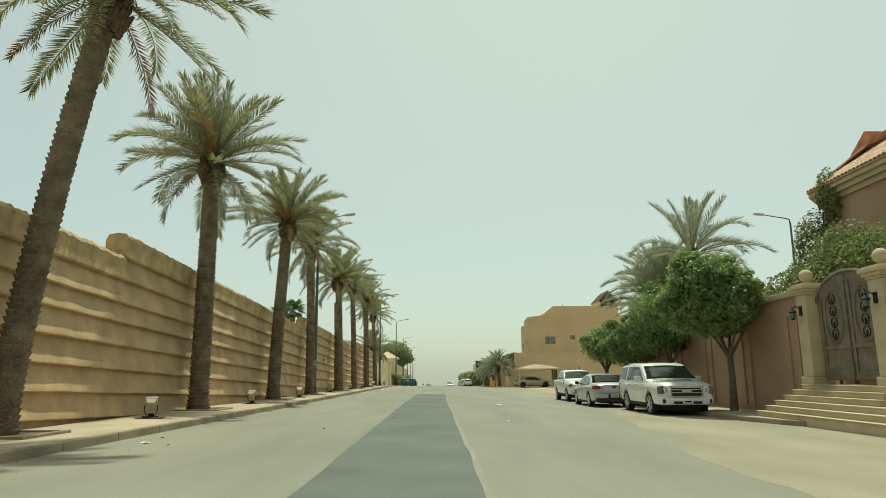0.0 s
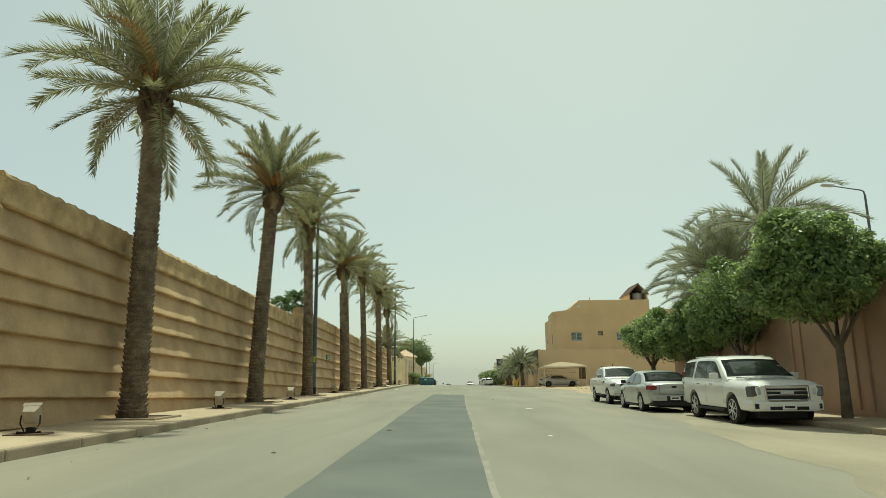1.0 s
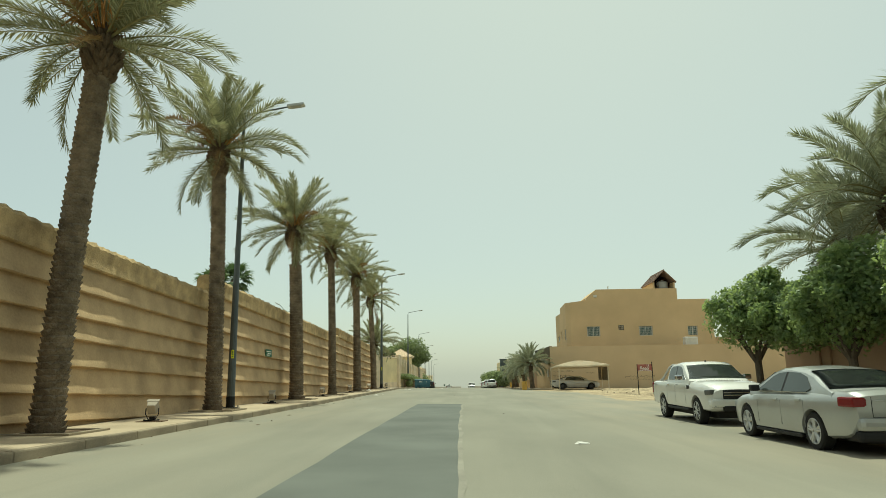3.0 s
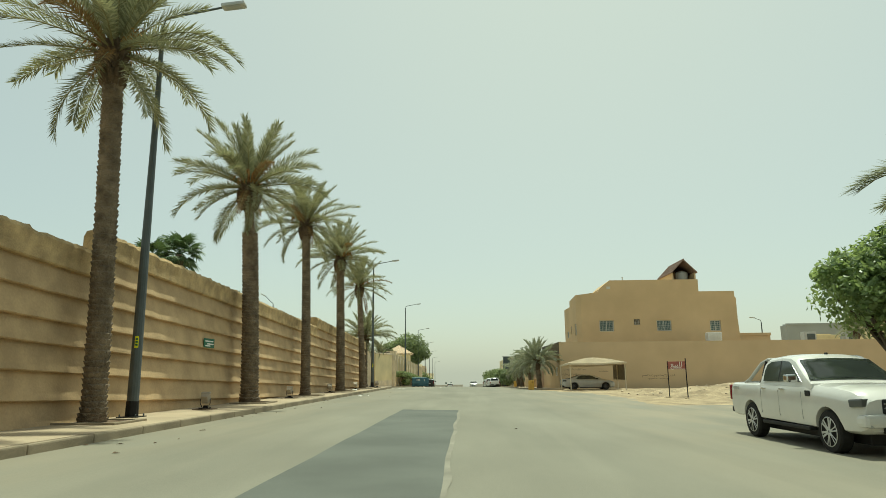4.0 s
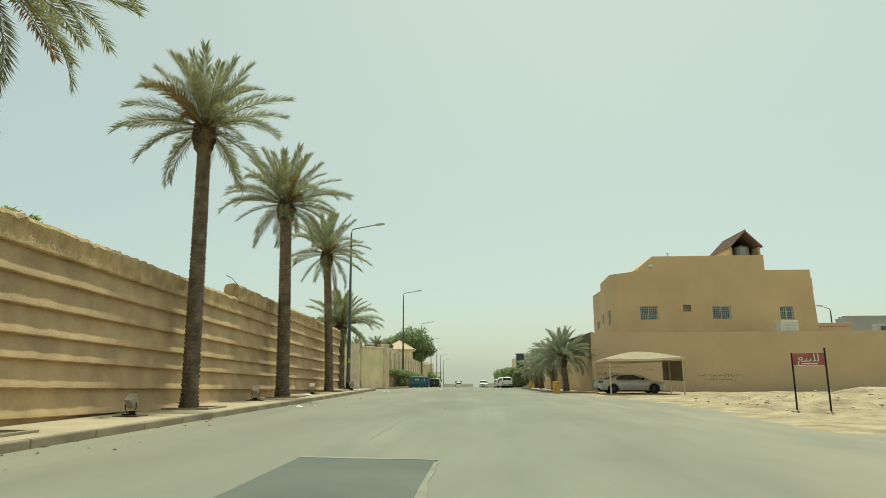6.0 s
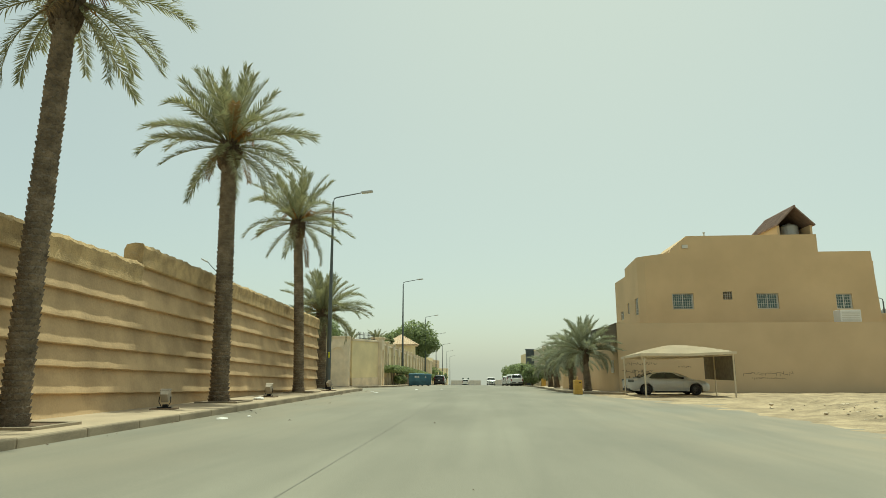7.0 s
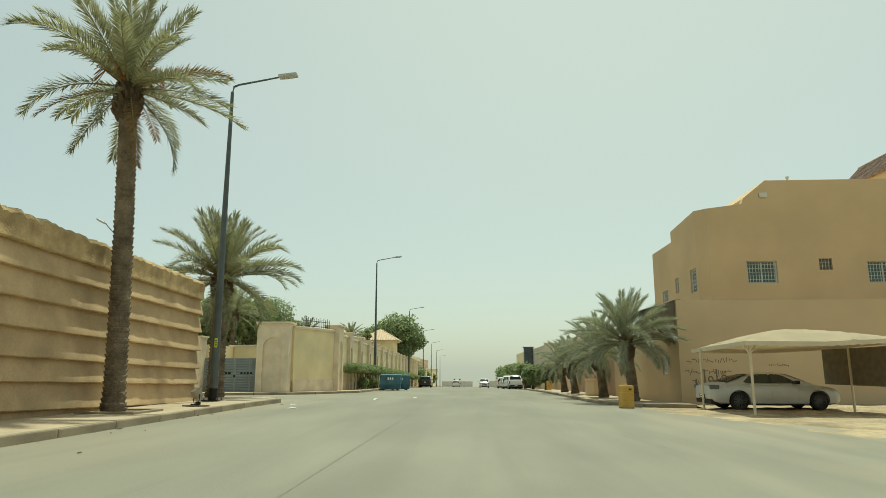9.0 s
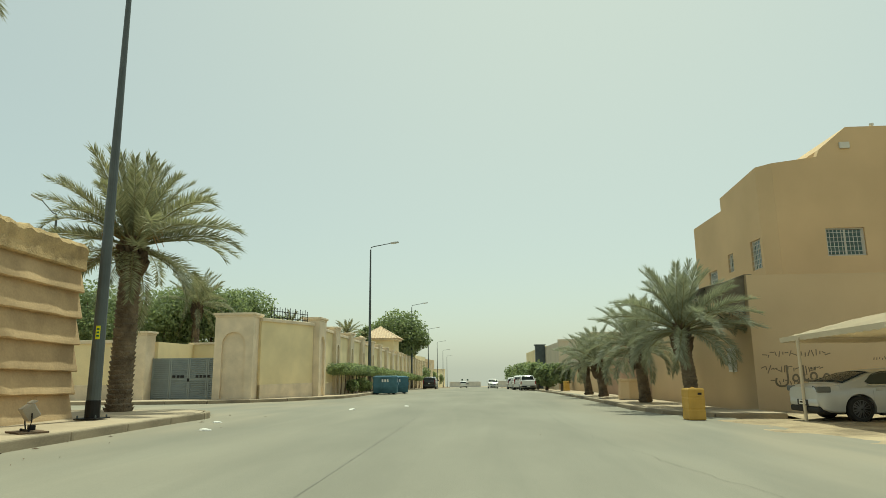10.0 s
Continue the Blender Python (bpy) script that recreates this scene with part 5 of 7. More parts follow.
PICKUP = dict(category="pickup truck", W=1.86, r=0.385, axles=(1.71, -1.51), spokes=6, bed=(-2.55, -0.98, 0.82),
    stations=((-2.68, 0.52, 1.14, 1.20, 0.88), (-2.62, 0.44, 1.18, 1.24, 0.91), (-1.0, 0.42, 1.19, 1.25, 0.93), (0.9, 0.40, 1.18, 1.24, 0.93), (1.2, 0.40, 1.14, 1.26, 0.93), (1.9, 0.40, 1.10, 1.23, 0.925), (2.30, 0.40, 1.05, 1.18, 0.895), (2.48, 0.40, 1.0, 1.12, 0.85), (2.60, 0.42, 0.93, 1.05, 0.79), (2.64, 0.46, 0.88, 1.0, 0.76)),
    cabin=dict(line=((-0.98, 1.22), (-0.88, 1.68), (-0.76, 1.77), (-0.1, 1.82), (0.25, 1.80), (0.45, 1.735), (1.22, 1.24)), base=1.19, wb=0.90, wr=0.73),
    side_glass=(((0.84, 1.27), (0.36, 1.61), (0.20, 1.68), (-0.07, 1.70), (-0.07, 1.27)), ((-0.12, 1.27), (-0.12, 1.70), (-0.56, 1.685), (-0.74, 1.62), (-0.82, 1.48), (-0.82, 1.27))),
    pillars=(((-0.072, 1.27), (-0.072, 1.70), (-0.118, 1.70), (-0.118, 1.27)),), windshield=(0.49, 1.14), rear_glass=(-0.97, -0.88), seams=(0.85, -0.1, -0.93),
    bits=[("grille", TRIM, "black grille", (2.55, 2.665, -0.48, 0.48, 0.74, 1.0), 0.04, (-6, 0)), ("grille_bar", CHROME, "chrome bar", (2.62, 2.69, -0.46, 0.46, 0.83, 0.86), 0.008, (-6, 0)), ("grille_bar", CHROME, "chrome bar", (2.61, 2.685, -0.46, 0.46, 0.90, 0.93), 0.008, (-6, 0)),
          ("headlight", SMOKED, "clear headlight in a dark housing", (2.34, 2.60, 0.50, 0.88, 0.86, 1.0), 0.03, (-4, -22)), ("headlight_lens", LAMPCLEAR, "", (2.52, 2.63, 0.58, 0.68, 0.88, 0.98), 0.03, (-4, -22)), ("bumper", "paint", "", (2.40, 2.74, -0.84, 0.84, 0.52, 0.74), 0.07, (0, 0)), ("air_intake", TRIM, "black intake", (2.60, 2.75, -0.50, 0.50, 0.42, 0.56), 0.03, (0, 0)),
          ("fog_lamp", LAMPCLEAR, "", (2.56, 2.72, 0.58, 0.78, 0.52, 0.64), 0.02, (0, -12)), ("fender_vent", TRIM, "black vent", (1.02, 1.20, 0.915, 0.94, 1.0, 1.11), 0.012, (0, 0)),
          ("mirror", CHROME, "chrome wing mirror", (0.66, 0.82, 0.93, 1.16, 1.26, 1.42), 0.04, (0, 0)), ("door_handle", CHROME, "", (-0.02, 0.18, 0.915, 0.955, 1.09, 1.13), 0.012, (0, 0)), ("door_handle", CHROME, "", (-0.85, -0.66, 0.915, 0.955, 1.09, 1.13), 0.012, (0, 0)),
          ("side_step", TRIM, "black step", (-0.9, 1.1, 0.78, 0.95, 0.36, 0.43), 0.02, (0, 0)), ("tailgate", "paint", "", (-2.70, -2.58, -0.72, 0.72, 0.72, 1.22), 0.03, (0, 0)), ("taillight", LAMPRED, "red taillight", (-2.71, -2.60, 0.79, 0.915, 0.80, 1.16), 0.03, (0, 0)), ("rear_bumper", TRIM, "black bumper", (-2.82, -2.58, -0.84, 0.84, 0.50, 0.64), 0.03, (0, 0)),
          ("rear_plate", WHITE, "blank white number plate", (-2.84, -2.81, -0.18, 0.18, 0.52, 0.62), 0.004, (0, 0)), ("aerial", TRIM, "", (0.18, 0.26, -0.02, 0.02, 1.81, 1.86), 0.01, (0, 0)), ("decal", GREYMETAL, "plain grey decal", (-2.4, -2.1, 0.925, 0.934, 1.06, 1.13), 0.0, (0, 0))])
LIMO = dict(SEDAN, bits=[(n, SMOKED if n == "taillight" else m, w.replace("red", "smoked"), *rest) for n, m, w, *rest in SEDAN["bits"]], W=1.95, r=0.365, axles=(1.68, -1.50), rim=RIMDARK, spokes=8,
    stations=((-2.62, 0.50, 0.86, 0.96, 0.78), (-2.56, 0.34, 0.93, 1.03, 0.87), (-2.3, 0.26, 0.97, 1.06, 0.93), (-1.0, 0.22, 0.98, 1.06, 0.97), (1.0, 0.22, 0.96, 1.04, 0.97), (1.9, 0.22, 0.88, 0.97, 0.95), (2.4, 0.24, 0.80, 0.88, 0.88), (2.62, 0.32, 0.66, 0.74, 0.74)),
    cabin=dict(line=((-2.02, 1.05), (-1.2, 1.36), (-0.7, 1.45), (-0.1, 1.49), (0.3, 1.47), (0.6, 1.40), (1.50, 1.02)), base=1.0, wb=0.92, wr=0.68))


def parked(name, spec, paint, label, x, y, turn, group="cars parked along the road", size=1.0):
    return car(name, spec, paint, label, (x, y, gz(x, y) + 0.004), turn, group, size)


parked("suv", SUV, CARWHITE, "large white suv with a chrome grille, parked under a trimmed tree", 8.62, 25.85, -90, size=1.02)
parked("sedan", SEDAN, CARSILVER, "silver sedan with red taillights, parked behind the suv", 7.76, 32.4, 90, size=1.0)
pickup = parked("pickup", PICKUP, CARWHITE, "white double-cab pickup with chrome bars and mirrors", 7.98, 39.65, -90, size=1.0)
for s in (1, -1):
    part("sport_bar", tube([(-1.95, s * 0.80, 1.22), (-1.74, s * 0.78, 1.30), (-1.25, s * 0.69, 1.66), (-1.05, s * 0.62, 1.74), (-0.98, s * 0.3, 1.75)], 0.038, 8), GREYMETAL, pickup, "grey sport bar behind the cab")
    part("sport_bar", tube([(-1.20, s * 0.79, 1.22), (-1.12, s * 0.74, 1.40), (-1.10, s * 0.65, 1.70)], 0.03, 8), TRIM, pickup, "black sport bar foot")
limo = parked("sedan", LIMO, CARSHADED, "white saloon with dark wheels, greyed for the canvas shelter's shade", 12.15, 93.0, 0)
limo.matrix_basis = pose(12.65, 93.0, gz(12, 93.0) + 0.05, 0, 0, 2)
for i, (x, y, t) in enumerate(((5.6, 153.0, 90), (5.4, 171.0, 90))):
    copy_thing(pickup, pose(x, y, gz(x, y) + 0.004, -1.2, 0, t))["label"] = "white pickup parked far down the road"
suv_far = next(o for o in scene.objects if o.name == "suv")
for x, y, t in ((5.3, 162.0, 90), (5.1, 181.0, 90), (2.0, 210, -90), (-6.0, 265, 90)):
    copy_thing(suv_far, pose(x, y, gz(x, y) + 0.004, -1.2, 0, t))["label"] = "white suv far down the road"
parked("suv", SUV, CARBLACK, "dark suv parked far along the cream wall", -8.1, 175, 90, "cars parked along the road", size=1.0)


# ---- windows ----
def window(x0, x1, z0, z1, y, bars=True, panes=2):
    """A barred sliding window in a wall that faces -y, set back in its opening."""
    w = thing("window_1", "white-framed sliding window behind a white grid of bars", "window", ((x0 + x1) / 2, y, (z0 + z1) / 2), kind="structure")
    a, b = (x1 - x0) / 2, (z1 - z0) / 2
    bm = bmesh.new()
    for q in ((-a, a, b - 0.06, b), (-a, a, -b, -b + 0.06), (-a, -a + 0.06, -b + 0.06, b - 0.06), (a - 0.06, a, -b + 0.06, b - 0.06)):
        box(q[0], q[1], 0.10, 0.17, q[2], q[3], 0.0, bm)
    part("window_frame", bm, FRAMEW, w)
    for i in range(panes):
        p0, p1 = -a + 0.06 + (2 * a - 0.12) * i / panes, -a + 0.06 + (2 * a - 0.12) * (i + 1) / panes
        pane = part("pane", box(p0 + 0.03, p1 - 0.03, 0.12 + 0.02 * i, 0.13 + 0.02 * i, -b + 0.08, b - 0.08), WINDOW, w)
        bm = bmesh.new()
        for q in ((p0, p0 + 0.035), (p1 - 0.035, p1)):
            box(q[0], q[1], 0.11, 0.15, -b + 0.06, b - 0.06, 0.0, bm)
        part("sash", bm, FRAMEW, pane)
    if bars:
        n, k = max(3, round(2 * a / 0.17)), max(3, round(2 * b / 0.22))
        for i in range(1, n):
            x = -a + 2 * a * i / n
            part("bar", box(x - 0.009, x + 0.009, 0.03, 0.05, -b, b), FRAMEW, w)
        for i in range(1, k):
            z = -b + 2 * b * i / k
            part("bar", box(-a, a, 0.028, 0.048, z - 0.009, z + 0.009), FRAMEW, w)
    return w


# ---- the ochre house on the right ----
house = thing("house", "ochre rendered house with a stepped roofline and small barred windows", "house")
HW = [(14.0, -1.5), (14.0, 10.55), (16.05, 10.8), (16.2, 11.15), (17.5, 12.2), (27.9, 12.2), (27.9, 10.75), (32.0, 10.75), (32.3, 4.5), (32.3, -1.5)]
front = part("wall_front", prism(HW, "y", 102.0, 102.35), HOUSE, house)
OPEN = ((16.05, 17.75, 6.15, 7.43), (20.1, 20.82, 6.9, 7.55), (22.73, 24.45, 6.15, 7.38), (28.9, 30.15, 6.1, 7.3))
cut(front, [box(a, b, 101.5, 103, c, d) for a, b, c, d in OPEN])
# corner and street side
side_bm = bmesh.new()
prism([(14.0, 102.0), (14.0, 102.36), (13.85, 102.6), (13.5, 102.6)], "z", -1.5, 10.55, side_bm)
side_wall = part("wall_side", prism([(102.6, -1.5), (107.3, -1.5), (107.3, 10.3), (102.6, 10.55)], "x", 13.5, 13.85), HOUSE, house)
cut(side_wall, [box(13, 14.2, 102.85, 103.95, 5.8, 7.2), box(13, 14.2, 106.2, 106.9, 6.15, 7.1)])
part("wall_corner", side_bm, HOUSE, house)
back_block = part("wall_back_block", prism([(107.3, -1.5), (111.6, -1.5), (111.6, 9.6), (107.3, 9.6)], "x", 13.5, 13.85), HOUSE, house)
cut(back_block, [box(13, 14.2, 108.6, 109.9, 5.85, 6.6)])
part("wall_back", box(13.5, 32.3, 111.6, 111.9, -1.5, 9.6), HOUSE, house)
part("wall_east", box(32.0, 32.3, 102.35, 111.6, -1.5, 10.0), HOUSE, house)
part("roof", box(13.85, 32.0, 102.36, 111.6, 9.0, 9.2), HOUSE, house)
up = bmesh.new()
prism([(16.6, 9.2), (16.6, 11.4), (17.5, 12.2), (27.9, 12.2), (27.9, 9.2)], "y", 102.35, 109.0, up)
part("upper_block", up, HOUSE, house)
for a, b, c, d in OPEN:
    window(a, b, c, d, 102.0, bars=True, panes=2 if b - a > 1 else 1)
for y0, y1, z0, z1 in ((102.85, 103.95, 5.8, 7.2), (106.2, 106.9, 6.15, 7.1), (108.6, 109.9, 5.85, 6.6)):
    w = window(-(y1 - y0) / 2, (y1 - y0) / 2, -(z1 - z0) / 2, (z1 - z0) / 2, 0, panes=1)
    w.matrix_basis = pose(13.5, (y0 + y1) / 2, (z0 + z1) / 2, 0, 0, -90)
part("vent", box(20.12, 20.8, 102.1, 102.16, 6.92, 7.53), MESHNET, house, "brown louvred shutter")
part("vent", box(17.1, 17.55, 101.9, 102.0, 11.15, 11.45, 0.02), FRAMEW, house, "small pale wall vent")
part("roof_pipe", lathe([(0.06, 12.2), (0.06, 12.6), (0.1, 12.6), (0.1, 12.7)], 8, m=Matrix.Translation((19.3, 103, 0))), GREYMETAL, house)
# roof hut with a gabled tile roof, open to the front, a water tank inside
hut = thing("roof_hut", "small gabled ochre shelter with a tiled roof over a water tank", "roof hut", (26.45, 102.4, 12.2))
part("side_wall", box(-1.4, -1.22, 0.0, 5.0, 0, 0.85), HOUSE, hut)
part("side_wall", box(1.22, 1.4, 0.0, 5.0, 0, 0.85), HOUSE, hut)
part("back_wall", prism([(-1.4, 0), (1.4, 0), (1.4, 0.85), (0, 2.3), (-1.4, 0.85)], "y", 5.0, 5.2), HOUSE, hut)
for s_ in (-1, 1):
    slope = part("roof_slope", prism([(s_ * 1.52, 0.76), (0, 2.32), (0, 2.42), (s_ * 1.56, 0.84)], "y", -0.3, 5.4), HUTTILE, hut)
    for i in range(24):
        y = -0.2 + 5.5 * i / 23
        part("tile", tube([(s_ * 1.54, y, 0.86), (s_ * 0.02, y, 2.43)], 0.06, 6), HUTTILE, slope)
part("ridge_tile", tube([(0, -0.35, 2.43), (0, 5.45, 2.43)], 0.09, 8), HUTTILE, hut)
tank = thing("water_tank", "pale rooftop water tank under the tiled shelter", "water tank", (26.7, 104.0, 12.2))
part("body", lathe([(0.7, 0.15), (0.75, 0.3), (0.75, 1.0), (0.6, 1.15), (0.2, 1.25), (0.2, 1.32)], 18), GREYMETAL, tank)
part("stand", box(-0.7, 0.7, -0.7, 0.7, 0, 0.15), BLACKMETAL, tank)

# its garden wall, towards the sandy lot and along the street
wall_lot = tagged(new("wall_north"), "high dusty ochre garden wall with faint black scrawls", "wall", kind="structure")
part("lot_wall", box(10.6, 75, 97.6, 97.9, -1.6, 4.75), HOUSEWALL, wall_lot)
part("street_wall", prism([(97.9, -1.6), (113.0, -2.0), (113.0, 3.3), (104.4, 3.35), (104.4, 4.75), (97.9, 4.75)], "x", 10.6, 10.9), HOUSEWALL, wall_lot)
part("street_wall", prism([(113.0, -2.5), (128.0, -2.5), (128.0, 3.0), (113.0, 3.3)], "x", 10.6, 10.9), PINK, wall_lot)
# scrawled writing that cannot be read, as plain strokes
rng_g = random.Random(3)
for bx, bz, w, n, hgt in ((11.0, 1.75, 2.4, 9, 0.24), (10.9, 1.2, 2.2, 10, 0.34), (11.2, 0.75, 1.8, 7, 0.22), (19.5, 1.05, 3.6, 14, 0.28), (20.1, 0.72, 2.4, 8, 0.16), (14.9, 1.55, 1.0, 5, 0.12)):
    scrawl = thing("graffiti", "black sprayed scrawl on the ochre wall", "graffiti", (bx, 97.6, bz), group="sprayed scrawls")
    for i in range(n * 2):
        x = w * i / (2 * n)
        flatway = rng_g.random() < 0.45
        lw, lh = (w / n * rng_g.uniform(0.5, 0.9), 0.035) if flatway else (0.035, hgt * rng_g.uniform(0.4, 1.0))
        zc = rng_g.uniform(-0.3, 0.3) * hgt
        part("stroke", box(-lw / 2, lw / 2, -0.006, -0.003, -lh / 2, lh / 2, m=pose(x, 0, zc, 0, rng_g.uniform(-25, 25), 0)), GRAFFITI, scrawl)
word = thing("graffiti", "black sprayed word on the ochre wall by the shelter", "graffiti", (12.3, 97.6, 1.0), group="sprayed scrawls")
wording("stroke", "\uFEDD\uFEED\uFE8E\uFED8\uFEE3", 0.85, GRAFFITI, word, pose(0, -0.008, 0, 90, 0, 0))
# what stands behind the lot wall
ac = thing("air_cooler", "white box air cooler on the wall top before the house", "air cooler", (28.2, 99.4, 4.75))
part("casing", box(-0.75, 0.75, -0.5, 0.5, 0, 1.0, 0.03), WHITE, ac)
part("leg", box(-0.6, 0.6, -0.4, 0.4, -6.2, 0), GREYMETAL, ac)
for i in range(6):
    part("louvre", box(-0.65, 0.65, -0.515, -0.5, 0.12 + 0.13 * i, 0.19 + 0.13 * i), FRAMEW, ac)


def far_block(name, x0, x1, y0, y1, z0, z1, m, label, wins=(), step=None):
    h = thing(name, label, "house", ((x0 + x1) / 2, y0, z0))
    a = (x1 - x0) / 2
    wall = part("wall", box(-a, a, 0, y1 - y0, -2, z1 - z0, 0.03), m, h)
    part("parapet", box(-a - 0.08, a + 0.08, -0.08, 0.25, z1 - z0, z1 - z0 + 0.35, 0.03), m, h)
    if step:
        part("roof_room", box(step[0], step[1], 2, y1 - y0 - 1, z1 - z0, z1 - z0 + step[2], 0.03), m, h)
    for wx0, wz0, ww, wh in wins:
        wn_part = part("window", box(wx0, wx0 + ww, -0.04, 0.02, wz0, wz0 + wh), WINDOW, h)
        part("window_frame", box(wx0 - 0.08, wx0 + ww + 0.08, -0.06, -0.03, wz0 - 0.1, wz0), FRAMEW, wn_part)
    return h


far_block("house", 33.6, 38.0, 107, 114, -1.5, 5.75, HOUSEWALL, "low ochre outbuilding behind the garden wall")
far_block("house", 61, 72.5, 150, 152.5, -3, 9.9, PALEGREY, "long grey flat-roofed building in the distance", step=(-5.5, -2, 0.25))
far_block("house", 53.6, 58.0, 127.5, 130, -2, 6.5, LIME, "pale low building with cooler boxes behind the wall", step=(-1.6, 1.6, 0.5))
far_block("house", 88, 104, 175, 178, -3, 14.0, LIME, "far ochre building above the roofs")
for x in (52.7, 58.9):
    a = thing("air_cooler", "weathered box air cooler on a roof behind the wall", "air cooler", (x, 126.5, 5.75))
    part("casing", box(-0.9, 0.9, -0.6, 0.6, 0, 1.5, 0.04), GREYMETAL, a)
    part("louvre", box(-0.5, 0.7, -0.62, -0.6, 0.3, 1.2), STEEL, a)
    part("leg", box(-0.8, 0.8, -0.5, 0.5, -7.5, 0), HOUSEWALL, a)
palm("date_palm", (55.0, 118, -1), (55.0, 118, 6.6), 0.3, 36, 0.9, 171, "date palm behind the far garden wall", "garden palms", "grey", dry=0, stalks=False)

# lean-to awning hung off the street wall, with a ragged net
awn = thing("awning", "sagging dark lean-to awning with ragged net on the street wall", "awning", (10.6, 97.75, 0))
bm = bmesh.new()
prism([(-1.55, 4.28), (-1.55, 4.33), (-0.8, 4.50), (0.0, 4.80), (0.28, 4.80), (0.28, 4.755), (0.0, 4.755), (-0.8, 4.45)], "y", 0.0, 2.8, bm)
part("sheet", bm, MESHNET, awn)
rng_n = random.Random(12)
bm = bmesh.new()
ragged = [(-1.48 + 1.42 * i / 26, 4.34 + 0.40 * i / 26 - (0.35 + 0.8 * min(1, i / 16) + 0.35 * rng_n.random())) for i in range(27)]
prism([(0.0, 4.76), (-0.8, 4.46), (-1.5, 4.30)] + ragged, "y", 0.03, 0.045, bm)
part("front_net", bm, MESHNET, awn, "ragged hanging net")
bm = bmesh.new()
prism([(2.75, 4.30), (0.05, 4.30)] + [(0.05 + 2.7 * i / 20, 4.12 - 0.30 * rng_n.random()) for i in range(21)], "x", -1.54, -1.525, bm)
part("fringe", bm, MESHNET, awn, "ragged hanging net")
for y in (0.2, 2.6):
    part("strut", tube([(0.0, y, 3.3), (-0.8, y, 4.0), (-1.5, y, 4.28)], 0.03, 6), BLACKMETAL, awn)

# canvas parking shelter
port = thing("parking_shelter", "cream canvas parking shelter on thin posts over a white saloon", "carport", (12.86, 91.2, gz(12.5, 91.2) + 0.03))
HALFX, HALFY = 2.76, 2.9


def eave(u, v):
    """Height of the canopy's edge: lower at the back corner by the road."""
    return 2.50 + 0.10 * (u + 1) / 2 - 0.12 * (v + 1) / 2


bm, rows = bmesh.new(), []
for j in range(15):
    row = []
    for i in range(21):
        u, v = i / 10 - 1, j / 7 - 1
        row.append(bm.verts.new((u * HALFX, v * HALFY, eave(u, v) + 0.10 + 0.60 * max(0, 1 - max(abs(u) ** 1.6, abs(v) ** 1.3)) - 0.08 * (1 - abs(u)) * abs(v) ** 3)))
    rows.append(row)
for a, b in zip(rows, rows[1:]):
    for i in range(20):
        bm.faces.new((a[i], a[i + 1], b[i + 1], b[i]))
bmesh.ops.solidify(bm, geom=bm.faces, thickness=0.03)
part("canopy", bm, CANVAS, port, "taut cream canvas", smooth=True)
# scalloped valance, one piece a side
for side_of in range(4):
    bm, rows = bmesh.new(), []
    for i in range(33):
        f = i / 16 - 1
        u, v = ((f, -1), (1, f), (-f, 1), (-1, -f))[side_of]
        z = eave(u, v) - (0.08 * (1 - abs(u)) * abs(v) ** 3 if side_of in (0, 2) else 0)
        low = z - 0.03 - 0.03 * abs(math.sin(i * math.pi / 2))
        rows.append([bm.verts.new((u * (HALFX + e), v * (HALFY + e), h)) for e, h in ((0.03, z + 0.11), (0.03, low), (0.008, low), (0.008, z + 0.11))])
    for a, b in zip(rows, rows[1:]):
        for k in range(4):
            bm.faces.new((a[k], b[k], b[(k + 1) % 4], a[(k + 1) % 4]))
    bm.faces.new(rows[0]), bm.faces.new(rows[-1])
    part("valance", bm, CANVAS, port)
for x, y, arms in ((-2.56, -2.7, True), (2.64, -2.7, False), (-2.85, 1.6, False), (2.64, 0.6, False)):
    h = eave(x / HALFX, y / HALFY) + 0.04
    post = part("post", tube([(x, y, -0.1), (x, y, h)], 0.05, 8), CANVAS, port)
    if arms:
        part("brace", tube([(x, y, h - 0.40), (x - 0.24, y, h - 0.02)], 0.032, 6), CANVAS, post)
        part("brace", tube([(x, y, h - 0.40), (x + 0.24, y, h - 0.02)], 0.032, 6), CANVAS, post)
part("hanging_net", box(2.68, 2.71, -2.7, 2.7, 1.0, 2.46), MESHNET, port, "dark shade net hung along one side")

# planters, box hedge stumps by the short palms
pl = thing("planter", "octagonal ochre masonry planter on the pavement", "planter", (8.4, 108.4, gz(8.4, 108.4) + 0.14))
eight = pose(0, 0, 0, 0, 0, 22.5)
part("wall", lathe([(0.01, 0.0), (0.74, 0.0), (0.68, 0.92), (0.74, 0.95), (0.74, 1.05), (0.56, 1.05), (0.54, 0.94), (0.01, 0.94)], 8, m=eight), HOUSEWALL, pl)
part("soil", lathe([(0.01, 0.96), (0.53, 0.96), (0.53, 0.99), (0.01, 1.02)], 8, m=eight), SOIL, pl)
meter = thing("meter_box", "white meter box on the street wall", "meter box", (10.6, 99.6, 1.1))
part("case", box(-0.12, 0.0, -0.3, 0.3, 0, 0.95, 0.02), WHITE, meter)
part("door", box(-0.135, -0.12, -0.25, 0.25, 0.08, 0.87), GREYMETAL, meter)


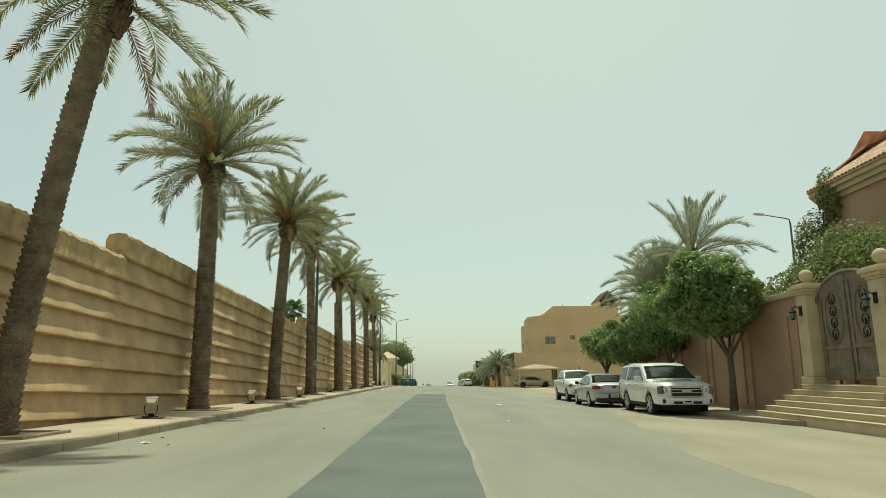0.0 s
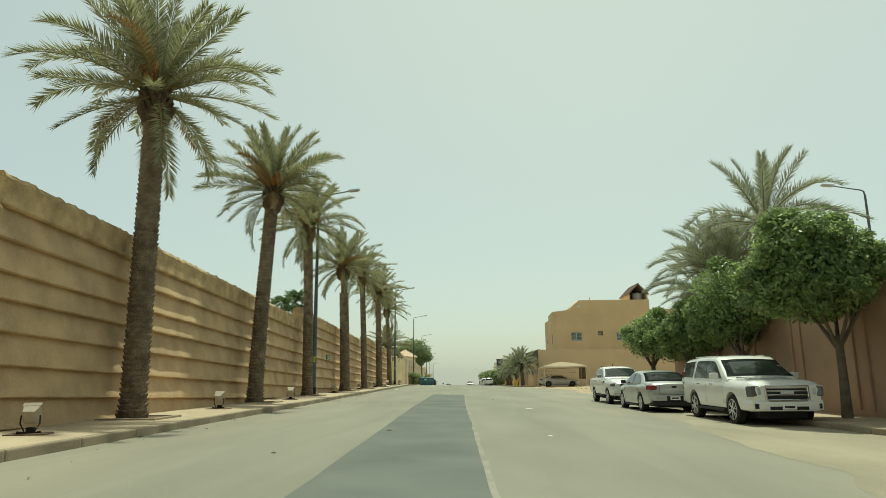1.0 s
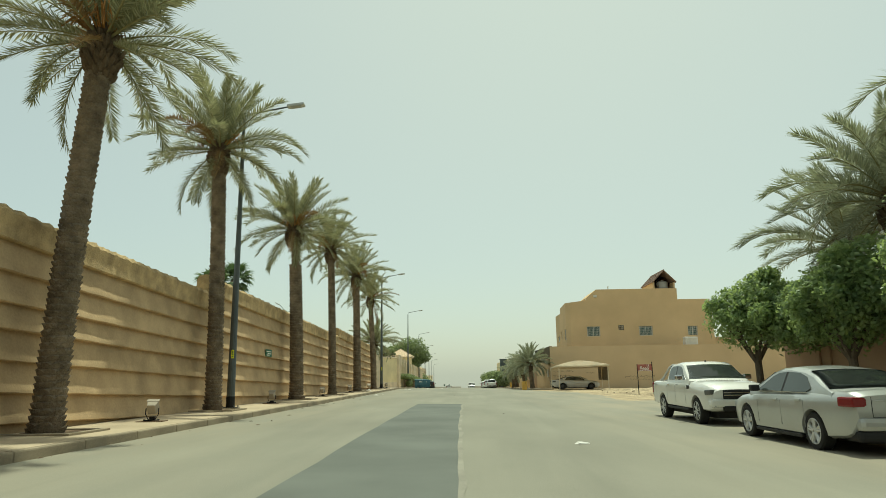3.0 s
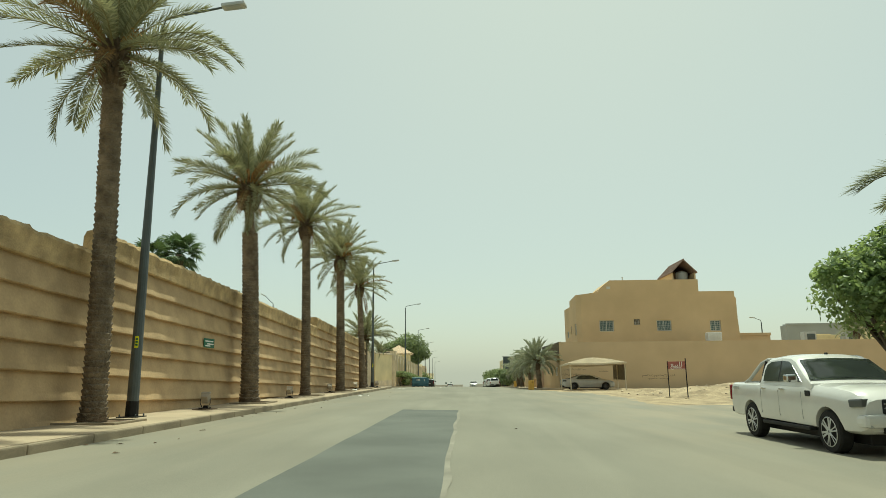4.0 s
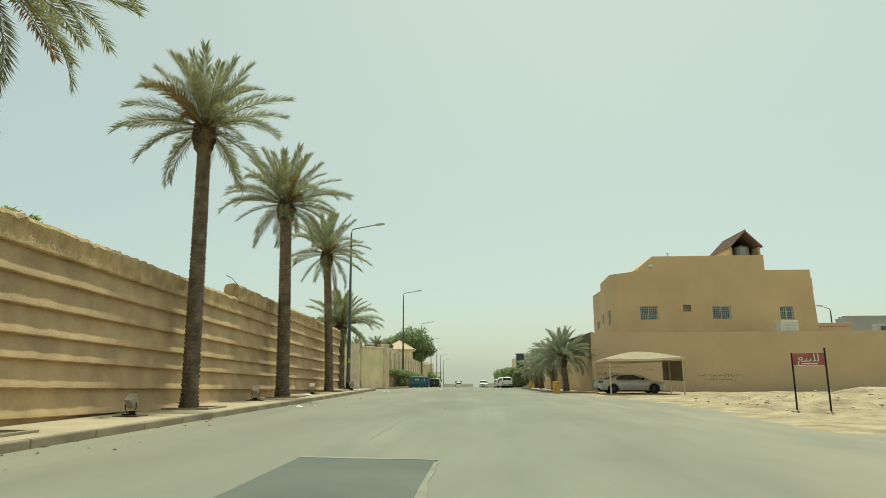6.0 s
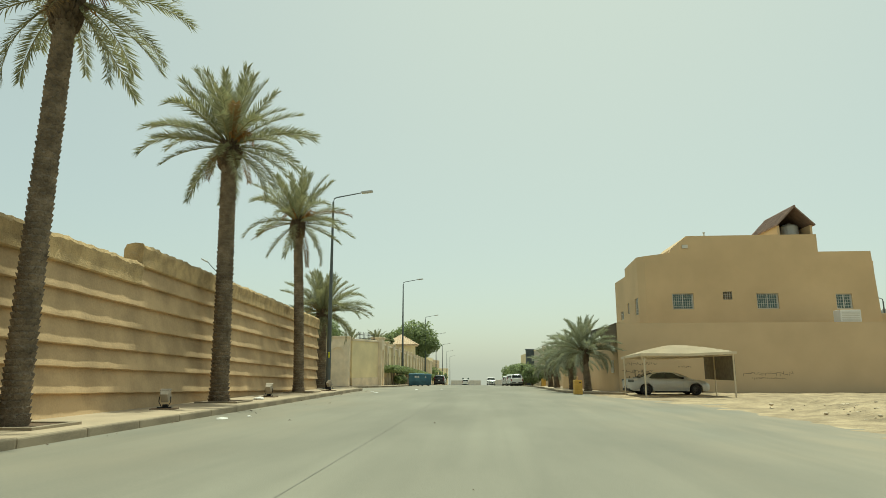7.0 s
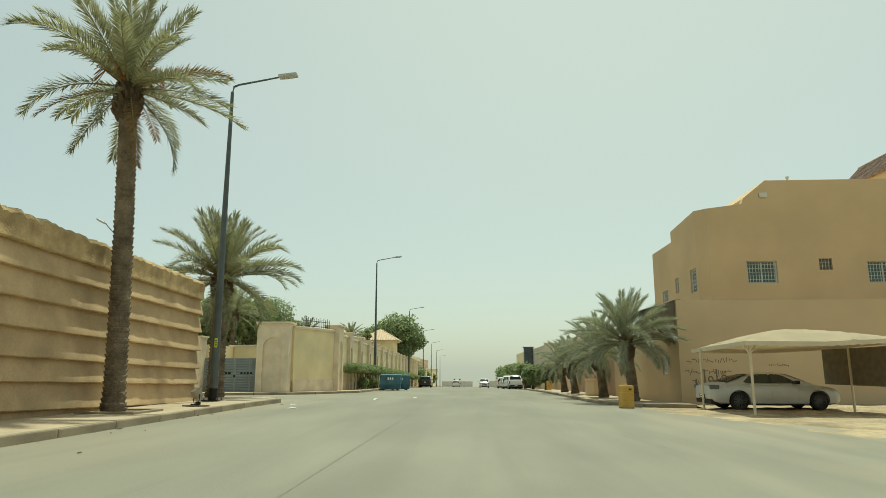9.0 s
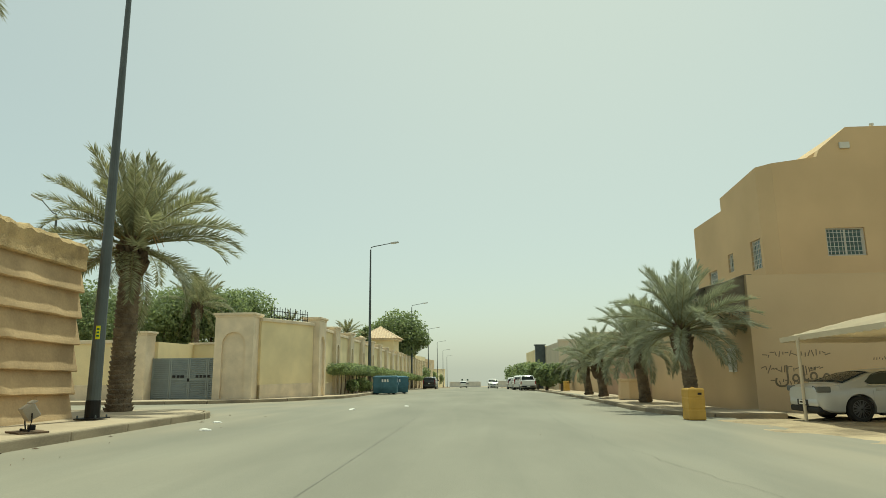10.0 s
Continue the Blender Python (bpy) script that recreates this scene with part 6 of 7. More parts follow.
# ---- pink villa, its wall, gate and steps ----
wall_east = tagged(new("wall_east"), "pink rendered garden wall with shallow pilasters", "wall", kind="structure")
part("garden_wall", box(11.75, 12.1, 20.55, 42.0, -0.4, 4.02, 0.015), PINK, wall_east)
part("garden_wall", box(11.75, 12.1, -40, 16.1, -0.4, 3.9, 0.015), PINK, wall_east)
part("return_wall", box(12.1, 60, 41.7, 42.0, -0.4, 3.9, 0.015), PINK, wall_east)
part("coping", box(11.63, 12.22, 20.55, 42.1, 4.02, 4.22, 0.03), STONE, wall_east, "pale stone coping")
part("coping", box(11.63, 12.22, -40, 16.1, 3.9, 4.08, 0.03), STONE, wall_east, "pale stone coping")
for y in (21.1, 24.6, 28.2, 31.8, 35.4, 39.0):
    for a, b in ((y, y + 0.12), (y + 0.62, y + 0.74)):
        part("pilaster_strip", box(11.68, 11.747, a, b, 0.3, 3.5, 0.01), PINK, wall_east)
    part("pilaster_strip", box(11.68, 11.747, y + 0.12, y + 0.62, 3.38, 3.5, 0.01), PINK, wall_east)


def gate_pier(y):
    p = thing("gate_pier", "cream stone gate pier topped by a ball", "gate pier", (11.6, y, 0.38), group="gate piers")
    part("plinth", box(-0.34, 0.34, -0.34, 0.34, -0.6, 1.0, 0.03), STONE, p)
    part("shaft", box(-0.28, 0.28, -0.28, 0.28, 1.0, 3.55, 0.03), STONE, p)
    bm = bmesh.new()
    for w, a, b in ((0.31, 3.55, 3.63), (0.37, 3.63, 3.73), (0.43, 3.73, 3.84), (0.36, 3.84, 3.90)):
        box(-w, w, -w, w, a, b, 0.015, bm)
    part("capital", bm, STONE, p)
    part("ball", lathe([(0.13, 3.90), (0.10, 3.98)] + [(0.21 * math.cos(a), 4.17 + 0.21 * math.sin(a)) for a in [math.pi * (i / 10 - 0.42) for i in range(10)]], 18), STONE, p, "stone ball", smooth=True)
    ln = thing("wall_lantern", "black iron lantern on a bracket of the gate pier", "lantern", (11.28, y, 3.38), group="lanterns")
    part("bracket", tube([(0.04, 0, 0.1), (-0.12, 0, 0.2), (-0.24, 0, 0.12)], 0.016, 6), BLACKMETAL, ln)
    part("lantern_cage", lathe([(0.03, -0.22), (0.07, -0.2), (0.11, 0.02), (0.13, 0.04), (0.03, 0.14), (0.01, 0.2)], 6, m=Matrix.Translation((-0.24, 0, -0.02))), BLACKMETAL, ln)
    part("lantern_glass", lathe([(0.075, -0.17), (0.112, 0.0)], 6, m=Matrix.Translation((-0.24, 0, -0.02))), WINDOW, ln)
    part("back_plate", box(0.0, 0.04, -0.07, 0.07, -0.1, 0.2, 0.01), BLACKMETAL, ln)


gate_pier(20.1)
gate_pier(16.5)
gate = thing("gate", "tall double gate of dark bronze with arched ornate panels, closed", "gate", (11.72, 18.3, 1.27))
gate.scale = (1, 1, 0.963)
for s in (1, -1):
    bm = bmesh.new()
    out = [(0.02, 0.0), (1.45, 0.0)] + [(1.45 - 0.0 * i, 2.45) for i in range(1)] + [(1.45 * math.cos(a), 2.45 + 0.78 * math.sin(a)) for a in [math.pi / 2 * i / 10 for i in range(1, 10)]] + [(0.02, 3.23)]
    leaf = part("leaf", prism([(s * u, v) for u, v in out], "x", -0.03, 0.03, bm), BRONZE, gate)
    for a, b, lo, hi in ((0.05, 0.17, 0.02, 3.0), (1.28, 1.42, 0.02, 2.5), (0.17, 1.28, 0.02, 0.28), (0.17, 1.28, 0.95, 1.08)):
        part("rail", box(-0.065, -0.031, min(s * a, s * b), max(s * a, s * b), lo, hi, 0.01), BRONZE, leaf)
    oval = [(-0.04, s * (0.725 + 0.42 * math.cos(a)), 1.95 + 0.82 * math.sin(a)) for a in [2 * math.pi * i / 20 for i in range(21)]]
    part("oval_moulding", tube(oval, 0.035, 5), BRONZE, leaf)
    for k in range(4):
        for e in (-1, 1):
            zc = 1.4 + 0.36 * k
            part("scroll", tube([(-0.045, s * (0.725 + e * (0.04 + 0.13 * math.sin(b) * (1 - b / 9))), zc + 0.15 * math.cos(b)) for b in [0.7 * i for i in range(8)]], 0.016, 4), BLACKMETAL, leaf)
part("arch_trim", tube([(-0.05, 1.5 * math.cos(a), 2.45 + 0.84 * math.sin(a)) for a in [math.pi * i / 16 for i in range(17)]], 0.05, 6), BRONZE, gate)
steps = thing("steps", "broad cream stone steps up to the bronze gate", "steps")
g0 = gz(9.5, 19) + 0.15
for i in range(6):
    z1 = g0 + 0.165 * (i + 1)
    o = 0.32 * i
    part("step", box(10.05 + o * 0.75, 12.3, 15.5 + o * 0.6 - (3.0 if i < 3 else 0), 21.0 - o * 0.4, z1 - 0.165 - (0.25 if i == 0 else 0), z1 - 0.03), STONE, steps)
    part("tread", box(10.01 + o * 0.75, 12.3, 15.47 + o * 0.6 - (3.0 if i < 3 else 0), 21.04 - o * 0.4, z1 - 0.03, z1, 0.01), STONE, steps)

villa = thing("villa", "pink villa with a clay tile roof and deep cornice", "house", (16.0, 16.3, 0.3))
VB = [(0.0, -8.0), (9.0, -8.0), (9.0, 11.4), (1.6, 11.4), (0.0, 9.6)]
part("wall", prism(VB, "z", -0.3, 8.5), PINK, villa)
bm = bmesh.new()
for gr, a, b in ((0.12, 8.1, 8.3), (0.28, 8.3, 8.5), (0.42, 8.5, 8.68)):
    prism([(0.0 - gr, -8.0 - gr), (9 + gr, -8.0 - gr), (9 + gr, 11.4 + gr), (1.6 - gr * 0.6, 11.4 + gr), (-gr, 9.6 + gr * 0.6)], "z", a, b, bm)
part("cornice", bm, STONE, villa)
part("arched_window", prism([(-0.5, 5.2), (0.5, 5.2)] + [(0.5 * math.cos(a), 6.8 + 0.5 * math.sin(a)) for a in [math.pi * i / 10 for i in range(11)]], "y", -0.03, 0.03), WINDOW, villa, "dark arched window",
     at=Matrix.Translation((0.78, 10.48, 0)) @ Euler((0, 0, radians(48))).to_matrix().to_4x4())
part("roof", prism([(-0.5, -8.5), (9.5, -8.5), (9.5, 11.9), (1.4, 11.9), (-0.5, 9.8)], "z", 8.68, 8.74), TILE, villa)
tile = mesh_of("tile", prism([(-0.11, 0), (-0.08, 0.055), (0, 0.08), (0.08, 0.055), (0.11, 0), (0.08, -0.005), (0, 0.05), (-0.08, -0.005)], "x", -0.22, 0.22), TILE)
slope_a = radians(34)
# slope towards the road, then the slopes of the cut corner and the end
for nx, ny, px, py, width, rows_n in ((-1.0, 0.0, -0.5, 4.3, 11.0, 8), (-0.74, 0.67, 0.42, 10.85, 2.8, 7), (0.0, 1.0, 3.4, 11.9, 4.0, 6)):
    n2 = Vector((nx, ny, 0)).normalized()
    along = Vector((-n2.y, n2.x, 0))
    bm = bmesh.new()
    q = [Vector((px, py, 8.70)) + along * s * width / 2 - n2 * d + Vector((0, 0, d * math.tan(slope_a))) for s, d in ((-1, 0), (1, 0), (1, 3.4), (-1, 3.4))]
    bm.faces.new([bm.verts.new(v) for v in q])
    bmesh.ops.solidify(bm, geom=bm.faces, thickness=0.06)
    sl = part("roof_slope", bm, TILE, villa)
    for r_ in range(rows_n):
        for i in range(int(width / 0.24)):
            d = 0.2 + 0.40 * r_
            c = Vector((px, py, 8.75)) + along * (-width / 2 + 0.24 * (i + 0.5)) - n2 * d * math.cos(slope_a) + Vector((0, 0, d * math.sin(slope_a)))
            ax = (-n2 * math.cos(slope_a) + Vector((0, 0, math.sin(slope_a)))).normalized()
            upv = ax.cross(along).normalized()
            upv = upv if upv.z > 0 else -upv
            m = Matrix(((ax.x, along.x, upv.x, c.x), (ax.y, along.y, upv.y, c.y), (ax.z, along.z, upv.z, c.z + 0.01 * (r_ % 2)), (0, 0, 0, 1)))
            part("tile", tile, TILE, sl, at=m)
part("ridge_cap", box(3.0, 9.0, -8, 8, 9.9, 10.2, 0.1), TILE, villa)

# greenery over the wall
hedge = thing("climbing_hedge", "tangled vines and shrubs growing over the pink wall", "hedge", (12.6, 19, 0))
part("stem", tube([(0.3, 1, 0), (0.2, 1.3, 2.5), (0.1, 1.2, 4.2)], [0.08, 0.06, 0.04], 6), BARK2, hedge)
leaves("foliage", [(0.0, 3.0, 4.45, 0.7, 3.0, 0.75), (0.3, -1.2, 4.9, 0.9, 2.6, 0.8), (0.8, 1.5, 5.4, 0.9, 1.6, 1.0), (0.9, 3.6, 4.9, 0.8, 1.6, 0.9)], 9000, 0.085, VINE, hedge, 21)
vine = thing("climbing_vine", "dark creeper climbing the villa wall to the eaves", "vine", (15.5, 25.4, 0))
part("stem", tube([(0.1, 0, 0), (0.0, 0.1, 4), (0.1, -0.1, 8)], [0.07, 0.05, 0.03], 6), BARK2, vine)
leaves("foliage", [(0.0, 0.6, 6.6, 0.8, 0.8, 1.5), (0.2, -0.9, 5.6, 0.9, 1.2, 1.1), (0.2, -0.4, 8.6, 0.35, 0.6, 1.1), (0.1, 1.3, 5.2, 0.8, 0.8, 0.9)], 9000, 0.08, VINE, vine, 22)


# ---- trimmed trees along the pink wall ----
def round_tree(x, y, blobs, count, seed, label, trunk_h, leaf=0.088, material=None):
    t = thing("tree", label, "tree", (x, y, gz(x, y) + 0.15), group="trimmed street trees")
    rng = random.Random(seed)
    bm = bmesh.new()
    tube([(0, 0, -0.1), (0.04, 0.02, trunk_h * 0.5), (0.0, -0.03, trunk_h)], [0.16, 0.12, 0.11], 9, bm)
    part("trunk", bm, BARK2, t)
    for i in range(7):
        a = i * 0.9 + rng.uniform(-0.3, 0.3)
        d = Vector((math.cos(a), math.sin(a), 0))
        part("limb", tube([Vector((0, 0, trunk_h * 0.82)), d * 0.45 + Vector((0, 0, trunk_h + 0.4)), d * rng.uniform(0.8, 1.2) + Vector((0, 0, trunk_h + rng.uniform(1.0, 1.7)))], [0.065, 0.05, 0.02], 6), BARK2, t)
    leaves("crown", clumpy(blobs, seed), count, leaf, material or FICUS, t, seed, shell=0.6)
    return t


round_tree(10.8, 24.4, [(-0.7, -0.3, 4.4, 1.75, 1.8, 1.55), (-0.5, 0.1, 3.6, 1.6, 1.65, 1.0), (-1.0, -0.5, 5.1, 1.2, 1.3, 0.95), (-0.2, 0.4, 4.95, 1.1, 1.1, 0.95), (-1.6, 0.2, 3.7, 0.9, 1.0, 0.9), (-0.4, -1.3, 4.0, 1.1, 0.9, 1.0)], 46000, 31, "dense round trimmed tree with glossy green leaves", 2.3)
round_tree(10.7, 30.6, [(0, 0, 4.2, 1.75, 1.8, 1.6), (-0.3, 0.8, 3.4, 1.5, 1.6, 1.2), (0.5, 1.5, 3.8, 1.4, 1.5, 1.4)], 29000, 32, "dark trimmed tree with a dense crown", 2.1)
round_tree(10.6, 36.0, [(0, 0, 3.1, 1.5, 2.0, 1.3), (0.3, -0.9, 3.6, 1.4, 1.4, 1.3)], 20000, 33, "dark trimmed tree merging with its neighbours", 1.9)
round_tree(10.15, 40.6, [(0, 0, 3.25, 1.6, 1.6, 1.25), (0.2, -0.6, 3.6, 1.2, 1.2, 1.1), (0.6, -1.6, 3.0, 1.3, 1.3, 1.2)], 25000, 34, "round trimmed tree on a bare trunk at the corner", 1.95)

# fan palm and shrubs above the clay wall
rng_f = random.Random(8)


def fan_leaf(seed):
    """A pleated fan on a long stalk along +x, its fingers hanging at the tips."""
    rng = random.Random(seed)
    bm = bmesh.new()
    stalk = [Vector((0, 0, 0)), Vector((0.4, 0, 0.03)), Vector((0.8, 0, 0))]
    tube(stalk, [0.024, 0.018, 0.013], 4, bm)
    c = stalk[-1]
    for k in range(26):
        th = radians(-125 + 250 * k / 25)
        w = Vector((math.cos(th), math.sin(th), 0))
        n = Vector((-w.y, w.x, 0))
        ln = rng.uniform(0.8, 1.0) * (0.62 + 0.2 * math.cos(th))
        mid = c + w * ln * 0.62 + Vector((0, 0, 0.05))
        tip = c + w * ln * 1.05 + Vector((0, 0, -rng.uniform(0.05, 0.4) * ln))
        hw = ln * 0.058
        q = [bm.verts.new(p) for p in (c, mid + n * hw, mid - n * hw, tip, mid + Vector((0, 0, 0.035)))]
        bm.faces.new((q[0], q[1], q[4])), bm.faces.new((q[0], q[4], q[2])), bm.faces.new((q[1], q[3], q[4])), bm.faces.new((q[4], q[3], q[2]))
    return mesh_of("fan_leaf", bm, FANLEAF)


FANS = [fan_leaf(s) for s in (1, 2, 3)]
for (fx, fy, fz, n) in ((-12.9, 54.4, 6.9, 30), (-13.4, 52.6, 6.3, 18)):
    fan = thing("fan_palm", "green fan palm with drooping leaf tips above the clay wall", "palm tree", (fx, fy, 0.4), group="fan palms")
    part("trunk", lathe([(0.24, 0), (0.2, fz - 0.7), (0.26, fz - 0.45), (0.1, fz - 0.3)], 12), BARK, fan)
    for i in range(n):
        a, e = i * 137.5, 64 - 116 * i / n
        part("fan_leaf", FANS[i % 3], None, fan, at=Matrix.Translation((0, 0, fz - 0.35 + 0.2 * rng_f.random())) @ Euler((radians(rng_f.uniform(-20, 20)), radians(-e), radians(a)), "XYZ").to_matrix().to_4x4() @ Matrix.Diagonal((0.8, 0.8, 0.8, 1)))
for i, (x, y, h, r) in enumerate(((-10.5, 55.0, 4.6, 0.7), (-10.4, 60.0, 4.2, 0.5), (-10.6, 73.5, 4.0, 0.5), (-10.5, 21.0, 4.7, 0.4))):
    sh = thing("shrub", "dry shrub showing above the clay wall", "shrub", (x, y, 0.2), group="shrubs behind the clay wall")
    part("stem", tube([(0, 0, 0), (0.05, 0, h * 0.6), (0, 0, h)], [0.05, 0.04, 0.02], 5), BARK2, sh)
    leaves("foliage", [(0, 0, h, r, r * 1.6, r * 0.7)], 500, 0.12, OLIVE, sh, 40 + i, long=3)

# ---- the cream compound past the side street ----
wall_comp = tagged(new("wall_south"), "cream rendered compound wall with limestone piers and arched niches", "wall", kind="structure")


def comp_wall(p, q, z1, base=0.9):
    """A wall from p to q with a limestone base and coping."""
    d = Vector((q[0] - p[0], q[1] - p[1], 0))
    L = d.length
    m = Matrix.Translation((p[0], p[1], 0)) @ d.to_track_quat("X", "Z").to_matrix().to_4x4()
    g = min(gz(*p), gz(*q))
    part("wall_panel", box(0, L, -0.15, 0.15, g - 0.8, z1 - 0.12, m=m), LIME, wall_comp)
    part("wall_base", box(0, L, -0.19, 0.19, g - 0.8, g + base, 0.02, m=m), LIMEBAND, wall_comp, "limestone base course")
    part("coping", box(0, L, -0.25, 0.25, z1 - 0.12, z1 + 0.06, 0.03, m=m), LIMEBAND, wall_comp, "moulded limestone coping")


def comp_pier(x, y, w, d, z1, turn=0.0, niche=True, label="limestone pier with an arched niche"):
    g = gz(x, y) - 0.6
    p = part("pier", box(-w / 2, w / 2, -d / 2, d / 2, g, z1 - 0.15, 0.02), LIMEBAND, wall_comp, label, at=pose(x, y, 0, 0, 0, turn))
    if niche:
        nw = w * 0.3
        out = [(-nw, g + 0.6), (nw, g + 0.6), (nw, z1 - 1.5)] + [(nw * math.cos(a), z1 - 1.5 + nw * math.sin(a)) for a in [math.pi * i / 12 for i in range(1, 12)]] + [(-nw, z1 - 1.5)]
        cut(p, [prism(out, "y", -d / 2 - 0.5, -d / 2 + 0.12)])
    cap = bmesh.new()
    for gr, a, b in ((0.03, z1 - 0.15, z1 - 0.05), (0.09, z1 - 0.05, z1 + 0.06)):
        box(-w / 2 - gr, w / 2 + gr, -d / 2 - gr, d / 2 + gr, a, b, 0.015, cap)
    part("pier_cap", cap, LIMEBAND, p)
    return p


comp_pier(-12.0, 105.0, 2.0, 1.2, 4.2)
comp_wall((-11.0, 105.2), (-9.45, 109.5), 4.0)
comp_pier(-9.45, 110.3, 1.6, 1.0, 4.35, 90)
comp_top = lambda y: float(np.interp(y, (110, 150, 235, 330), (4.25, 4.25 + (fall(150) - fall(110)) * 0.85, 2.7, 1.0)))
ends = [110.2 + 5.4 * i for i in range(23)]
for i, (a, b) in enumerate(zip(ends, ends[1:])):
    comp_pier(-9.25 + bend(b), b, 1.2, 0.8, comp_top(b), 90, niche=i < 4, label="limestone pier with an arched niche" if i < 4 else "limestone pier")
    comp_wall((-9.25 + bend(a), a + 0.6), (-9.25 + bend(b), b - 0.6), comp_top(b) - 0.3)
comp_wall((-9.25 + bend(229.6), 229.6), (-9.25 + bend(330), 330), 1.6)
# gate recess
comp_pier(-17.0, 104.9, 0.9, 0.9, 3.35, niche=False, label="slim limestone gate pier")
comp_wall((-40, 105.3), (-17.4, 105.3), 2.95)
part("recess_wall", box(-16.6, -16.4, 105.4, 109.5, -0.8, 2.9), LIME, wall_comp)
part("recess_wall", box(-16.6, -10.4, 109.5, 109.8, -0.8, 2.9), LIME, wall_comp)
part("recess_coping", box(-16.7, -10.4, 109.42, 109.9, 2.9, 3.02, 0.02), LIMEBAND, wall_comp)
cgate = thing("gate", "grey louvred metal double gate, closed, with painted marks", "gate", (-14.58, 105.2, gz(-8, 105) + 0.06))
cgate.scale = (1.18, 1, 1.08)
for i in range(4):
    x0 = -1.66 + 0.83 * i
    leaf = part("leaf", box(x0 + 0.01, x0 + 0.82, 0.0, 0.03, 0.05, 2.0), GATEGREY, cgate)
    for a, b, c, d in ((x0 + 0.01, x0 + 0.07, 0.05, 2.0), (x0 + 0.76, x0 + 0.82, 0.05, 2.0), (x0 + 0.07, x0 + 0.76, 0.05, 0.12), (x0 + 0.07, x0 + 0.76, 1.93, 2.0), (x0 + 0.07, x0 + 0.76, 0.98, 1.05)):
        part("stile", box(a, b, -0.05, -0.001, c, d), GATEGREY, leaf)
    for k in range(9):
        for z0 in (0.14, 1.07):
            part("louvre", box(-0.345, 0.345, -0.012, 0.012, -0.03, 0.03, m=pose(x0 + 0.415, -0.03, z0 + 0.04 + 0.094 * k, -32, 0, 0)), GATEGREY, leaf)
for a, b in ((-0.72, -0.58), (-0.52, -0.4), (-0.36, -0.2), (0.32, 0.44), (0.5, 0.6), (0.66, 0.78), (0.84, 0.95)):
    part("painted_mark", box(a, b, -0.058, -0.052, 1.08, 1.2), TRIM, cgate)
part("lock", box(-0.05, 0.05, -0.07, -0.05, 0.9, 1.05, 0.01), BLACKMETAL, cgate)
cooler = thing("air_conditioner", "small white air conditioner on the recess wall", "air conditioner", (-11.4, 109.6, 3.02))
part("casing", box(-0.35, 0.35, -0.2, 0.2, 0, 0.35, 0.02), WHITE, cooler)
part("fan_grille", lathe([(0.13, -0.215), (0.13, -0.2)], 14, m=Matrix.Translation((0.1, 0, 0.18)), axis="y"), TRIM, cooler)
box1 = thing("letter_box", "small stone-framed box in the wall beside the gate", "letter box", (-17.9, 105.1, 0.6))
part("case", box(-0.25, 0.25, -0.1, 0.0, 0, 0.8, 0.02), LIMEBAND, box1)
# railing on the wall
rail = thing("railing", "thin black iron railing on top of the cream wall", "railing", (-9.8, 107.0, 4.2))
rail.matrix_basis = pose(-10.14, 107.6, 4.05, 0, 0, 70.2)
for i in range(15):
    part("baluster", tube([(-1.6 + 0.23 * i, 0, 0), (-1.6 + 0.23 * i, 0, 0.62 + 0.08 * (i % 2))], 0.02, 4), BLACKMETAL, rail)
for z in (0.12, 0.45):
    part("rail", tube([(-1.65, 0, z), (1.65, 0, z)], 0.02, 4), BLACKMETAL, rail)

# gate lodge with a tiled pyramid roof
lodge = thing("gate_lodge", "cream gate lodge with a pyramid roof of pale tiles", "house", (-14.1, 162.8, fall(163)))
LH = 7.0
bw = part("wall", box(-2.3, 2.3, -2.3, 2.3, -0.6, LH, 0.03), LIME, lodge)
cut(bw, [box(a, a + 0.7, -2.6, -2.1, 3.0, 5.3) for a in (-1.7, -0.35, 1.0)] + [box(2.1, 2.6, a, a + 0.7, 3.0, 5.3) for a in (-1.7, -0.35, 1.0)])
part("cornice", box(-2.7, 2.7, -2.7, 2.7, LH - 0.25, LH, 0.06), LIMEBAND, lodge)
bm = bmesh.new()
tip = bm.verts.new((0, 0, LH + 1.75))
ring = [bm.verts.new((a, b, LH)) for a, b in ((-2.9, -2.9), (2.9, -2.9), (2.9, 2.9), (-2.9, 2.9))]
for i in range(4):
    bm.faces.new((ring[i], ring[(i + 1) % 4], tip))
bm.faces.new(ring)
rf = part("roof", bm, TILEPALE, lodge)
for sgn_axis in range(4):
    q = Euler((0, 0, radians(90 * sgn_axis))).to_matrix().to_4x4()
    for k in range(-7, 8):
        x = k * 0.39
        top_f = 1 - abs(x) / 2.9
        a = Vector((x, -2.92, LH + 0.02))
        b = Vector((x, -2.92 + 2.9 * top_f, LH + 0.02 + 1.75 * top_f))
        part("tile_row", tube([q @ a, q @ b], 0.075, 5), TILEPALE, rf)
for a in (-2.2, -0.7, 0.7, 2.2):
    part("column", lathe([(0.2, 0), (0.2, 0.3), (0.14, 0.35), (0.13, 4.9), (0.2, 5.0), (0.2, 5.2)], 12, m=Matrix.Translation((2.55, a, 0))), LIMEBAND, lodge)
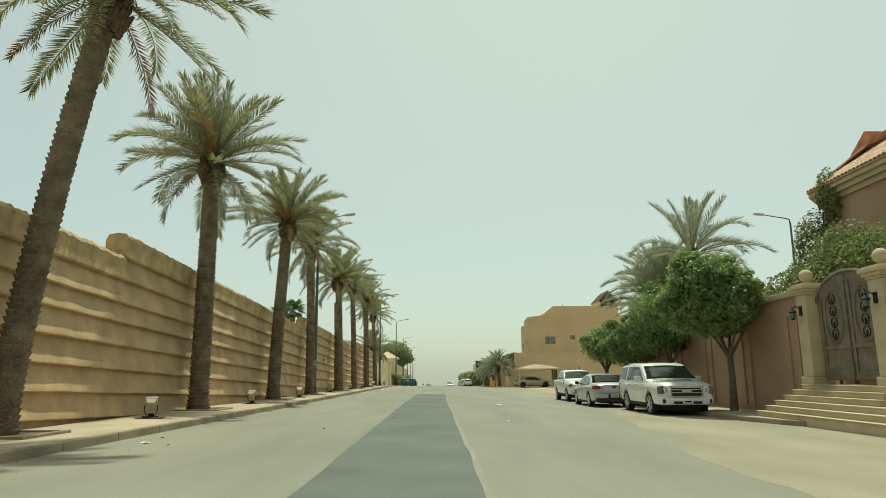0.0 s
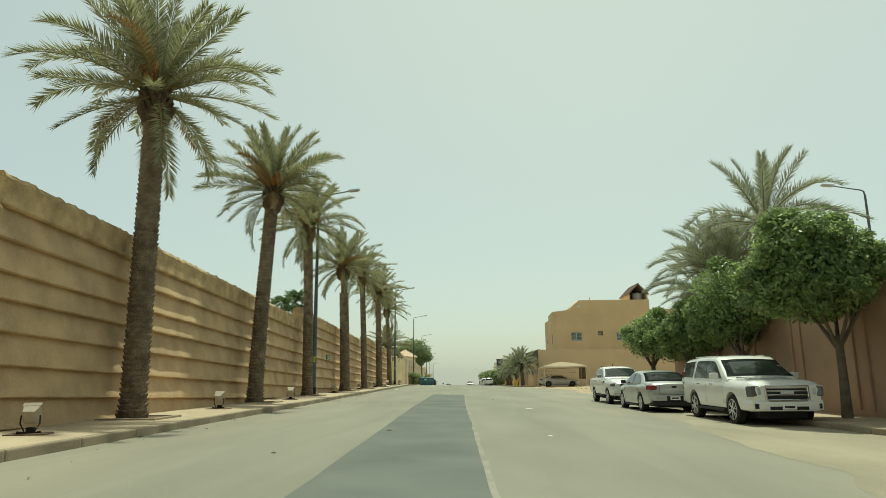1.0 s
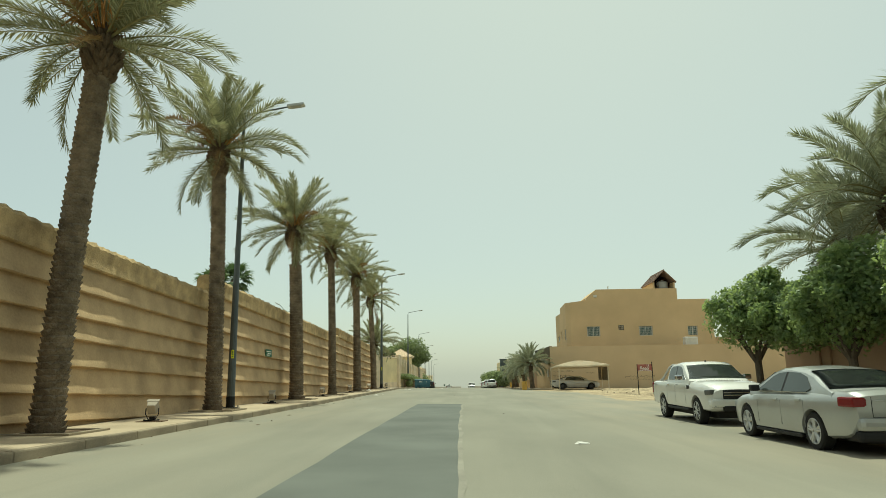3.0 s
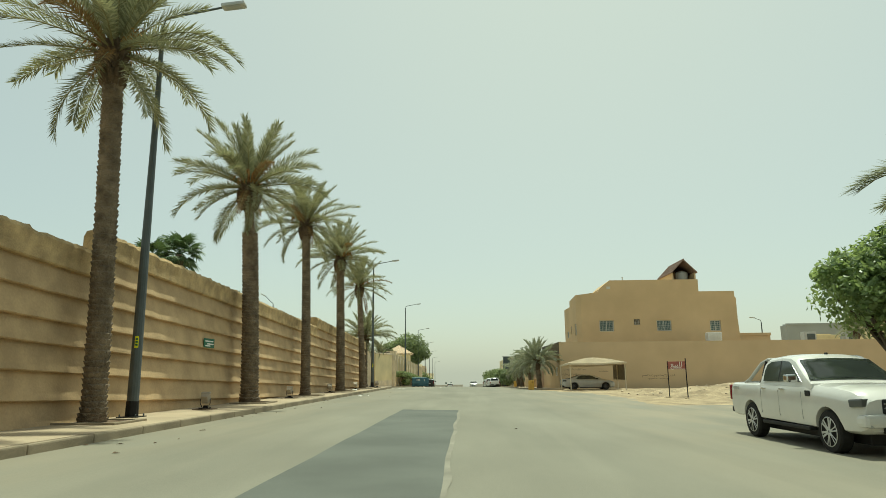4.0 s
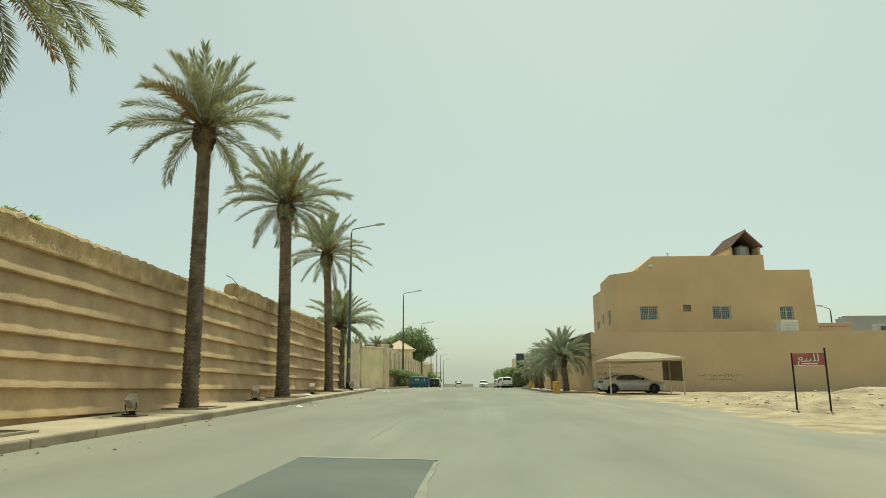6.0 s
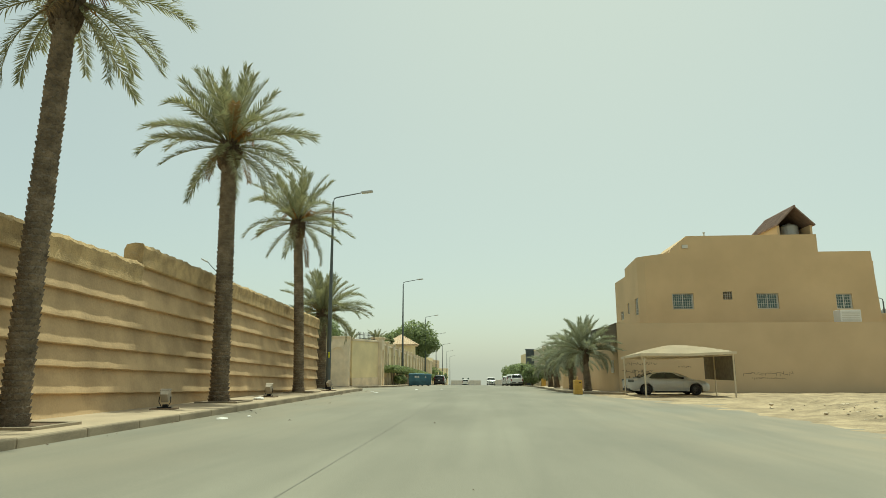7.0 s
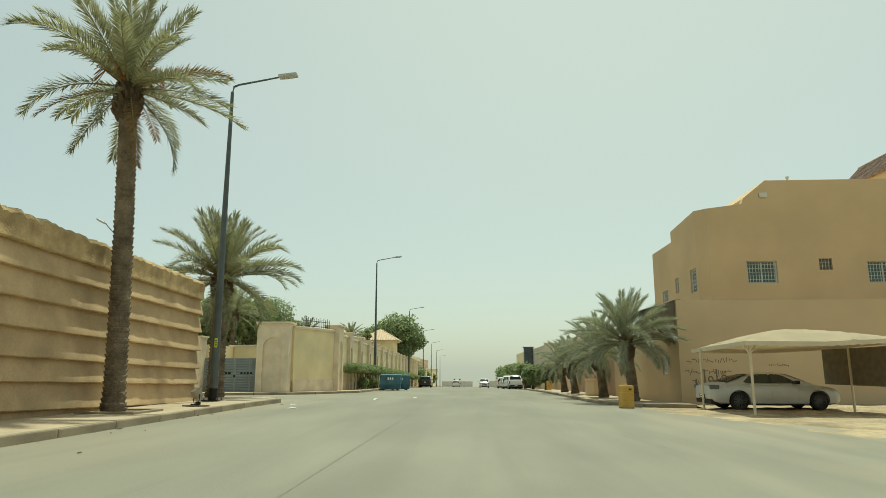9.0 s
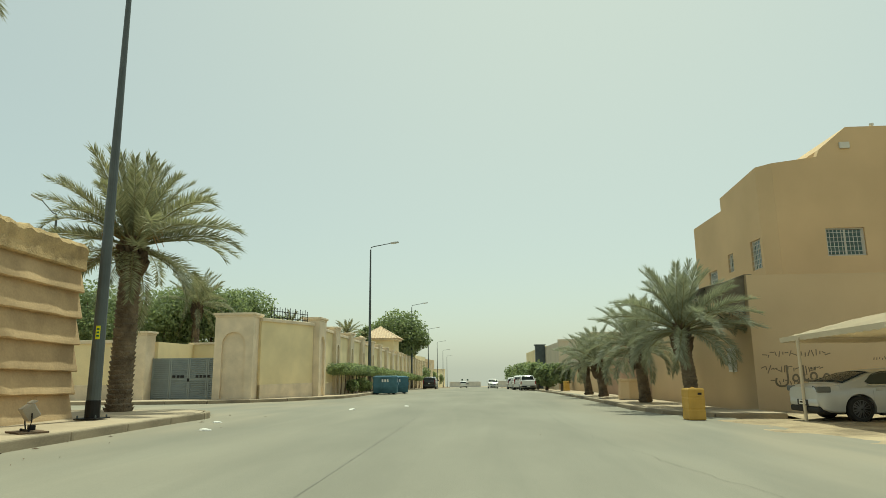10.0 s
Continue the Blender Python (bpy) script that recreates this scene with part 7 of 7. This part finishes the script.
# trimmed table hedge on bare stems
for i, y in enumerate((115.5, 119.8, 124.1, 128.4, 132.8, 137.4, 142.4, 148, 154, 160, 167, 174, 182)):
    h = thing("table_hedge", "flat clipped hedge on bare stems along the cream wall", "hedge", (-8.35 + bend(y), y, gz(-8, y) + 0.15), group="clipped hedges")
    for s in (-1.2, 0.0, 1.2):
        part("stem", tube([(0, s, 0), (0.05, s + 0.05, 0.7), (0, s, 1.35)], [0.05, 0.04, 0.03], 6), BARK2, h)
    blobs = [(e, -2.1 + 0.42 * k, 1.62 + 0.03 * math.sin(3 * k), 0.5, 0.42, 0.36) for k in range(11) for e in (-0.32, 0.32)]
    leaves("foliage", blobs, 6500 if y < 145 else 3000, 0.085 if y < 145 else 0.13, OLIVE, h, 60 + i, shell=0.7)
for i, (y, r) in enumerate(((115.8, 0.42), (119.6, 0.5), (122, 0.4))):
    b = thing("shrub", "low round clipped shrub by the cream wall", "shrub", (-7.9 + bend(y), y, gz(-7.9, y) + 0.15), group="low shrubs")
    part("stem", tube([(0, 0, 0), (0, 0, r)], 0.03, 5), BARK2, b)
    leaves("foliage", [(0, 0, r + 0.1, r, r, r)], 700, 0.09, OLIVE, b, 80 + i)


# blue skips
def skip(x, y, turn):
    """A tall steel rubbish skip, narrowing below, with side pockets, ribs and a split lid."""
    s = thing("skip", "dented blue steel rubbish skip with pale marks", "skip", (x, y, gz(x, y)), turn, "blue skips")
    body = part("body", prism([(-0.80, 0.10), (0.80, 0.10), (0.98, 0.52), (1.04, 1.22), (-1.04, 1.22), (-0.98, 0.52)], "x", -0.85, 0.85), SKIPBLUE, s)
    cut(body, [prism([(-0.74, 0.16), (0.74, 0.16), (0.92, 0.54), (0.98, 1.4), (-0.98, 1.4), (-0.92, 0.54)], "x", -0.80, 0.80)])
    for a, b in ((-1.09, -1.03), (1.03, 1.09)):
        part("rim", box(-0.90, 0.90, a, b, 1.15, 1.26, 0.01), SKIPBLUE, s)
    for a, b in ((-0.92, -0.86), (0.86, 0.92)):
        part("rim", box(a, b, -1.03, 1.03, 1.15, 1.26, 0.01), SKIPBLUE, s)
        part("lifting_pocket", box(min(a, b) - 0.02, max(a, b) + 0.02, -0.55, 0.55, 0.66, 0.86, 0.02), SKIPBLUE, s)
    for a in (-0.8, -0.27, 0.27, 0.8):
        part("rib", prism([(-0.84, 0.12), (-1.02, 0.52), (-1.075, 1.16), (-1.0, 1.16), (-0.94, 0.54), (-0.76, 0.12)], "x", a - 0.03, a + 0.03), SKIPBLUE, s)
    for a in (-0.6, 0.6):
        for b in (-0.55, 0.55):
            part("castor", lathe([(0.10, -0.03), (0.10, 0.03)], 12, m=Matrix.Translation((a, b, 0.10)), axis="y"), RUBBER, s)
    for a, b in ((-0.24, -0.12), (-0.05, 0.07), (0.14, 0.26)):
        part("painted_mark", box(a, b, -1.06, -1.046, 0.90, 1.10), WHITE, s)
    part("lid", box(-0.86, 0.86, -0.1, 1.06, 1.27, 1.30, 0.01, m=pose(0, 0, 0, 2, 0, 0)), SKIPBLUE, s)
    return s


skip(-6.8, 120.7, 6)
skip(-6.4, 123.4, 12)


# trees beyond the walls and down the street
def far_tree(x, y, h, r, seed, count=5000, material=None, label="leafy tree showing over the garden walls", size=0.28):
    t = thing("tree", label, "tree", (x, y, gz(x, y)), group="garden trees")
    rng = random.Random(seed)
    part("trunk", tube([(0, 0, -0.3), (0.1, 0, h * 0.4), (0, 0.1, h * 0.7)], [0.22, 0.17, 0.1], 8), BARK2, t)
    for i in range(5):
        a = i * 1.3
        part("limb", tube([(0, 0, h * 0.4), (r * 0.4 * math.cos(a), r * 0.4 * math.sin(a), h * 0.62), (r * 0.7 * math.cos(a), r * 0.7 * math.sin(a), h * 0.8)], [0.1, 0.07, 0.03], 5), BARK2, t)
    blobs = [(0, 0, h - r * 0.8, r, r, r * 0.8)] + [(rng.uniform(-r, r) * 0.75, rng.uniform(-r, r) * 0.75, h - r * rng.uniform(0.4, 1.5), r * rng.uniform(0.4, 0.65), r * rng.uniform(0.4, 0.65), r * rng.uniform(0.35, 0.6)) for _ in range(7)]
    leaves("crown", blobs, count, size, material or OLIVE, t, seed, shell=0.7)
    return t


for i, (x, y, h, r) in enumerate(((-18.6, 123, 8.3, 2.4), (-17.9, 116, 7.4, 2.2), (-20, 113, 7.0, 2.8), (-24.5, 112, 7.3, 3.0), (-29, 112, 7.4, 3.0), (-19.5, 130, 6.8, 1.9), (-12.6, 172, 12.0, 4.0), (-14.4, 182, 11.8, 4.0), (-17.5, 180, 10.5, 4.0), (-13.8, 145, 5.6, 1.2))):
    far_tree(x, y, h, r, 200 + i, 20000 if i < 6 else 15000, OLIVE, size=0.13 if i < 6 else 0.27)
slim = thing("tree", "slim dark evergreen tree behind the cream wall", "tree", (-15.2, 157.6, gz(-8, 141) + 1.2), group="garden trees")
part("trunk", tube([(0, 0, -0.3), (0, 0, 3.0), (0, 0, 5.5)], [0.10, 0.08, 0.03], 6), BARK2, slim)
leaves("crown", clumpy([(0, 0, 4.6, 0.42, 0.42, 2.4)], 5, 10), 2600, 0.13, OLIVE, slim, 251, shell=0.8)
for i, (x, y, h, r) in enumerate(((9.0, 146, 3.0, 1.2), (8.4, 158, 3.4, 1.5), (8.0, 168, 3.8, 1.7), (7.8, 176, 4.2, 1.9), (8.0, 186, 4.6, 2.2), (8.4, 198, 5.0, 2.5), (8.4, 212, 5.4, 2.8), (8.4, 232, 5.6, 3.0), (9, 260, 6, 3.2))):
    far_tree(x, y, h, r, 220 + i, 2600, OLIVE, "dusty street tree far along the pavement")
for i, (x, y) in enumerate(((-12.2, 200), (-13.4, 240), (-14.4, 280))):
    far_tree(x, y, 4.4, 1.8, 240 + i, 1500, OLIVE, "dusty street tree by a far garden wall")

# buildings far down the right side and the end of the street
WIN3 = [(a, z, 1.4, 1.3) for a in (-3, 1.5) for z in (2.0, 5.2)]
far_block("house", 11.4, 24, 140, 158, fall(138), fall(138) + 5.4, PALEHOUSE, "pale flat-roofed house down the street", WIN3)
far_block("house", 10.8, 24, 164, 190, fall(164), fall(164) + 6.4, PALEHOUSE, "pale flat-roofed house far down the street", WIN3)
far_block("house", 10.8, 24, 196, 236, fall(196), fall(196) + 7.4, LIME, "pale house far down the street", WIN3)
tower = thing("water_tower", "dark square tower beside a far house", "tower", (9.95, 185.0, fall(185)))
part("wall", box(-0.8, 0.8, -0.8, 0.8, -0.5, 7.2, 0.02), STEEL, tower)
part("roof", box(-0.95, 0.95, -0.95, 0.95, 7.2, 7.35, 0.02), STEEL, tower)
far_block("house", -27, -13.2, 200, 220, fall(200), fall(200) + 6.5, LIME, "cream flat-roofed house far down the street", WIN3)
far_block("house", -29, -15, 240, 270, fall(240), fall(240) + 7.5, HOUSEWALL, "ochre flat-roofed house far down the street", WIN3)
for y0, y1 in ((128, 160), (160, 240), (240, 330)):
    tagged(part("street_wall", prism([(y0, fall(y0) - 1.2), (y1, fall(y1) - 1.2), (y1, fall(y1) + 2.4), (y0, fall(y0) + 2.4)], "x", 10.2, 10.5), HOUSEWALL if y0 < 130 else PALEHOUSE), "dusty garden wall along the street", "wall", kind="structure")
far_block("house", -30, -4, 620, 640, fall(620), fall(620) + 4, HAZYWALL, "hazy pale building at the far end of the street", WIN3)
far_block("house", 6, 40, 700, 720, fall(700), fall(700) + 5, HAZYWALL, "hazy pale building at the far end of the street", WIN3)
